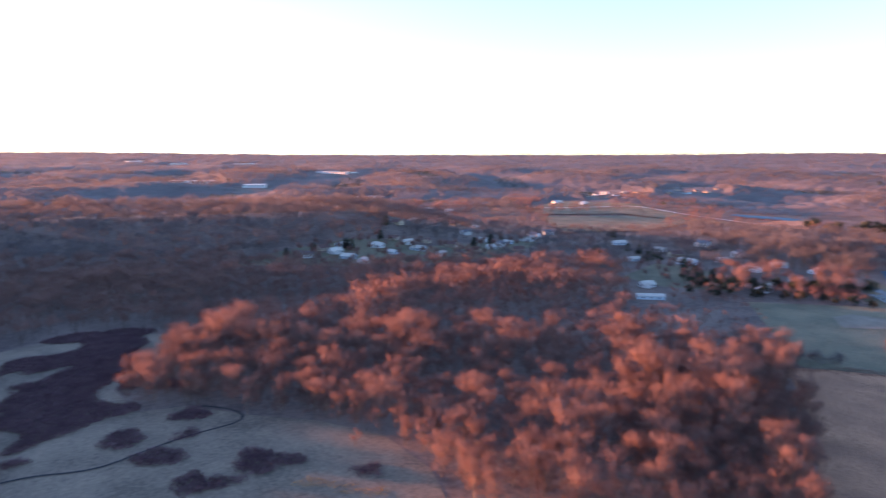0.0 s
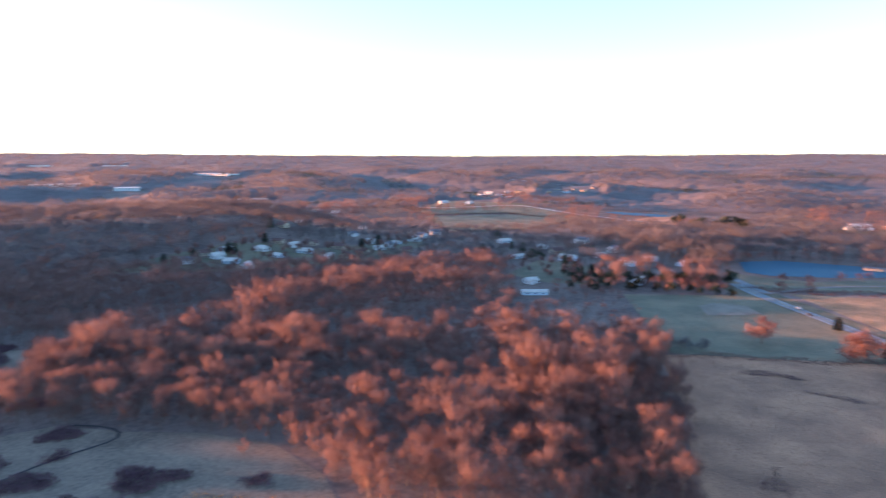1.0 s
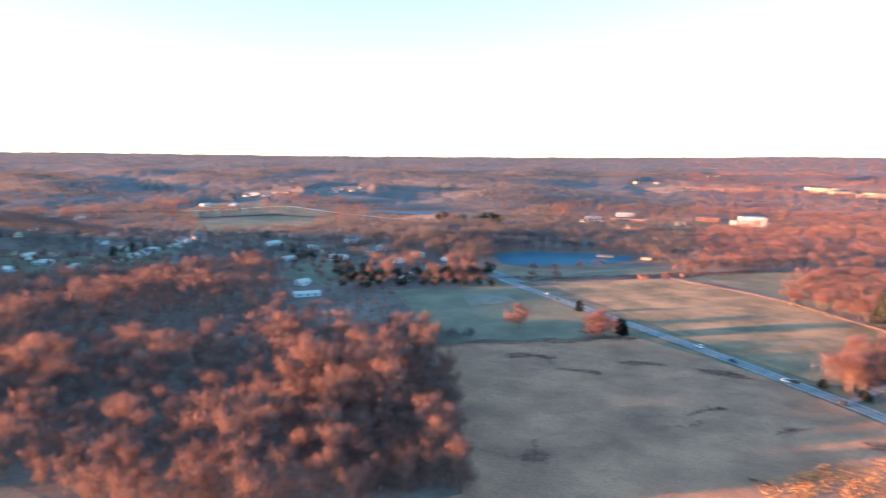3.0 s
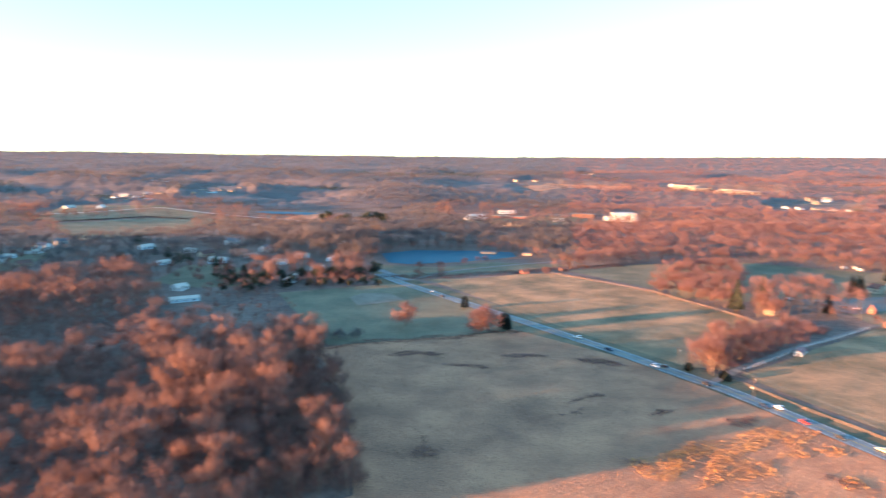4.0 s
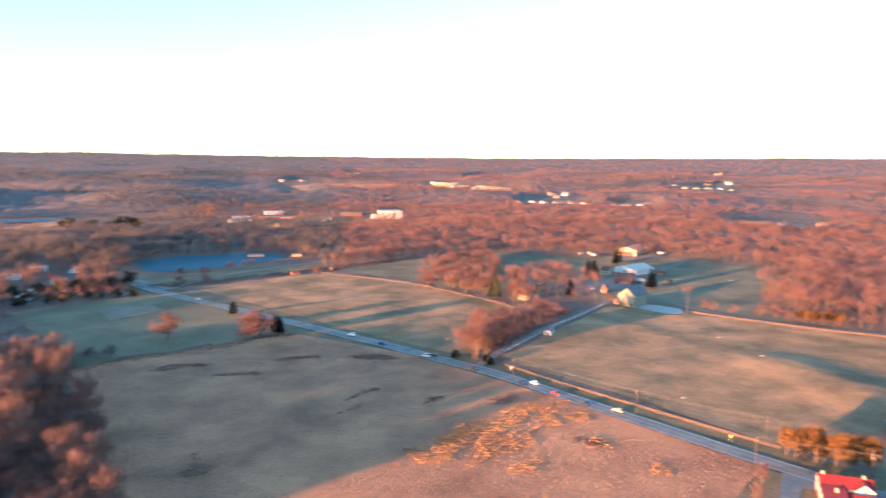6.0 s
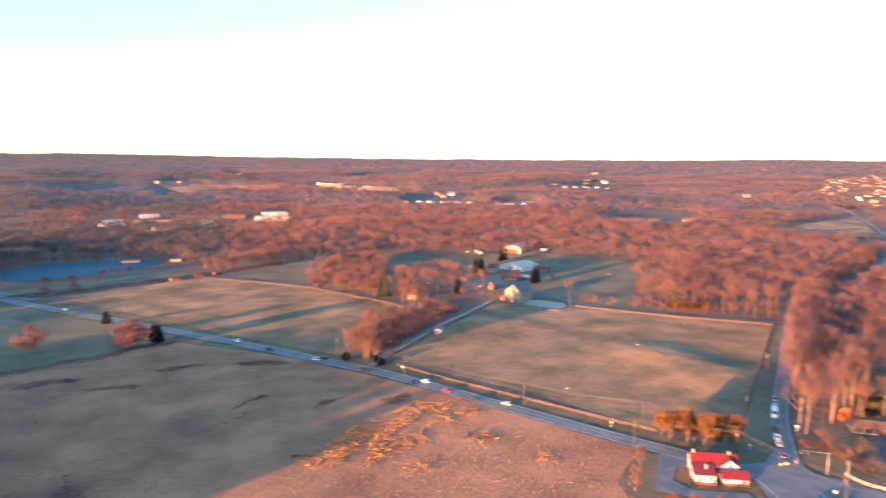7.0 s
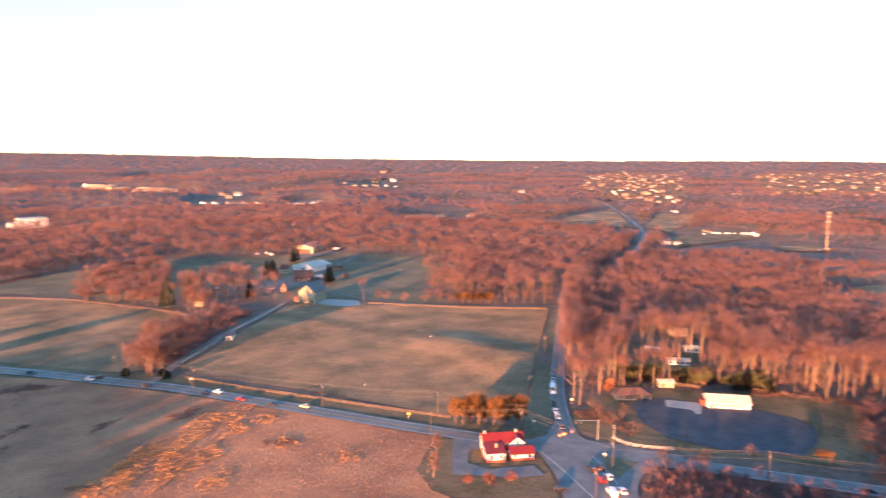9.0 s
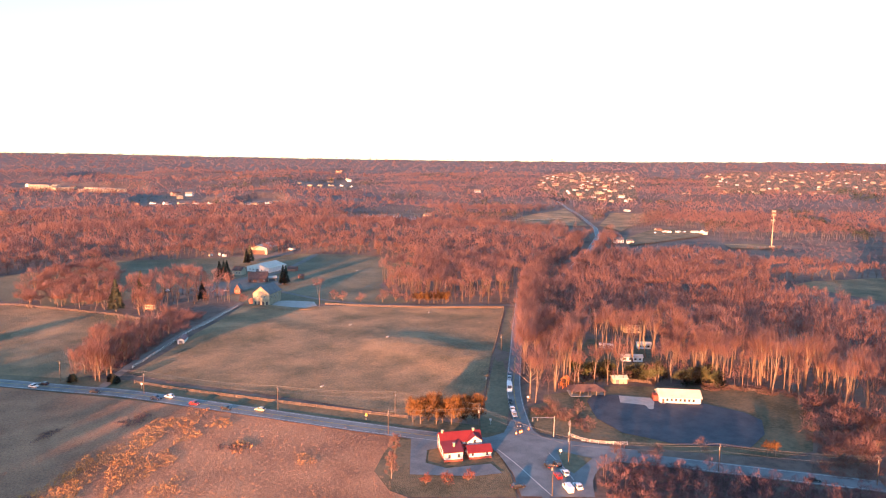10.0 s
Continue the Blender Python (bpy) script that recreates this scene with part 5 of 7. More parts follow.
stand(pines, [(125, 503), (150, 532)], (1.9, 2.2))
stand(pines, [(185, 504), (261, 526), (265, 529), (235, 587), (230, 584), (233, 575), (282, 646), (288, 651)], (1.3, 1.7))
stand(puff_kind(3, "orange-brown leafy tree behind the dark evergreens", "village trees", 11.5, 5.4, 480, 0.32, M_REDTWIG), [(-209, 544), (-202, 548), (-193, 552), (-183, 556), (-174, 560), (-166, 565), (-156, 569), (-250, 536), (-236, 546), (-228, 579), (-210,
    591), (-187, 590), (-247, 592), (-229, 618)], (0.7, 1.1), 2.0)
stand(rounds, [(-583, 373), (-575, 406), (-569, 408), (-584, 343), (-530, 571), (-521, 580), (-408, 656), (-387, 645), (-289, 573), (-277, 564), (-264,
    556), (-310, 596), (-580, 454), (-614, 489), (-525, 539)], (0.8, 1.3))
masses = [tree_parts("evergreen", "broad rounded dark evergreen among village gardens", "tree", *puff_tree(rng, 12, 6.0, 620, 0.55), M_BARK, M_PINE, "garden evergreens") for _ in range(3)]
stand(masses, [(-287, 553), (-268, 530), (-269, 545), (-252, 524), (-251, 537), (-236, 520), (-238, 539), (-225, 550), (-215, 544), (-212, 562), (-202,
    558), (-196, 569), (-185, 565), (-177, 571), (-170, 577), (-162, 578), (-158, 590), (-355, 626), (-357, 600), (-472, 726), (-417, 618)], (0.8, 1.3), 2.0)
stand(masses, [(-254, 498), (-247, 498), (-241, 503), (-217, 518), (-209, 518), (-198, 527), (-191, 529), (-182, 535), (-173, 536), (-163, 540), (-154,
    544), (-147, 550), (-232, 517)], (0.5, 0.85), 4.0)
stand(masses, [(-357, 1030), (-349, 1029), (-325, 1012), (-313, 1011), (-288, 1003), (-279, 1003), (-271, 1003), (-264, 1011), (-255, 1011), (-287, 1043), (-277, 1053)], (1.1, 1.7))
# trees among the village
points = np.stack(scatter(-720, 250, -100, 760, 17, lambda x, y: inside(x, y, LEFT_LAWN) | inside(x, y, MID_LAWN)), 1)
woods("garden_trees", "leafless trees among the village gardens", points[:, 0], points[:, 1], [bare_tree(rng, 13, 5.0, 6, 200, 0.24, 4, 0.15, 0.5, (6, 3, 0.5)) for _ in range(3)], [M_BARK, M_TWIG], (0.55, 1.0))
shrubs = [tree_parts("round_shrub", "clipped round dark shrub beside the drive", "shrub", *needle_tree(rng, 3.4, 2.4, 380, 0.5, True), M_BARK, M_PINE, "gate shrubs")]
stand(shrubs, [(68.2, 359.6), (84.0, 345.4), (83.2, 349.2)], (1, 1.15))


# ---- shrubs, tufts and hedges that nobody could count ----
def mound(rng, height, radius, count, width):
    a = rng.uniform(0, 6.283, count)
    r = radius * np.sqrt(rng.uniform(0, 1, count))
    base = np.stack([np.cos(a) * r, np.sin(a) * r, rng.uniform(0, 0.35, count) * height], 1)
    way = np.stack([np.cos(a) * r / radius, np.sin(a) * r / radius, 0.9 + 0 * a], 1) + rng.normal(0, 0.35, (count, 3))
    way /= np.linalg.norm(way, axis=1)[:, None]
    long = height * rng.uniform(0.4, 0.75, count)[:, None] * (1.1 - 0.5 * (r / radius) ** 2)[:, None]
    side = np.cross(way, rng.normal(0, 1, (count, 3)))
    side *= width / np.linalg.norm(side, axis=1)[:, None]
    v = np.stack([base - side / 2, base + side / 2, base + way * long], 1).reshape(-1, 3)
    o = np.repeat(base * (1, 1, 0.5) + np.array([0, 0, height * 0.6]), 3, axis=0)
    return v, np.arange(3 * count).reshape(-1, 3), o / np.linalg.norm(o, axis=1)[:, None]


def ellipse(c, a, b, turn):
    """A patch with an uneven outline."""
    k = np.linspace(0, 2 * np.pi, 19)[:-1]
    r = 1 + 0.18 * np.sin(3 * k + c[0]) + 0.1 * np.sin(5 * k + c[1])
    u, w = a * r * np.cos(k), b * r * np.sin(k)
    t = radians(turn)
    return [(c[0] + p * math.cos(t) - q * math.sin(t), c[1] + p * math.sin(t) + q * math.cos(t)) for p, q in zip(u, w)]


def thicket(name, label, polys, gap, pattern, mat, size, patchy=()):
    xs, ys = [], []
    for poly in polys:
        q = np.array(poly)
        x, y = scatter(*q.min(0), *q.max(0), gap, lambda x, y: inside(x + 2.2 * np.sin(y / 4.3) + (5 * np.sin(y / 11.0 + 1) if poly in patchy else 0), y + 2.2 * np.sin(x / 5.1) + (6 * np.sin(x / 9.0) if poly in patchy else 0), poly) & (np.sin((0.97 * x - 0.26 * y) / 7.5 + 1.3 * np.sin((0.97 * y + 0.26 * x) / 27)) + np.sin((0.97 * y + 0.26 * x) / 19 + x / 31) + 0.4 * np.sin(x / 3.7 + y / 4.9) > (-0.95 if poly in patchy else -9)))
        xs.append(x), ys.append(y)
    ob = woods(name, label, np.concatenate(xs), np.concatenate(ys), pattern, [mat], size)
    ob["category"] = "shrubs"
    return ob


low = [(mound(rng, 1.6, 1.5, 40, 0.22),) for _ in range(5)]
thicket("marsh_shrubs", "dark purple shrub thickets on the marsh", [MARSH_THICKET] + [ellipse(c, a, b, t) for c, a, b, t in (
    ((-358, 121), 10, 11.1, 47), ((-381, 117), 14, 11.1, 47), ((-423, 128), 28, 18.5, 47), ((-331, 108), 5, 7.1, 47), ((-350, 97), 9, 9.1, 47), ((-273, 114), 7, 7.2, 47), ((-267, 83), 7, 8.8, 47),
    ((-241, 88), 8, 7.6, 47), ((-213, 92), 9, 7.2, 47), ((-213, 116), 11, 9.2, 47), ((-183, 139), 6, 3.5, 47), ((-274, 49), 4, 3.8, 47), ((-318, 122), 7, 7.0, 47), ((-256, 104), 4, 4.2, 47))], 1.9, low, M_SHRUB, (0.9, 1.8), [MARSH_THICKET])
brush = [(mound(rng, 0.7, 1.2, 22, 0.2),) for _ in range(4)]
thicket("field_brush", "dark dead brush in damp hollows of the meadow", [ellipse(c, a, b, t) for c, a, b, t in (
    ((16.8, 309.0), 11, 2.0, 40), ((6.1, 290.4), 8, 1.2, 40), ((47.3, 297.3), 9, 2.0, 20), ((-46.4, 238.5), 6, 5, 0), ((-16.7, 369.1), 12, 3.5, -5),
    ((-44.8, 345.1), 12, 3, -10), ((-73.2, 362.2), 13, 5, 10), ((76.3, 292.7), 8, 4.5, 15), ((97.4, 242.7), 6, 3.5, 0), ((25.0, 364.6), 14, 5, -15), ((31.6, 244.0), 5, 2.5, 0))], 1.7, brush, M_SHRUB, (0.7, 1.5))
bush = [(mound(rng, 2.6, 2.3, 105, 0.11),) for _ in range(5)]
sapling = [dome_tree(rng, 8.0, 2.6, 120, 0.14) for _ in range(6)]
# the shade over this corner is put into its dark purple twigs
points = np.stack(scatter(150, 5, 285, 145, 4.6, lambda x, y: inside(x, y, SHRUB_LAND) & ~near_line(x, y, MAIN_ROAD, 7.5)), 1)
woods("scrub_saplings", "thin leafless saplings in the scrub by the road, coloured dark for shade", points[:, 0], points[:, 1], sapling, [M_DIMBARK, M_SHRUB], (0.5, 1.05))
thicket("roadside_scrub", "tangled scrub in the corner by the road, coloured dark for shade", [SHRUB_LAND], 3.4, bush, M_SHRUB, (0.6, 1.3))
thicket("hedgerow", "low dark hedgerow between two fields", [HEDGE_LINE], 2.4, bush, M_TWIG, (0.25, 0.6))
thicket("edge_brush", "leafless brush along the foot of the woods", EDGE_BRUSH, 3.2, bush, M_TWIG, (0.5, 1.1))
thicket("underwood", "brush under the bare trees at the meadow's edge", [UNDERWOOD], 4.5, bush, M_TWIG, (1.0, 2.0))
thicket("bank_scrub", "leafless scrub along the lane by the pond", [[(-156, 582), (-120, 603), (-62, 627), (-1, 666), (67, 703), (66, 685), (-1, 644), (-60, 604), (-116, 581)]], 3.6, bush, M_TWIG, (0.35, 0.9))
thicket("rough_scrub", "tangled leafless scrub beside the lawn", [SCRUB_LAND], 4.6, bush, M_TWIG, (0.6, 1.4))
avenue_brush = [(mound(rng, 3.2, 2.4, 110, 0.13),) for _ in range(4)]
thicket("avenue_brush", "leafless reddish brush under the trees along the farm drive", [[(82, 356), (140, 424), (176, 466), (160, 478), (120, 442), (76, 378)]], 4.6, avenue_brush, M_REDTWIG, (0.6, 1.9))
tuft = [(mound(rng, 0.75, 0.6, 6, 0.17),) for _ in range(6)]
thicket("grass_tufts", "tall straw-coloured grass tufts on the meadow", [FRONT_FIELD], 1.7, tuft, M_STRAW, (0.45, 1.15))
thicket("pasture_tufts", "short straw-coloured grass tufts on the pastures", [SOUTH_PASTURE, NORTH_PASTURE], 2.6, tuft, M_STRAW, (0.35, 0.8))
thicket("tall_grass", "tall dry grass coloured orange to look sunlit, in bands of the meadow", [ellipse(c, a, b, 48) for c, a, b in zip(
    [(-186, 121), (-172, 127), (39, 244), (49, 250), (50, 260), (65, 263), (64, 246), (75, 248), (80, 275), (88, 262), (96, 279), (102, 268), (100, 242), (70, 226), (55,
    235), (115, 215)], (9, 8, 16, 14, 8, 15, 12, 9, 13, 8, 12, 7, 8, 10, 9, 6), (4, 3, 7, 6, 4, 7, 6, 4, 6, 4, 5, 4, 3, 4, 4, 4))], 1.3, tuft, M_SUNGRASS, (0.8, 1.9))


# ---- the red-roofed house at the crossroads ----
def red_house():
    a, b = (152.7, 183.2), (168.4, 175.2)
    h = thing("farmhouse", "white clapboard farmhouse with bright red roofs and several wings", "house", *a, heading(a, b))
    w = math.hypot(b[0] - a[0], b[1] - a[1])
    part("wall", gable_body(0.3, w - 2.2, 7.0, 13.5, 4.7, 2.3), M_WHITE, h)
    part("wall", extruded(bmesh.new(), [(0, -0.3), (7.0, -0.3), (7.0, 4.75), (0, 3.5)], 0, 6.8), M_WHITE, h)
    part("wall", gable_body(w - 8.4, w, 0.6, 6.2, 2.7, 1.5), M_WHITE, h)
    part("wall", gable_body(w - 7.6, w - 2.2, 5.8, 7.2, 4.7, 2.0, "y"), M_WHITE, h)
    part("roof", gable_roof(0.3, w - 2.2, 7.0, 13.5, 4.7, 2.3), M_RED, h)
    part("roof", slope_roof(0, 6.8, 0, 7.0, 3.5, 4.9), M_RED, h)
    part("roof", gable_roof(w - 8.4, w, 0.6, 6.2, 2.7, 1.5), M_RED, h)
    part("roof", gable_roof(w - 7.6, w - 2.2, 5.8, 8.5, 4.7, 2.0, "y", 0.35), M_RED, h)
    part("foundation", boxes((-0.06, 6.86, -0.06, 7, -0.3, 0.9), (w - 8.46, w + 0.06, 0.54, 6.2, -0.3, 0.9), (0.24, w - 2.14, 7, 13.56, -0.3, 0.8)), M_DARKRED, h, "dark red painted foundation")
    part("porch_roof", slope_roof(6.8, w - 8.4, 4.6, 7.0, 2.5, 3.1), M_RED, h)
    for x in (7.5, w - 8.8):
        part("porch_post", boxes((x - 0.08, x + 0.08, 4.6, 4.76, 0, 2.5)), M_WHITE, h)
    for x, y in ((1.2, 10.2), (w - 4.5, 10.2), (4.2, 3.5)):
        top = 8.0 if y > 8 else 5.6
        ch = part("chimney", boxes((x - 0.35, x + 0.35, y - 0.35, y + 0.35, 4, top)), M_CREAM, h)
        part("cap", boxes((x - 0.45, x + 0.45, y - 0.45, y + 0.45, top, top + 0.15)), M_CONCRETE, ch)
    for x, z in ((1.8, 2.2), (5.2, 2.2)):
        window_on(h, x, z, 0.0)
    for x in (w - 7.0, w - 1.6):
        window_on(h, x, 1.8, 0.6, 0.8, 1.0)
    for x in (7.9, 9.8):
        window_on(h, x, 4.0, 7.0, 0.9, 1.0)
    window_on(h, w - 4.9, 4.7, 5.8, 0.9, 1.2)
    for y, z in ((2.0, 2.2), (5.0, 2.4)):
        window_on(h, y, z, 0.0, axis="x")
    for y, z in ((8.6, 3.6), (12.0, 3.6), (8.6, 1.7), (12.0, 1.7)):
        window_on(h, y, z, 0.3, axis="x")
    door = part("door", boxes((8.2, 9.2, 6.94, 7.0, 0.2, 2.3)), M_BROWN, h, "brown panelled door")
    part("door_handle", boxes((9.0, 9.08, 6.88, 6.94, 1.15, 1.25)), M_CHROME, door)


red_house()


# ---- the farm ----
def barn(name, label, a, b, depth, eave, rise, walls, roof, ridge="y", openings=(), windows=(), door=None, group=""):
    """A barn whose front wall runs from a to b, with doorways (x, width, height) and windows (x, z, w, h) in front."""
    h = thing(name, label, "barn" if "barn" in name else name.split("_")[-1], *a, heading(a, b), group=group)
    w = math.hypot(b[0] - a[0], b[1] - a[1])
    part("wall", gable_body(0, w, 0, depth, eave, rise, ridge), walls, h)
    part("roof", gable_roof(0, w, 0, depth, eave, rise, ridge), roof, h)
    for x, ww, hh in openings:
        # open fronts get this solid slab too, dark in place of the dim inside
        d = part("door", boxes((x * w - ww / 2, x * w + ww / 2, -0.07, 0, 0, hh)), door or M_SLATE, h)
        part("door_frame", boxes((x * w - ww / 2 - 0.2, x * w - ww / 2, -0.1, 0, 0, hh), (x * w + ww / 2, x * w + ww / 2 + 0.2, -0.1, 0, 0, hh), (x * w - ww / 2 - 0.2, x * w + ww / 2 + 0.2, -0.1, 0, hh, hh + 0.2)), walls, d)
    for x, z, ww, hh in windows:
        window_on(h, x * w, z, 0.0, ww, hh)
    return h, w


stone, sw = barn("stone_barn", "tall pale stone barn with a slate gable roof", (209.7, 470.9), (217.6, 460.7), 19, 8.2, 5.2, M_STONE, M_SLATE, "y",
                 openings=[(0.15, 1.6, 2.6), (0.38, 1.6, 2.6), (0.62, 1.6, 2.6), (0.85, 1.6, 2.6)], windows=[(0.3, 6, 0.8, 1.2), (0.7, 6, 0.8, 1.2), (0.5, 9.2, 0.8, 1.2), (0.5, 6, 0.8, 1.2)], door=M_GLASS)
for y in (3, 8, 13):
    window_on(stone, y, 5.5, sw, 0.8, 1.2, axis="x", sign=1)
part("lean_to", gable_body(-4.5, 0, 2, 10, 3.2, 1.2, "y"), M_BRICK, stone, "brick lean-to")
barn("arena_barn", "large pale metal-clad riding arena with a broad open front", (309.7, 702.3), (323.5, 687.7), 34, 6.4, 3.0, M_CREAM, M_METAL, "y", openings=[(0.5, 15, 4.6)], door=M_BROWN)
barn("stable_barn", "long white stable with a pale sheet-metal roof", (265.9, 609.0), (276.6, 586.5), 26, 4.4, 3.2, M_WHITE, M_METAL, "y", openings=[(0.5, 3.4, 3.0)], windows=[(0.15, 2.2, 1, 1), (0.3, 2.2, 1, 1), (0.7, 2.2, 1, 1), (0.85, 2.2, 1, 1)])
barn("brown_barn", "low barn with a steep dark brown roof", (242.3, 552.2), (256.5, 545.2), 13, 3.0, 5.2, M_BROWN, M_BROWN, "x", windows=[(0.2, 1.7, 0.9, 1), (0.8, 1.7, 0.9, 1)], openings=[(0.5, 2.4, 2.4)])
barn("grey_shed", "small grey open-fronted shed in the farm yard", (256.9, 548.3), (265.0, 545.6), 7, 3.0, 1.2, M_TAN, M_METAL, "x", openings=[(0.5, 5, 2.4)])
barn("brick_cottage", "small brick cottage with a dark gable roof", (214.7, 516.1), (218.2, 513.6), 8, 3.6, 3.4, M_BRICK, M_SLATE, "y", windows=[(0.25, 1.9, 0.9, 1.2), (0.75, 1.9, 0.9, 1.2)])
barn("farm_cottage", "pale farm cottage beside the dark conifers", (246.6, 596.6), (252.0, 589.4), 9, 4.4, 3.0, M_CREAM, M_BROWN, "x", windows=[(0.2, 2.2, 0.9, 1.3), (0.5, 2.2, 0.9, 1.3), (0.8, 2.2, 0.9, 1.3)])
barn("red_shed", "small red shed on the yard grass", (285.0, 545.0), (288.6, 542.5), 5, 2.4, 1.2, M_BRICK, M_BROWN, "x")
barn("red_cabin", "small red-brown cabin by the yard lane", (295.9, 587.7), (300.5, 580.9), 6, 2.6, 1.4, M_BRICK, M_BROWN, "x")
barn("run_in_shed", "small white run-in shed with a red roof in the pasture", (129.8, 395.2), (132.9, 393.2), 9, 2.6, 0.9, M_WHITE, M_RED, "y", openings=[(0.5, 2.0, 1.9)])
barn("hidden_house", "cream house with pale windows behind the avenue trees", (142.9, 499.5), (148.5, 495.2), 7, 3.6, 2.4, M_CREAM, M_BROWN, "x", windows=[(k, z, 1.0, 1.3) for k in (0.15, 0.38, 0.62, 0.85) for z in (1.8,)])
barn("field_shed", "small dark red field shed at the fence corner", (-29.5, 623.8), (-23.0, 626.6), 5, 2.4, 1.2, M_BRICK, M_BROWN, "x")
barn("corner_shed", "small pale field shed by the board fence", (5.7, 644.0), (11.0, 646.9), 4, 2.4, 1.0, M_BROWN, M_BROWN, "x")
for k, (x, y) in enumerate([(271, 710), (281, 712), (282, 701), (355, 697), (358, 695)]):
    t = thing("horse_trailer", "white horse trailer parked on the grass", "trailer", x, y, 30 + 40 * k, group="horse trailers")
    part("body", boxes((-2.2, 2.2, -1.1, 1.1, 0.5, 2.7)), M_WHITE, t)
    part("drawbar", boxes((2.2, 3.6, -0.08, 0.08, 0.5, 0.62)), M_STEEL, t)
    for s in (-1.1, 1.1):
        part("wheel", boxes((-0.9, -0.25, s - 0.12, s + 0.12, 0, 0.65)), M_TYRE, t)
        part("wheel", boxes((0.1, 0.75, s - 0.12, s + 0.12, 0, 0.65)), M_TYRE, t)


# ---- the low white hall and its grounds ----
def hall():
    a, b = (268.1, 171.1), (280.9, 158.4)
    h = thing("meeting_hall", "low white hall with a pale metal roof and small windows", "hall", *a, heading(a, b))
    w = math.hypot(b[0] - a[0], b[1] - a[1])
    part("wall", gable_body(0, w, 0, 9, 3.0, 2.2), M_WHITE, h)
    part("roof", gable_roof(0, w, 0, 9, 3.0, 2.2, over=0.6), M_METAL, h, "pale standing-seam metal roof")
    part("side_porch", boxes((-2.2, 0, 2.5, 6.5, 0, 2.6)), M_DARKRED, h, "dark red side porch")
    for k in range(7):
        window_on(h, 3.4 + k * (w - 6) / 6.3, 1.7, 0, 1.0, 1.2)
    part("door", boxes((1.1, 2.1, -0.06, 0, 0, 2.1)), M_BROWN, h)
    part("step", boxes((0.7, 2.5, -1.2, -0.06, 0, 0.3)), M_CONCRETE, h)
    window_on(h, 4.5, 1.7, w, 1.0, 1.2, axis="x", sign=1)


hall()


def pavilion():
    a, b = (243.2, 200.9), (255.5, 191.8)
    h = thing("picnic_pavilion", "open picnic pavilion with a brown hipped roof on posts", "pavilion", *a, heading(a, b))
    w = math.hypot(b[0] - a[0], b[1] - a[1])
    bm = bmesh.new()
    lo = [bm.verts.new(p) for p in ((-0.7, -0.7, 2.5), (w + 0.7, -0.7, 2.5), (w + 0.7, 8.7, 2.5), (-0.7, 8.7, 2.5))]
    hi = [bm.verts.new((3.2, 4, 4.4)), bm.verts.new((w - 3.2, 4, 4.4))]
    for f in ((lo[0], lo[1], hi[1], hi[0]), (lo[1], lo[2], hi[1]), (lo[2], lo[3], hi[0], hi[1]), (lo[3], lo[0], hi[0]), (lo[3], lo[2], lo[1], lo[0])):
        bm.faces.new(f)
    part("roof", bm, M_BROWN, h)
    for k in range(5):
        for y in (0, 8):
            x = k * w / 4
            part("post", boxes((x - 0.15, x + 0.15, y - 0.15, y + 0.15, 0, 2.5)), M_BOARD, h)
    part("slab", boxes((-0.5, w + 0.5, -0.5, 8.5, 0.0, 0.2)), M_CONCRETE, h)
    for k in range(4):
        x = (k + 0.5) * w / 4
        part("table", boxes((x - 0.9, x + 0.9, 3.4, 4.4, 0.9, 0.98), (x - 0.7, x - 0.5, 3.6, 4.2, 0.2, 0.9), (x + 0.5, x + 0.7, 3.6, 4.2, 0.2, 0.9)), M_BOARD, h)


pavilion()
barn("garden_shed", "small cream shed with a low roof behind the lot", (273.3, 200.5), (278.9, 196.3), 4.5, 2.6, 0.9, M_CREAM, M_METAL, "x", openings=[(0.3, 1.6, 2.0)])
barn("mobile_home", "long pale mobile home between tall trees", (307.1, 220.4), (315.3, 212.9), 5, 2.8, 0.8, M_PALEBLUE, M_METAL, "x", windows=[(k, 1.7, 1.2, 0.9) for k in (0.15, 0.4, 0.65, 0.88)], group="mobile homes")
barn("mobile_home", "long pale mobile home between tall trees", (335.5, 230.4), (340.9, 225.0), 5, 2.8, 0.8, M_PALEBLUE, M_METAL, "x", windows=[(k, 1.7, 1.2, 0.9) for k in (0.2, 0.5, 0.8)], group="mobile homes")
barn("forest_house", "tall cream house deep among the trees", (359.8, 256.8), (368.3, 250.6), 9, 5.5, 2.5, M_CREAM, M_BROWN, "x", windows=[(k, z, 1.0, 1.3) for k in (0.2, 0.5, 0.8) for z in (1.8, 4.2)])
barn("small_hut", "small white hut among the pines", (308.6, 201.4), (311.0, 198.6), 4, 2.4, 1.0, M_WHITE, M_BROWN, "x")
t = thing("camper", "white camper trailer parked among the trees", "trailer", *(320.2, 240.6), heading((318.2, 243.1), (321.6, 237.8)))
part("body", boxes((-4.2, 4.2, -1.3, 1.3, 0.6, 3.4)), M_WHITE, t)
part("stripe", boxes((-4.22, 4.22, -1.33, -1.3, 1.5, 1.8)), M_SLATE, t, "grey stripe")
for x in (-2.6, 0.2, 2.6):
    window_on(t, x, 2.3, -1.3, 1.0, 0.7, deep=False)
for x in (-0.8, 0.1):
    part("wheel", boxes((x, x + 0.7, -1.36, -1.1, 0, 0.7)), M_TYRE, t)


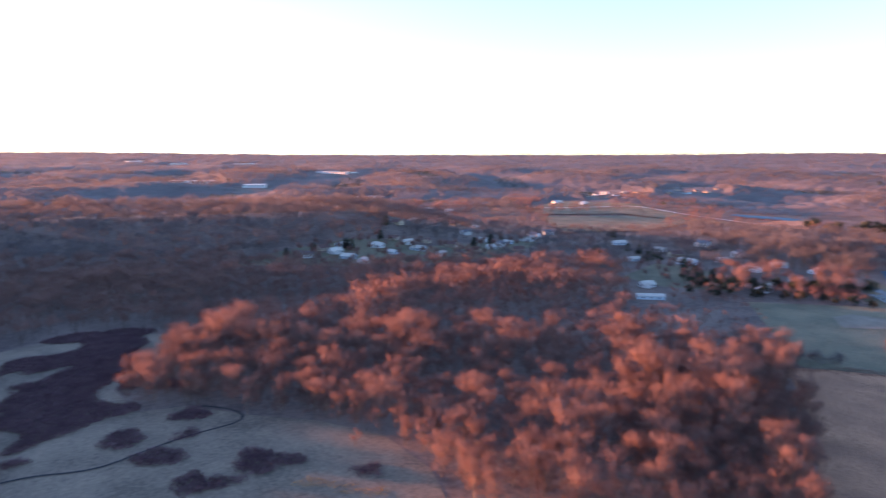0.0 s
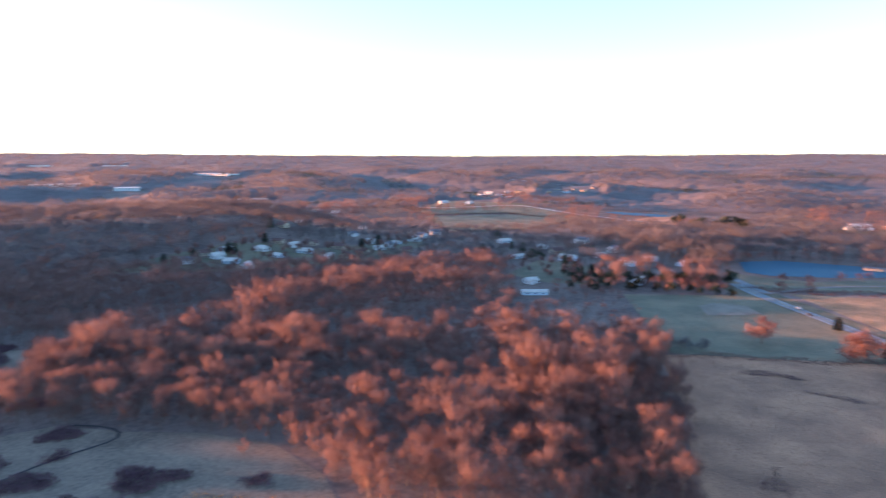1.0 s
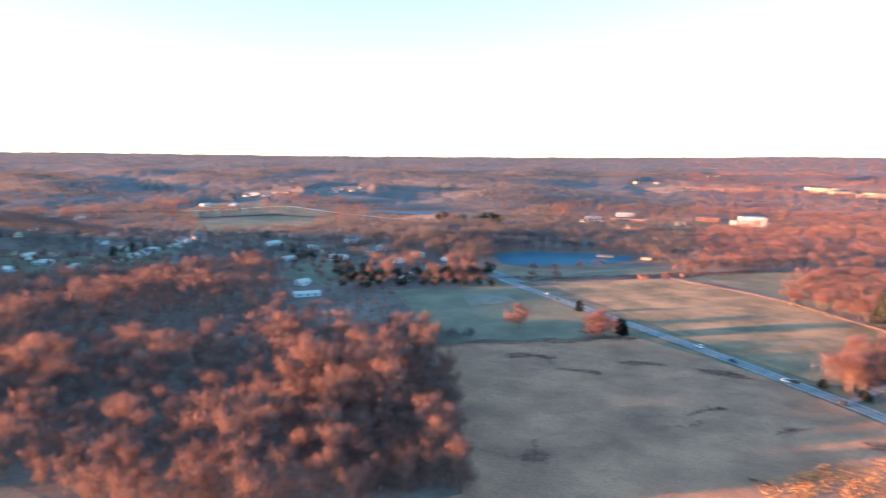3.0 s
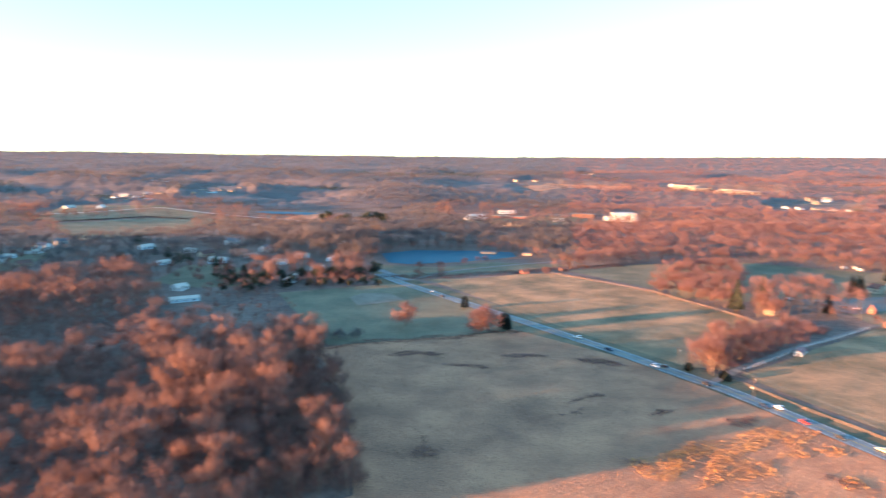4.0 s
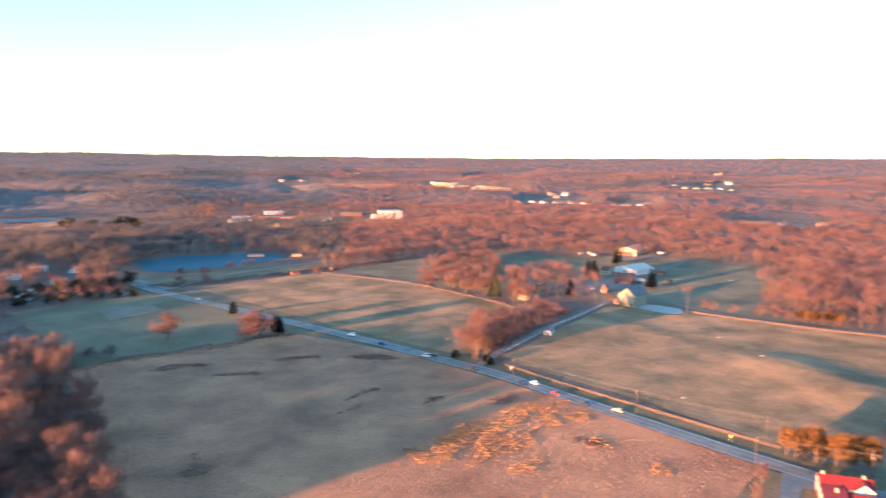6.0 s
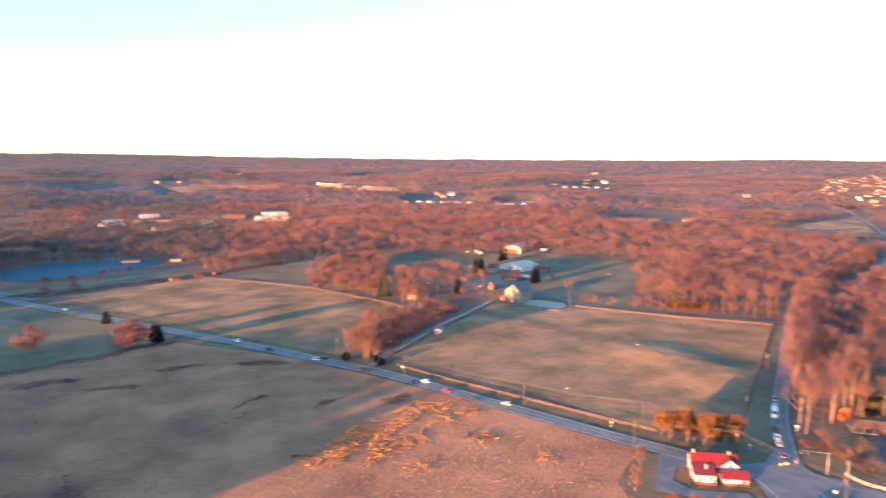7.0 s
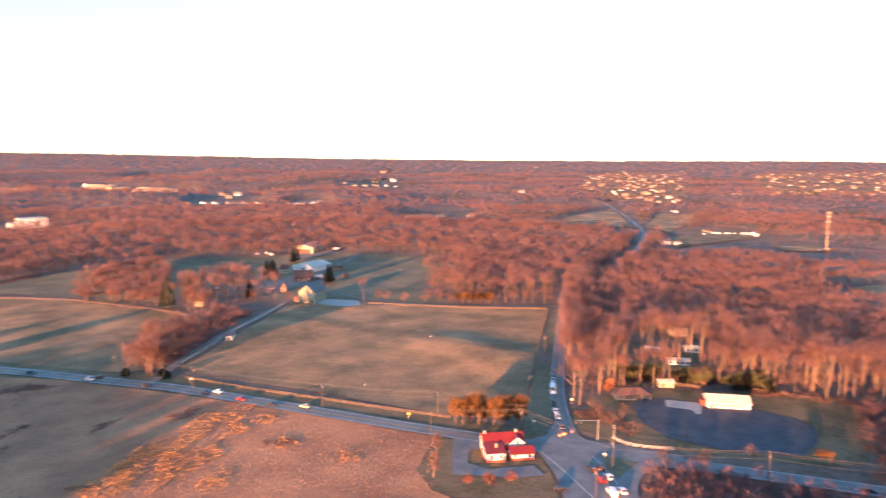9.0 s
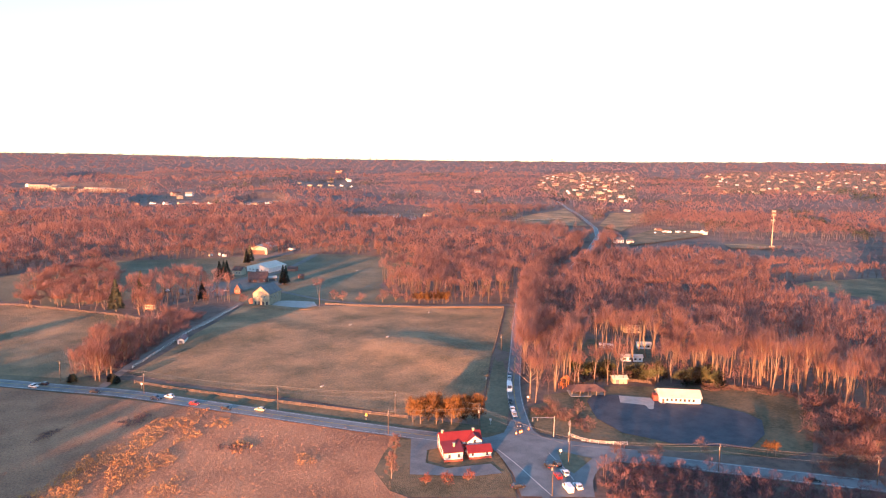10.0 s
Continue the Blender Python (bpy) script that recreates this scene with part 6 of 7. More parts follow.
def playground():
    t = thing("playground", "orange wooden climbing frame with a yellow slide", "playground", *(253.0, 213.4), 20)
    for x in (-1.5, 1.5):
        for y in (-1.2, 1.2):
            part("post", boxes((x - 0.1, x + 0.1, y - 0.1, y + 0.1, 0, 3.4)), M_ORANGE, t)
    part("deck", boxes((-1.6, 1.6, -1.3, 1.3, 1.5, 1.65)), M_BOARD, t)
    part("canopy", gable_roof(-1.6, 1.6, -1.3, 1.3, 3.4, 1.1), M_ORANGE, t)
    bm = bmesh.new()
    extruded(bm, [(1.6, 1.6), (5.6, 0.25), (5.6, 0.05), (1.6, 1.4)], -0.5, 0.5, "y")
    part("slide", bm, M_SIGN, t, "yellow slide")
    part("beam", boxes((-6, -1.6, -0.1, 0.1, 2.6, 2.8)), M_ORANGE, t)
    for x in (-5.9, -4.0):
        part("leg", boxes((x - 0.08, x + 0.08, -1.0, -0.85, 0, 2.7), (x - 0.08, x + 0.08, 0.85, 1.0, 0, 2.7)), M_ORANGE, t)


playground()


# ---- village, far houses and halls ----
def house_kind(w, d, eave, rise, walls, roof, label, group, wing=0.0, far=False):
    h = new("house")
    tagged(h, label, "house", group)
    part("wall", gable_body(-w / 2, w / 2, -d / 2, d / 2, eave, rise), walls, h)
    part("roof", gable_roof(-w / 2, w / 2, -d / 2, d / 2, eave, rise), roof, h)
    if wing:
        part("wing", gable_body(-w / 2 + 1, -w / 2 + 1 + wing, -d / 2 - 4, -d / 2 + 2, eave * 0.9, rise * 0.7, "y"), walls, h)
        part("wing_roof", gable_roof(-w / 2 + 1, -w / 2 + 1 + wing, -d / 2 - 4, -d / 2 + 2, eave * 0.9, rise * 0.7, "y"), roof, h)
    for k in (1, 3) if far else range(4):
        x = -w / 2 + w * (k + 0.5) / 4
        if wing and k == 0:
            continue
        for z in ((2.9,) if far else (1.7, 4.4) if eave > 4.5 else (1.6,)):
            window_on(h, x, z, -d / 2, 1.2, 1.5, deep=False)
    if far:
        return h
    for y in (-d / 5, d / 5):
        window_on(h, y, 1.7, w / 2, 1.1, 1.4, axis="x", sign=1, deep=False)
        window_on(h, y, 1.7, -w / 2, 1.1, 1.4, axis="x", deep=False)
    part("door", boxes((0.6, 1.6, -d / 2 - 0.06, -d / 2, 0, 2.1)), M_BROWN, h)
    if w < 15:
        part("chimney", boxes((w / 4, w / 4 + 0.8, -0.4, 0.4, eave, eave + rise + 0.9)), M_BRICK, h)
    return h


village = [house_kind(14, 8.5, 5.0, 2.6, M_WHITE, M_SLATE, "white two-storey village house with a grey roof", "village houses", 5),
           house_kind(15, 8, 3.0, 2.4, M_PALEBLUE, M_METAL, "low pale blue village house with a pale roof", "village houses"),
           house_kind(13, 8.5, 3.2, 2.6, M_WHITE, M_METAL, "white single-storey house with a pale roof", "village houses", 4.5),
           house_kind(14, 9, 3.2, 3.0, M_TAN, M_BROWN, "tan house with a brown shingle roof", "village houses")]


def settle(kinds, points, size, toward=None):
    for k, (x, y) in enumerate(points):
        p = kinds[int(rng.integers(0, len(kinds)))]
        turn = -math.degrees(math.atan2(x, y)) + rng.choice([-50, -25, 10, 35, 70]) if toward is None else toward
        s = rng.uniform(*size)
        if p.name not in standing:
            standing.add(p.name)
            p.matrix_basis = place(x, y, turn) @ Matrix.Scale(s, 4)
        else:
            keep = p.scale.copy()
            p.scale = (s, s, s)
            copy_thing(p, place(x, y, turn))
            p.scale = keep


settle(village, VILLAGE_PLOTS, (0.75, 1.0))
settle(village[1:2], [(-218, 549), (-323, 626), (-857, 1117), (-795, 1118), (-972, 1452), (-1035, 1920), (-919, 1460)], (1.0, 1.3))
barn("long_shed", "long low pale blue shed at the wood's edge", (-270.2, 451.3), (-255.0, 463.5), 8, 2.6, 1.2, M_PALEBLUE, M_METAL, "x", windows=[(k, 1.4, 1.5, 0.9) for k in (0.2, 0.5, 0.8)])

estate = [house_kind(17, 11, 6.4, 3.6, M_CREAM, M_TAN, "large cream estate house with a tan roof", "estate houses", 6, True),
          house_kind(19, 11, 6.4, 3.4, M_TAN, M_BROWN, "large tan estate house with a brown roof", "estate houses", 7, True),
          house_kind(16, 10, 6.2, 3.4, M_WHITE, M_TAN, "large pale estate house with a tan roof", "estate houses", 0, True)]
settle(estate, [(1481, 1265), (1444, 1194), (2091, 1710), (2169, 1727), (2227, 1751), (2244, 1704), (2185, 1594), (2438, 1743), (1507, 1179), (1427, 1133),
    (1373, 1065), (1455, 1068), (1365, 988), (1578, 1197), (1845, 1628), (1648, 1488), (2081, 1743), (1756, 1408), (1410, 1010), (2132, 1838),
    (1761, 1628), (1850, 1693), (2080, 1856), (2119, 1583), (1809, 1394), (1715, 1408)], (0.65, 0.95))
settle(estate, [(2886, 1663), (1876, 1039), (1926, 1050), (2948, 1598), (2377, 1213), (2033, 1028), (1997, 993), (2267, 1063), (2483, 1096), (2517, 1036),
    (1958, 776), (2886, 1158), (3759, 1539), (3670, 1450), (3787, 1430), (3700, 1346), (3737, 1261), (2692, 1170), (1941, 812), (2704, 1303),
    (2932, 1015), (2816, 1061), (2843, 1302), (2663, 1361), (3205, 1659), (2891, 1606), (2165, 1058), (3337, 1504), (2872, 966), (3201, 1141),
    (2635, 1019)], (0.65, 1.0))
for poly, gap in ((SUBURB, 92), (SUBURB_B, 130)):
    q = np.array(poly)
    settle(estate, np.stack(scatter(*q.min(0), *q.max(0), gap, lambda x, y: inside(x, y, poly)), 1), (0.45, 0.75))
settle(estate, [(340, 2208), (373, 2160), (397, 2145), (433, 2115), (1566, 2806), (1700, 2834), (1331, 2149), (1262, 2162), (587, 1759), (611, 1729),
    (1352, 1490), (1583, 967), (2641, 2800), (3005, 2144), (3112, 2084)], (0.8, 1.2))
settle(estate, [(-72, 2343), (-60, 3194), (95, 2856), (127, 2802), (-283, 2673), (-197, 2399), (-137, 2344), (1594, 2859), (1668, 2784), (1349, 2191),
    (1353, 2367), (540, 1589), (613, 1741), (1337, 2285)], (0.65, 1.0))
settle(village, [(736, 542), (744, 530), (893, 588), (881, 566), (896, 557), (913, 541), (919, 531), (1135, 886), (1124, 844), (1142, 824)], (0.6, 0.9))

# houses in the hollows
# the first kind's blue walls carry the hollow's shade in their colour
hamlet = [house_kind(13, 8, 3.2, 2.6, M_PALEBLUE, M_SLATE, "low house among dark evergreens in a hollow, walls coloured blue for shade", "hollow houses", 4, True),
          house_kind(14, 8.5, 3.4, 2.6, M_TAN, M_SLATE, "low tan house among dark evergreens in a hollow", "hollow houses", 0, True)]
for a0, a1, r0, r1 in HOLLOWS:
    settle(hamlet, [(r * math.sin(radians(a)), r * math.cos(radians(a))) for a, r in zip(np.linspace(a0 + 0.8, a1 - 0.8, 6), r0 + (r1 - r0) * rng.uniform(0.3, 0.6, 6))], (0.8, 1.1))


def block(label, a, b, depth, height, walls, roof, name="hall", lower=0.0):
    """A large flat-roofed building whose front runs from a to b."""
    h = thing(name, label, "building", *a, heading(a, b))
    w = math.hypot(b[0] - a[0], b[1] - a[1])
    part("wall", boxes((0, w, 0, depth, -1, height)), walls, h)
    part("roof", boxes((-0.4, w + 0.4, -0.4, depth + 0.4, height, height + 0.5)), roof, h)
    if lower:
        part("annexe", boxes((-w * 0.35, 0, 2, depth, -1, height * lower)), walls, h)
        part("annexe", boxes((w, w * 1.25, 4, depth, -1, height * lower * 0.8)), walls, h)
        part("annexe_roof", boxes((-w * 0.36, -0.05, 1.6, depth, height * lower, height * lower + 0.4)), roof, h)
    n = max(3, int(w / 7))
    for k in range(n):
        for z in np.arange(2.2, height - 1, 3.6):
            window_on(h, w * (k + 0.5) / n, float(z), 0.0, 1.8, 1.5, deep=False)
    return h


block("large white school hall with lower wings", (89.1, 1118.5), (121.7, 1123.9), 24, 13, M_WHITE, M_METAL, lower=0.55)
block("white flat-roofed hall among trees", (-136.5, 1111.7), (-115.5, 1121.6), 16, 9, M_WHITE, M_METAL, lower=0.6)
block("long tan low school building", (-78.0, 1036.6), (-32.0, 1022.0), 16, 5, M_TAN, M_TAN)
block("long tan building with a brick roof behind the school", (-105.5, 1158.7), (-52.1, 1142.3), 14, 5, M_BRICK, M_TAN)
block("small white hall at the school grounds", (-2.5, 1100.0), (10.0, 1104.5), 10, 6, M_WHITE, M_METAL)
block("long brown hall among far trees", (25.0, 1182.7), (60.0, 1173.5), 16, 6, M_BROWN, M_SLATE)
block("pale low building behind the school", (-103.4, 1245.7), (-73.9, 1250.3), 12, 6, M_PALEBLUE, M_METAL)
block("pale pool house beside the pond", (-79.7, 739.2), (-63.7, 738.8), 8, 2.4, M_TAN, M_SLATE, "boathouse")
block("pale boathouse beside the pond", (-35.2, 737.7), (-25.7, 737.6), 8, 2.4, M_TAN, M_SLATE, "boathouse")
for pts in ([(331, 2131), (382, 2123)], [(382, 2072), (427, 2084)], [(413, 1935), (495, 1939)], [(335, 2175), (366, 2160)], [(451, 2072), (502, 1938)]):
    block("long cream hall on a far hill", *pts, 25, 8, M_CREAM, M_TAN)
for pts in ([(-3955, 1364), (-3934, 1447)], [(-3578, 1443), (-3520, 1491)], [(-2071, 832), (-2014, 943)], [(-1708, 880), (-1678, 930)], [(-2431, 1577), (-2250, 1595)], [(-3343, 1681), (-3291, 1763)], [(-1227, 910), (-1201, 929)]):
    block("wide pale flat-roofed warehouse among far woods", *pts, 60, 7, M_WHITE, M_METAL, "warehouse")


# ---- radio tower ----
def tower():
    x, y = (852.3, 401.1)
    t = thing("radio_tower", "tall pale cell tower with three rings of antennas", "tower", x, y)
    v, f = prism((0, 0, 0), (0, 0, 46), 0.65, 0.35, 10)
    ob = new("mast", mesh_of("mast", v, f, [M_CREAM]))
    ob.parent = t
    for z in (45, 40.5, 34):
        ring = part("platform", boxes((-1.9, 1.9, -0.15, 0.15, z - 0.1, z + 0.1), (-0.15, 0.15, -1.9, 1.9, z - 0.1, z + 0.1)), M_STEEL, t)
        for k in range(9):
            a = k * 2 * math.pi / 9
            px, py = 2.0 * math.cos(a), 2.0 * math.sin(a)
            part("antenna", boxes((px - 0.25, px + 0.25, py - 0.2, py + 0.2, z - 1.1, z + 1.3)), M_CREAM, ring)
    part("cabin", boxes((-4, -1.2, -2, 1, 0, 2.8)), M_TAN, t)
    part("cabin", boxes((1.5, 4.5, -2, 0.5, 0, 2.6)), M_CREAM, t)


tower()


# ---- poles and lines ----
def pole_kind(height, label, group):
    p = new("utility_pole")
    tagged(p, label, "utility pole", group)
    v, f = prism((0, 0, -0.2), (0, 0, height), 0.16, 0.1, 8)
    ob = new("shaft", mesh_of("shaft", v, f, [M_POLE]))
    ob.parent = p
    arm = part("crossarm", boxes((-1.3, 1.3, -0.07, 0.07, height - 0.7, height - 0.55)), M_POLE, p)
    for x in (-1.15, -0.5, 0.5, 1.15):
        part("insulator", boxes((x - 0.06, x + 0.06, -0.06, 0.06, height - 0.55, height - 0.35)), M_CONCRETE, arm)
    v, f = prism((0.32, 0, height - 2.4), (0.32, 0, height - 1.4), 0.22, 0.22, 8)
    ob = new("transformer", mesh_of("transformer", v, f, [M_STEEL]))
    ob.parent = p
    return p


def tube(line, r):
    """One three-sided tube along a line."""
    n = len(line)
    d = line[-1] - line[0]
    u = np.cross(d, (0, 0, 1))
    u /= np.linalg.norm(u)
    w = np.array([0, 0, 1.0])
    ring = np.array([math.cos(k) * u + math.sin(k) * w for k in (0.5, 2.6, 4.7)]) * r
    v = (line[:, None] + ring[None]).reshape(-1, 3)
    f = []
    for k in range(n - 1):
        for j in range(3):
            a, b = k * 3 + j, k * 3 + (j + 1) % 3
            f += [(a, b, a + 3), (b, b + 3, a + 3)]
    return v, np.array(f)


def line_of_poles(points, height, label, group):
    """Poles along a line, each with its crossarm set across it."""
    proto, out = None, []
    for k, p in enumerate(points):
        a, b = points[max(k - 1, 0)], points[min(k + 1, len(points) - 1)]
        m = place(*p, heading(a, b) + 90)
        if proto is None:
            proto = pole_kind(height, label, group)
            proto.matrix_basis = m
        else:
            copy_thing(proto, m)
        out.append((p, heading(a, b)))
    for (p, ha), (q, hb) in zip(out, out[1:]):
        far = math.dist(p, q)
        for off, low in ((-1.15, 0.35), (0.5, 0.35), (1.15, 0.35), (0.15, 2.6)):
            line = []
            for s in np.linspace(0, 1, 9):
                h = radians(ha + (hb - ha) * s + 90)
                x, y = p[0] + (q[0] - p[0]) * s + math.cos(h) * off, p[1] + (q[1] - p[1]) * s + math.sin(h) * off
                line.append((x, y, height - low - 4 * s * (1 - s) * far * 0.018))
            v, f = tube(np.array(line), 0.035)
            tagged(new("power_line", mesh_of("power_line", v, f, [M_WIRE])), "thin power line sagging between utility poles", "power line", "power lines")


line_of_poles([(64, 364), (90, 322), (129, 267), (165, 231), (183, 198)], 10.8, "wooden utility pole with crossarm along the pasture fence", "fence-side poles")
line_of_poles([(151, 216), (181, 196), (186, 154), (224, 118), (257, 79)], 10.5, "wooden utility pole with crossarm by the crossroads", "crossroad poles")
line_of_poles([(182, 197), (213, 226), (265, 270), (357, 347)], 10.0, "wooden utility pole beside the side road", "side-road poles")
line_of_poles([(164, 142), (186, 154)], 11.5, "dark wooden utility pole near the waiting cars", "approach poles")


def mast(x, y, turn, height, arm, label, heads):
    """A traffic-signal mast with a long arm."""
    t = thing("signal_mast", label, "traffic light", x, y, turn)
    v, f = prism((0, 0, 0), (0, 0, height), 0.16, 0.1, 8)
    ob = new("pole", mesh_of("pole", v, f, [M_STEEL]))
    ob.parent = t
    v, f = prism((0, 0, height - 0.6), (arm, 0, height - 0.1), 0.1, 0.06, 6)
    ob = new("arm", mesh_of("arm", v, f, [M_STEEL]))
    ob.parent = t
    for k in range(heads):
        x = arm * (0.98 - 0.22 * k)
        part("signal_head", boxes((x - 0.2, x + 0.2, -0.15, 0.15, height - 1.5, height - 0.35)), M_SLATE, t)


mast(*(201.3, 174.6), 150, 8.5, 9.0, "steel traffic-signal mast with a long arm at the crossroads", 2)
mast(*(206.1, 170.6), 200, 7.0, 1.8, "short steel street-lamp mast at the corner", 1)
for (x, y), mat, lab in (((152.8, 234.6), M_SIGN, "yellow warning"), ((189.9, 161.1), M_WHITE, "white regulatory"), ((190.3, 199.2), M_WHITE, "white regulatory"), ((222.0, 208.4), M_WHITE, "white regulatory"), ((91.5, 330.6), M_WHITE, "white roadside")):
    t = thing("road_sign", lab + " sign on a steel post beside the road", "sign", x, y, -45, group="road signs")
    part("post", boxes((-0.05, 0.05, -0.05, 0.05, 0, 2.6)), M_STEEL, t)
    part("board", boxes((-0.45, 0.45, -0.09, -0.05, 1.8, 2.7)), mat, t)
for x, y in [(191, 185), (193, 185), (194, 185), (198, 185), (198, 185)]:
    t = thing("traffic_barrel", "orange and white traffic barrel on the asphalt", "barrel", x, y, z=0.42, group="traffic barrels")
    for k, (z0, z1) in enumerate(((0, 0.35), (0.35, 0.65), (0.65, 1.0))):
        v, f = prism((0, 0, z0), (0, 0, z1), 0.42 - 0.04 * k, 0.38 - 0.04 * k, 10)
        ob = new("band", mesh_of("band", v, f, [M_WHITE if k == 1 else M_ORANGE]))
        ob.parent = t


# ---- fences ----
def fence(label, line, rails, height, mat, gap=3.2, group=""):
    """A post-and-board fence: every post and every bay of rails is a part."""
    pts = resample(line, gap)
    f = thing("fence", label, "fence", *pts[0], group=group)
    inv = f.matrix_basis.inverted()
    post = mesh_of("post", *prism((0, 0, -0.2), (0, 0, height + 0.1), 0.1, 0.1, 4), [mat])
    bay = bmesh.new()
    for k in range(rails):
        z = height * (k + 1) / rails - 0.12
        solid(bay, (0, 1, -0.03, 0.03, z, z + 0.13))
    rail = bpy.data.meshes.new("rail")
    bay.to_mesh(rail)
    bay.free()
    rail.materials.append(mat)
    for k, p in enumerate(pts):
        ob = new("post", post)
        ob.parent = f
        ob.matrix_basis = inv @ place(*p)
        if k:
            q = pts[k - 1]
            ob = new("rail", rail)
            ob.parent = f
            ob.matrix_basis = inv @ place(*q, heading(q, p)) @ Matrix.Diagonal((math.dist(p, q), 1, 1, 1))


fence("three-board weathered fence along the main road", [(91, 340), (106, 314), (134, 273), (155, 242), (167, 225)], 3, 1.4, M_BOARD, 3.8)
fence("pale board fence between two pastures", [(-4, 632), (40, 596), (75, 564), (125, 486), (132, 466)], 3, 1.5, M_BOARD, 4.8)
fence("white board fence along the farm drive", [(97, 365), (118, 388), (140, 411), (197, 469)], 3, 1.4, M_WHITEBOARD, 3.8)
fence("board fence behind the pasture", [(251, 439), (269, 419), (305, 385), (348, 353)], 4, 1.4, M_BOARD, 4.0)
fence("wire and board fence beside the side road", [(346, 351), (252, 264), (193, 209)], 2, 1.2, M_BOARD, 4.0)
fence("white board fence at the crossroads corner", [(207, 172), (206, 165), (210, 159), (218, 152)], 3, 1.3, M_WHITEBOARD, 2.6)
fence("tan board fence behind the lawn", [(306, 171), (314, 160)], 4, 1.7, M_BOARD, 2.6)
fence("low board fence before the pines", [(282, 198), (288, 189)], 4, 1.5, M_BOARD, 2.6)
fence("wire fence along the wood's edge", [(313, 160), (318, 151), (322, 143)], 2, 1.2, M_BOARD, 3.2)
fence("low weathered board fence round the barn yard", [(205, 460), (218, 442), (233, 429), (241, 432)], 3, 1.0, M_BOARD, 3.0)
fence("pale fence beside the far road", [(799, 817), (846, 799), (916, 792)], 3, 2.2, M_WHITEBOARD, 12.0)


# ---- vehicles ----
def car_kind(paint, long, wide, tall, label, group, van=False):
    c = new("car")
    tagged(c, label, "car", group)
    r = 0.33
    hood = tall * 0.55
    if van:
        side = [(-long / 2, 0.3), (long / 2, 0.3), (long / 2, hood), (long / 2 - 0.9, hood + 0.1), (long / 2 - 1.7, tall), (-long / 2 + 0.1, tall), (-long / 2, tall - 0.2)]
        cab = [(long / 2 - 1.0, hood + 0.12), (long / 2 - 1.6, tall - 0.12), (long / 2 - 2.6, tall - 0.12), (long / 2 - 2.6, hood + 0.12)]
    else:
        side = [(-long / 2, 0.3), (long / 2, 0.3), (long / 2, hood * 0.85), (long / 2 - 0.3, hood), (long * 0.2, hood + 0.08), (long * 0.06, tall), (-long * 0.3, tall), (-long * 0.42, hood + 0.12), (-long / 2, hood)]
        cab = [(long * 0.185, hood + 0.1), (long * 0.06, tall - 0.1), (-long * 0.28, tall - 0.1), (-long * 0.39, hood + 0.14)]
    bm = extruded(bmesh.new(), side, -wide / 2, wide / 2, "y")
    bmesh.ops.bevel(bm, geom=bm.edges[:], offset=0.06, segments=1, affect="EDGES")
    body = part("body", bm, paint, c)
    part("side_window", extruded(bmesh.new(), cab, -wide / 2 - 0.012, -wide / 2 + 0.03, "y"), M_GLASS, body)
    part("side_window", extruded(bmesh.new(), cab, wide / 2 - 0.03, wide / 2 + 0.012, "y"), M_GLASS, body)
    f0, f1 = (side[4], side[3]) if van else (side[5], side[4])
    part("windscreen", extruded(bmesh.new(), [(f0[0] + 0.05, f0[1] - 0.06), (f1[0], f1[1] + 0.04), (f1[0] + 0.05, f1[1] + 0.08), (f0[0] + 0.1, f0[1] - 0.03)], -wide * 0.42, wide * 0.42, "y"), M_GLASS, body)
    if not van:
        b0, b1 = side[6], side[7]
        part("rear_window", extruded(bmesh.new(), [(b0[0] - 0.05, b0[1] - 0.06), (b1[0], b1[1] + 0.04), (b1[0] - 0.05, b1[1] + 0.08), (b0[0] - 0.1, b0[1] - 0.03)], -wide * 0.42, wide * 0.42, "y"), M_GLASS, body)
    for y in (-wide / 2 + 0.3, wide / 2 - 0.3):
        part("headlight", boxes((long / 2 - 0.02, long / 2 + 0.03, y - 0.18, y + 0.18, 0.55, 0.75)), M_LENS, body)
        part("tail_light", boxes((-long / 2 - 0.03, -long / 2 + 0.02, y - 0.14, y + 0.14, 0.65, 0.9)), M_LAMP, body)
    for x in (-long * 0.31, long * 0.31):
        for y in (-wide / 2 + 0.02, wide / 2 - 0.24):
            v, f = prism((x, y, r), (x, y + 0.22, r), r, r, 12)
            cap = np.array([(x, y, r), (x, y + 0.22, r)])
            k = np.arange(12)
            ends = np.concatenate([np.stack([k, (k + 1) % 12, 0 * k + 24], 1), np.stack([k + 12, (k + 1) % 12 + 12, 0 * k + 25], 1)])
            w = new("wheel", mesh_of("wheel", np.concatenate([v, cap]), np.concatenate([f, ends]), [M_TYRE]))
            w.parent = c
            s = -1 if y < 0 else 1
            v, f = prism((x, y + 0.11 + s * 0.09, r), (x, y + 0.11 + s * 0.13, r), 0.2, 0.16, 8)
            k = np.arange(8)
            hub = new("rim", mesh_of("rim", np.concatenate([v, [(x, y + 0.11 + s * 0.13, r)]]), np.concatenate([f, np.stack([k + 8, (k + 1) % 8 + 8, 0 * k + 16], 1)]), [M_CHROME]))
            hub.parent = w
    return c


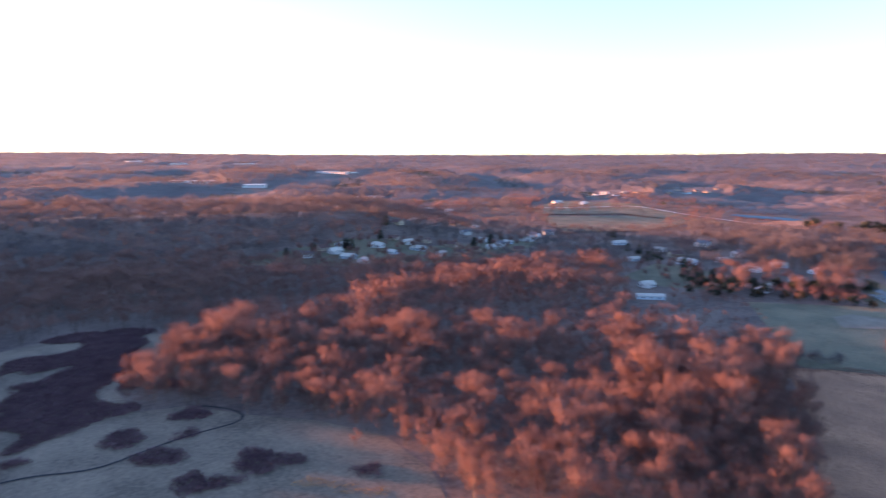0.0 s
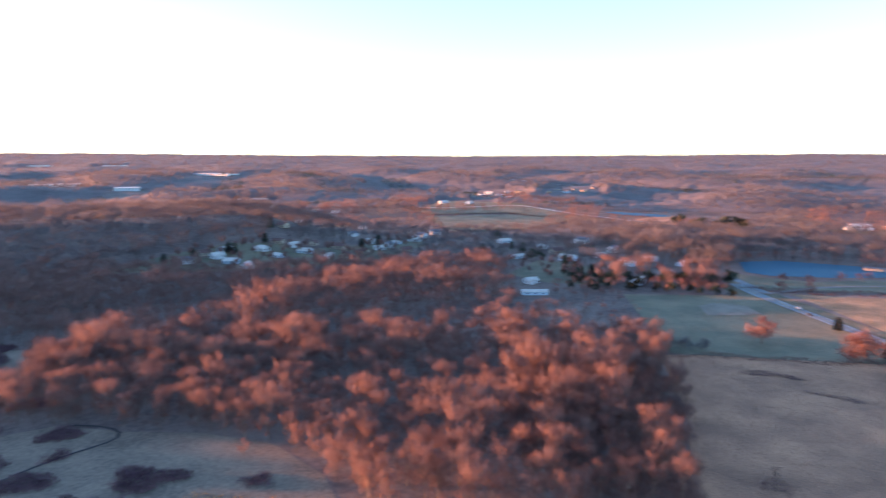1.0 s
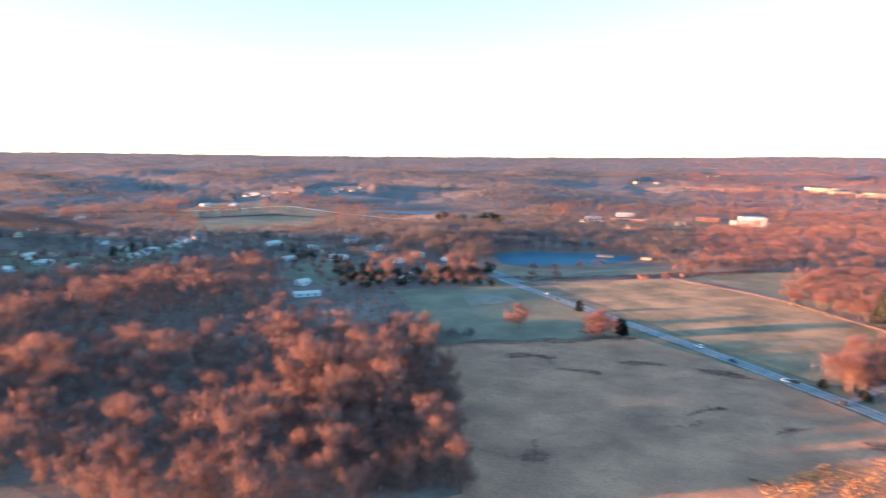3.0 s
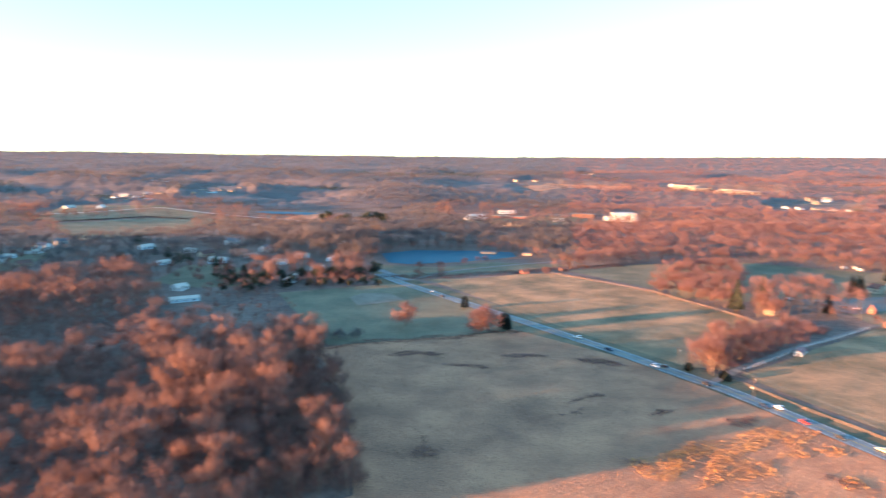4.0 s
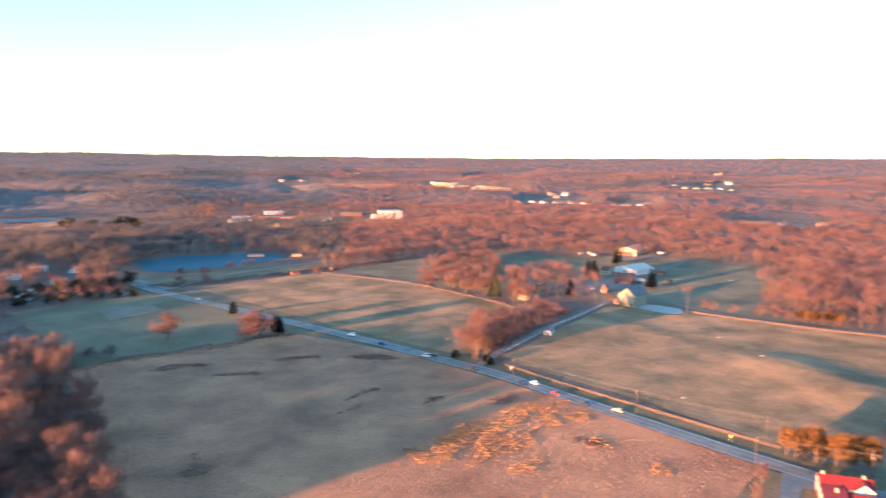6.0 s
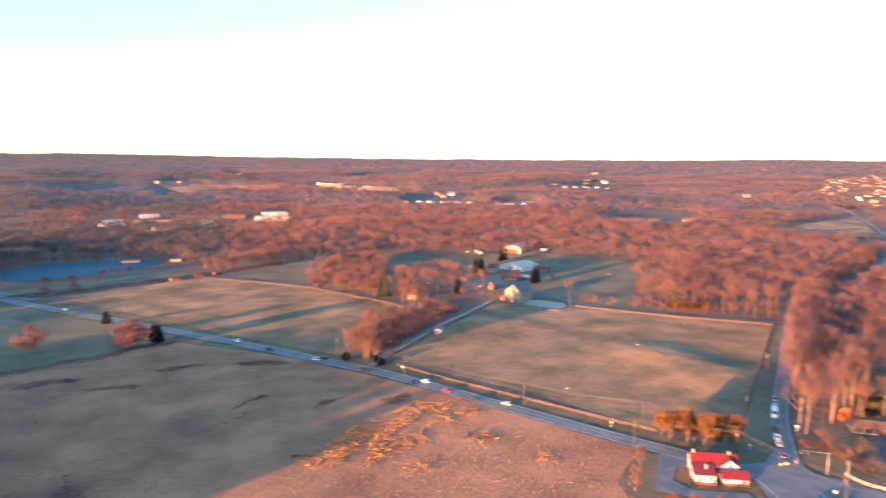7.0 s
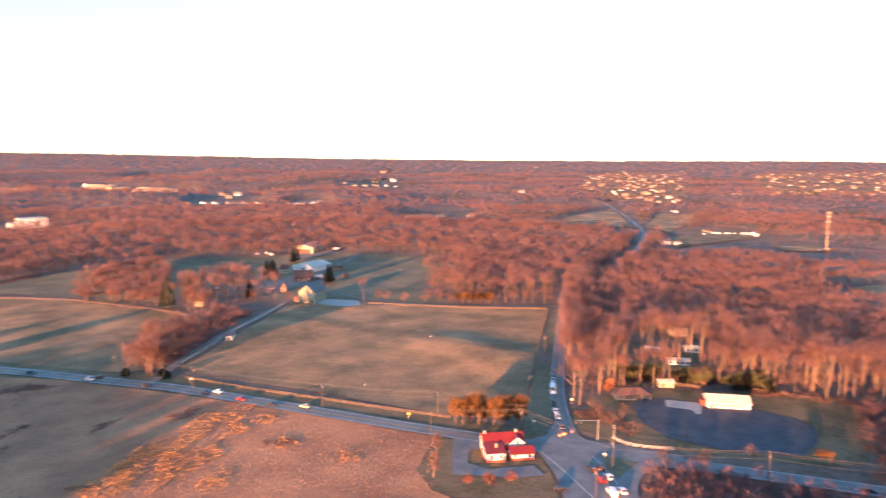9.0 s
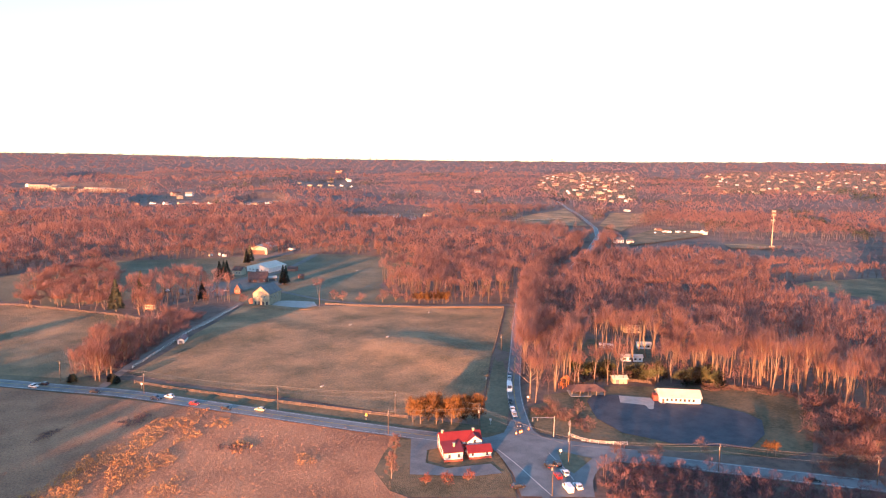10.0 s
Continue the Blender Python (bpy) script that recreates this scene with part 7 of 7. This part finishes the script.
CARS = {}
for key, paint, long, wide, tall, label, van in (
        ("white", "white", 4.7, 1.85, 1.65, "white sport utility car on the road", False), ("black", "black", 4.7, 1.85, 1.5, "black saloon car on the road", False),
        ("red", "red", 4.6, 1.85, 1.55, "dark red car on the road", False), ("silver", "silver", 4.6, 1.8, 1.5, "silver saloon car on the road", False),
        ("blue", "dark blue", 4.8, 1.9, 1.75, "dark blue sport utility car on the road", False), ("van", "white", 5.6, 2.0, 2.3, "white delivery van on the road", True),
        ("yellow", "yellow", 4.7, 1.85, 1.55, "pale yellow saloon car on the road", False), ("bus", "white", 7.5, 2.3, 3.0, "tall white box van waiting in the queue", True)):
    CARS[key] = car_kind(M_PAINT[paint], long, wide, tall, label, "vehicles", van)


def park(kind, p, turn, z=0.345):
    c = CARS[kind]
    m = place(*p, turn, z)
    if kind not in standing:
        standing.add(kind)
        c.matrix_basis = m
    else:
        copy_thing(c, m)


def on_road(kind, p, line, side, z=0.345, flip=False):
    """A vehicle in one lane of a road, at the place along it nearest to p."""
    q = resample(line, 2.0)
    k = int(np.argmin(np.hypot(*(q - np.array(p)).T)))
    d = q[min(k + 1, len(q) - 1)] - q[max(k - 1, 0)]
    d = d / np.hypot(*d)
    spot = q[k] + np.array([-d[1], d[0]]) * side
    park(kind, spot, math.degrees(math.atan2(d[1], d[0])) + (180 if flip else 0), z)


for kind, p, side in (("silver", (-91.9, 530.1), 1), ("black", (-80.2, 515.8), -1), ("white", (13.1, 409.3), 1), ("blue", (32.3, 387.7), -1), ("silver", (54.1, 361.5), -1), ("black", (73.2, 337.7), -1),
                      ("blue", (92.1, 310.6), -1), ("white", (95.8, 309.0), 1), ("red", (105.6, 296.2), -1), ("yellow", (123.3, 270.2), 1), ("black", (55.1, 360.3), 1), ("black", (111.5, 280.7), -1), ("black", (244.0, 95.0), -1)):
    on_road(kind, p, MAIN_ROAD, 1.85 * side, flip=side > 0)
for kind, p in zip(("blue", "silver", "white", "black", "bus", "white", "silver", "blue"), [(197, 192), (204, 199), (209, 204), (216, 211), (228, 223), (233, 228), (239, 233), (242, 237)]):
    on_road(kind, p, SIDE_ROAD, 1.8, 0.365, True)
for kind, p, q in (("black", (179.1, 157.4), (177.2, 153.6)), ("black", (182.7, 156.4), (180.9, 153.2)), ("white", (179.2, 149.7), (177.5, 146.2)), ("red", (175.7, 149.9), (173.7, 146.1)),
                   ("white", (175.0, 140.6), (173.6, 137.6)), ("van", (171.1, 141.4), (169.4, 138.1)), ("black", (159.5, 153.0), (157.2, 153.9))):
    park(kind, p, heading(p, q) + 180, 0.43)
for k, p in enumerate([(172, 550), (176, 553), (192, 546), (196, 541), (205, 531), (213, 528), (861, 388), (841, 403)]):
    park(("blue", "white", "black", "silver")[k % 4], p, 40 * k, 0.28 + float(gz(*p)))
for k, p in enumerate([(885, 578), (885, 564), (910, 571), (904, 553), (928, 554), (917, 539), (852, 551), (862, 572)]):
    park(("white", "bus", "silver", "van")[k % 4], p, 55 * k, 0.1 + float(gz(*p)))


# ---- small marks in the pastures ----
for x, y in [(159, 282), (233, 376), (231, 331), (296, 374), (349, 551), (282, 512)]:
    t = thing("trough", "small pale water trough in the pasture", "trough", x, y, 25, group="troughs")
    part("tub", boxes((-1.0, 1.0, -0.4, 0.4, 0.05, 0.1), (-1.0, 1.0, -0.4, -0.34, 0.05, 0.6), (-1.0, 1.0, 0.34, 0.4, 0.05, 0.6), (-1.0, -0.94, -0.4, 0.4, 0.05, 0.6), (0.94, 1.0, -0.4, 0.4, 0.05, 0.6)), M_CONCRETE, t)
    part("water_fill", boxes((-0.94, 0.94, -0.34, 0.34, 0.1, 0.5)), M_GLASS, t)
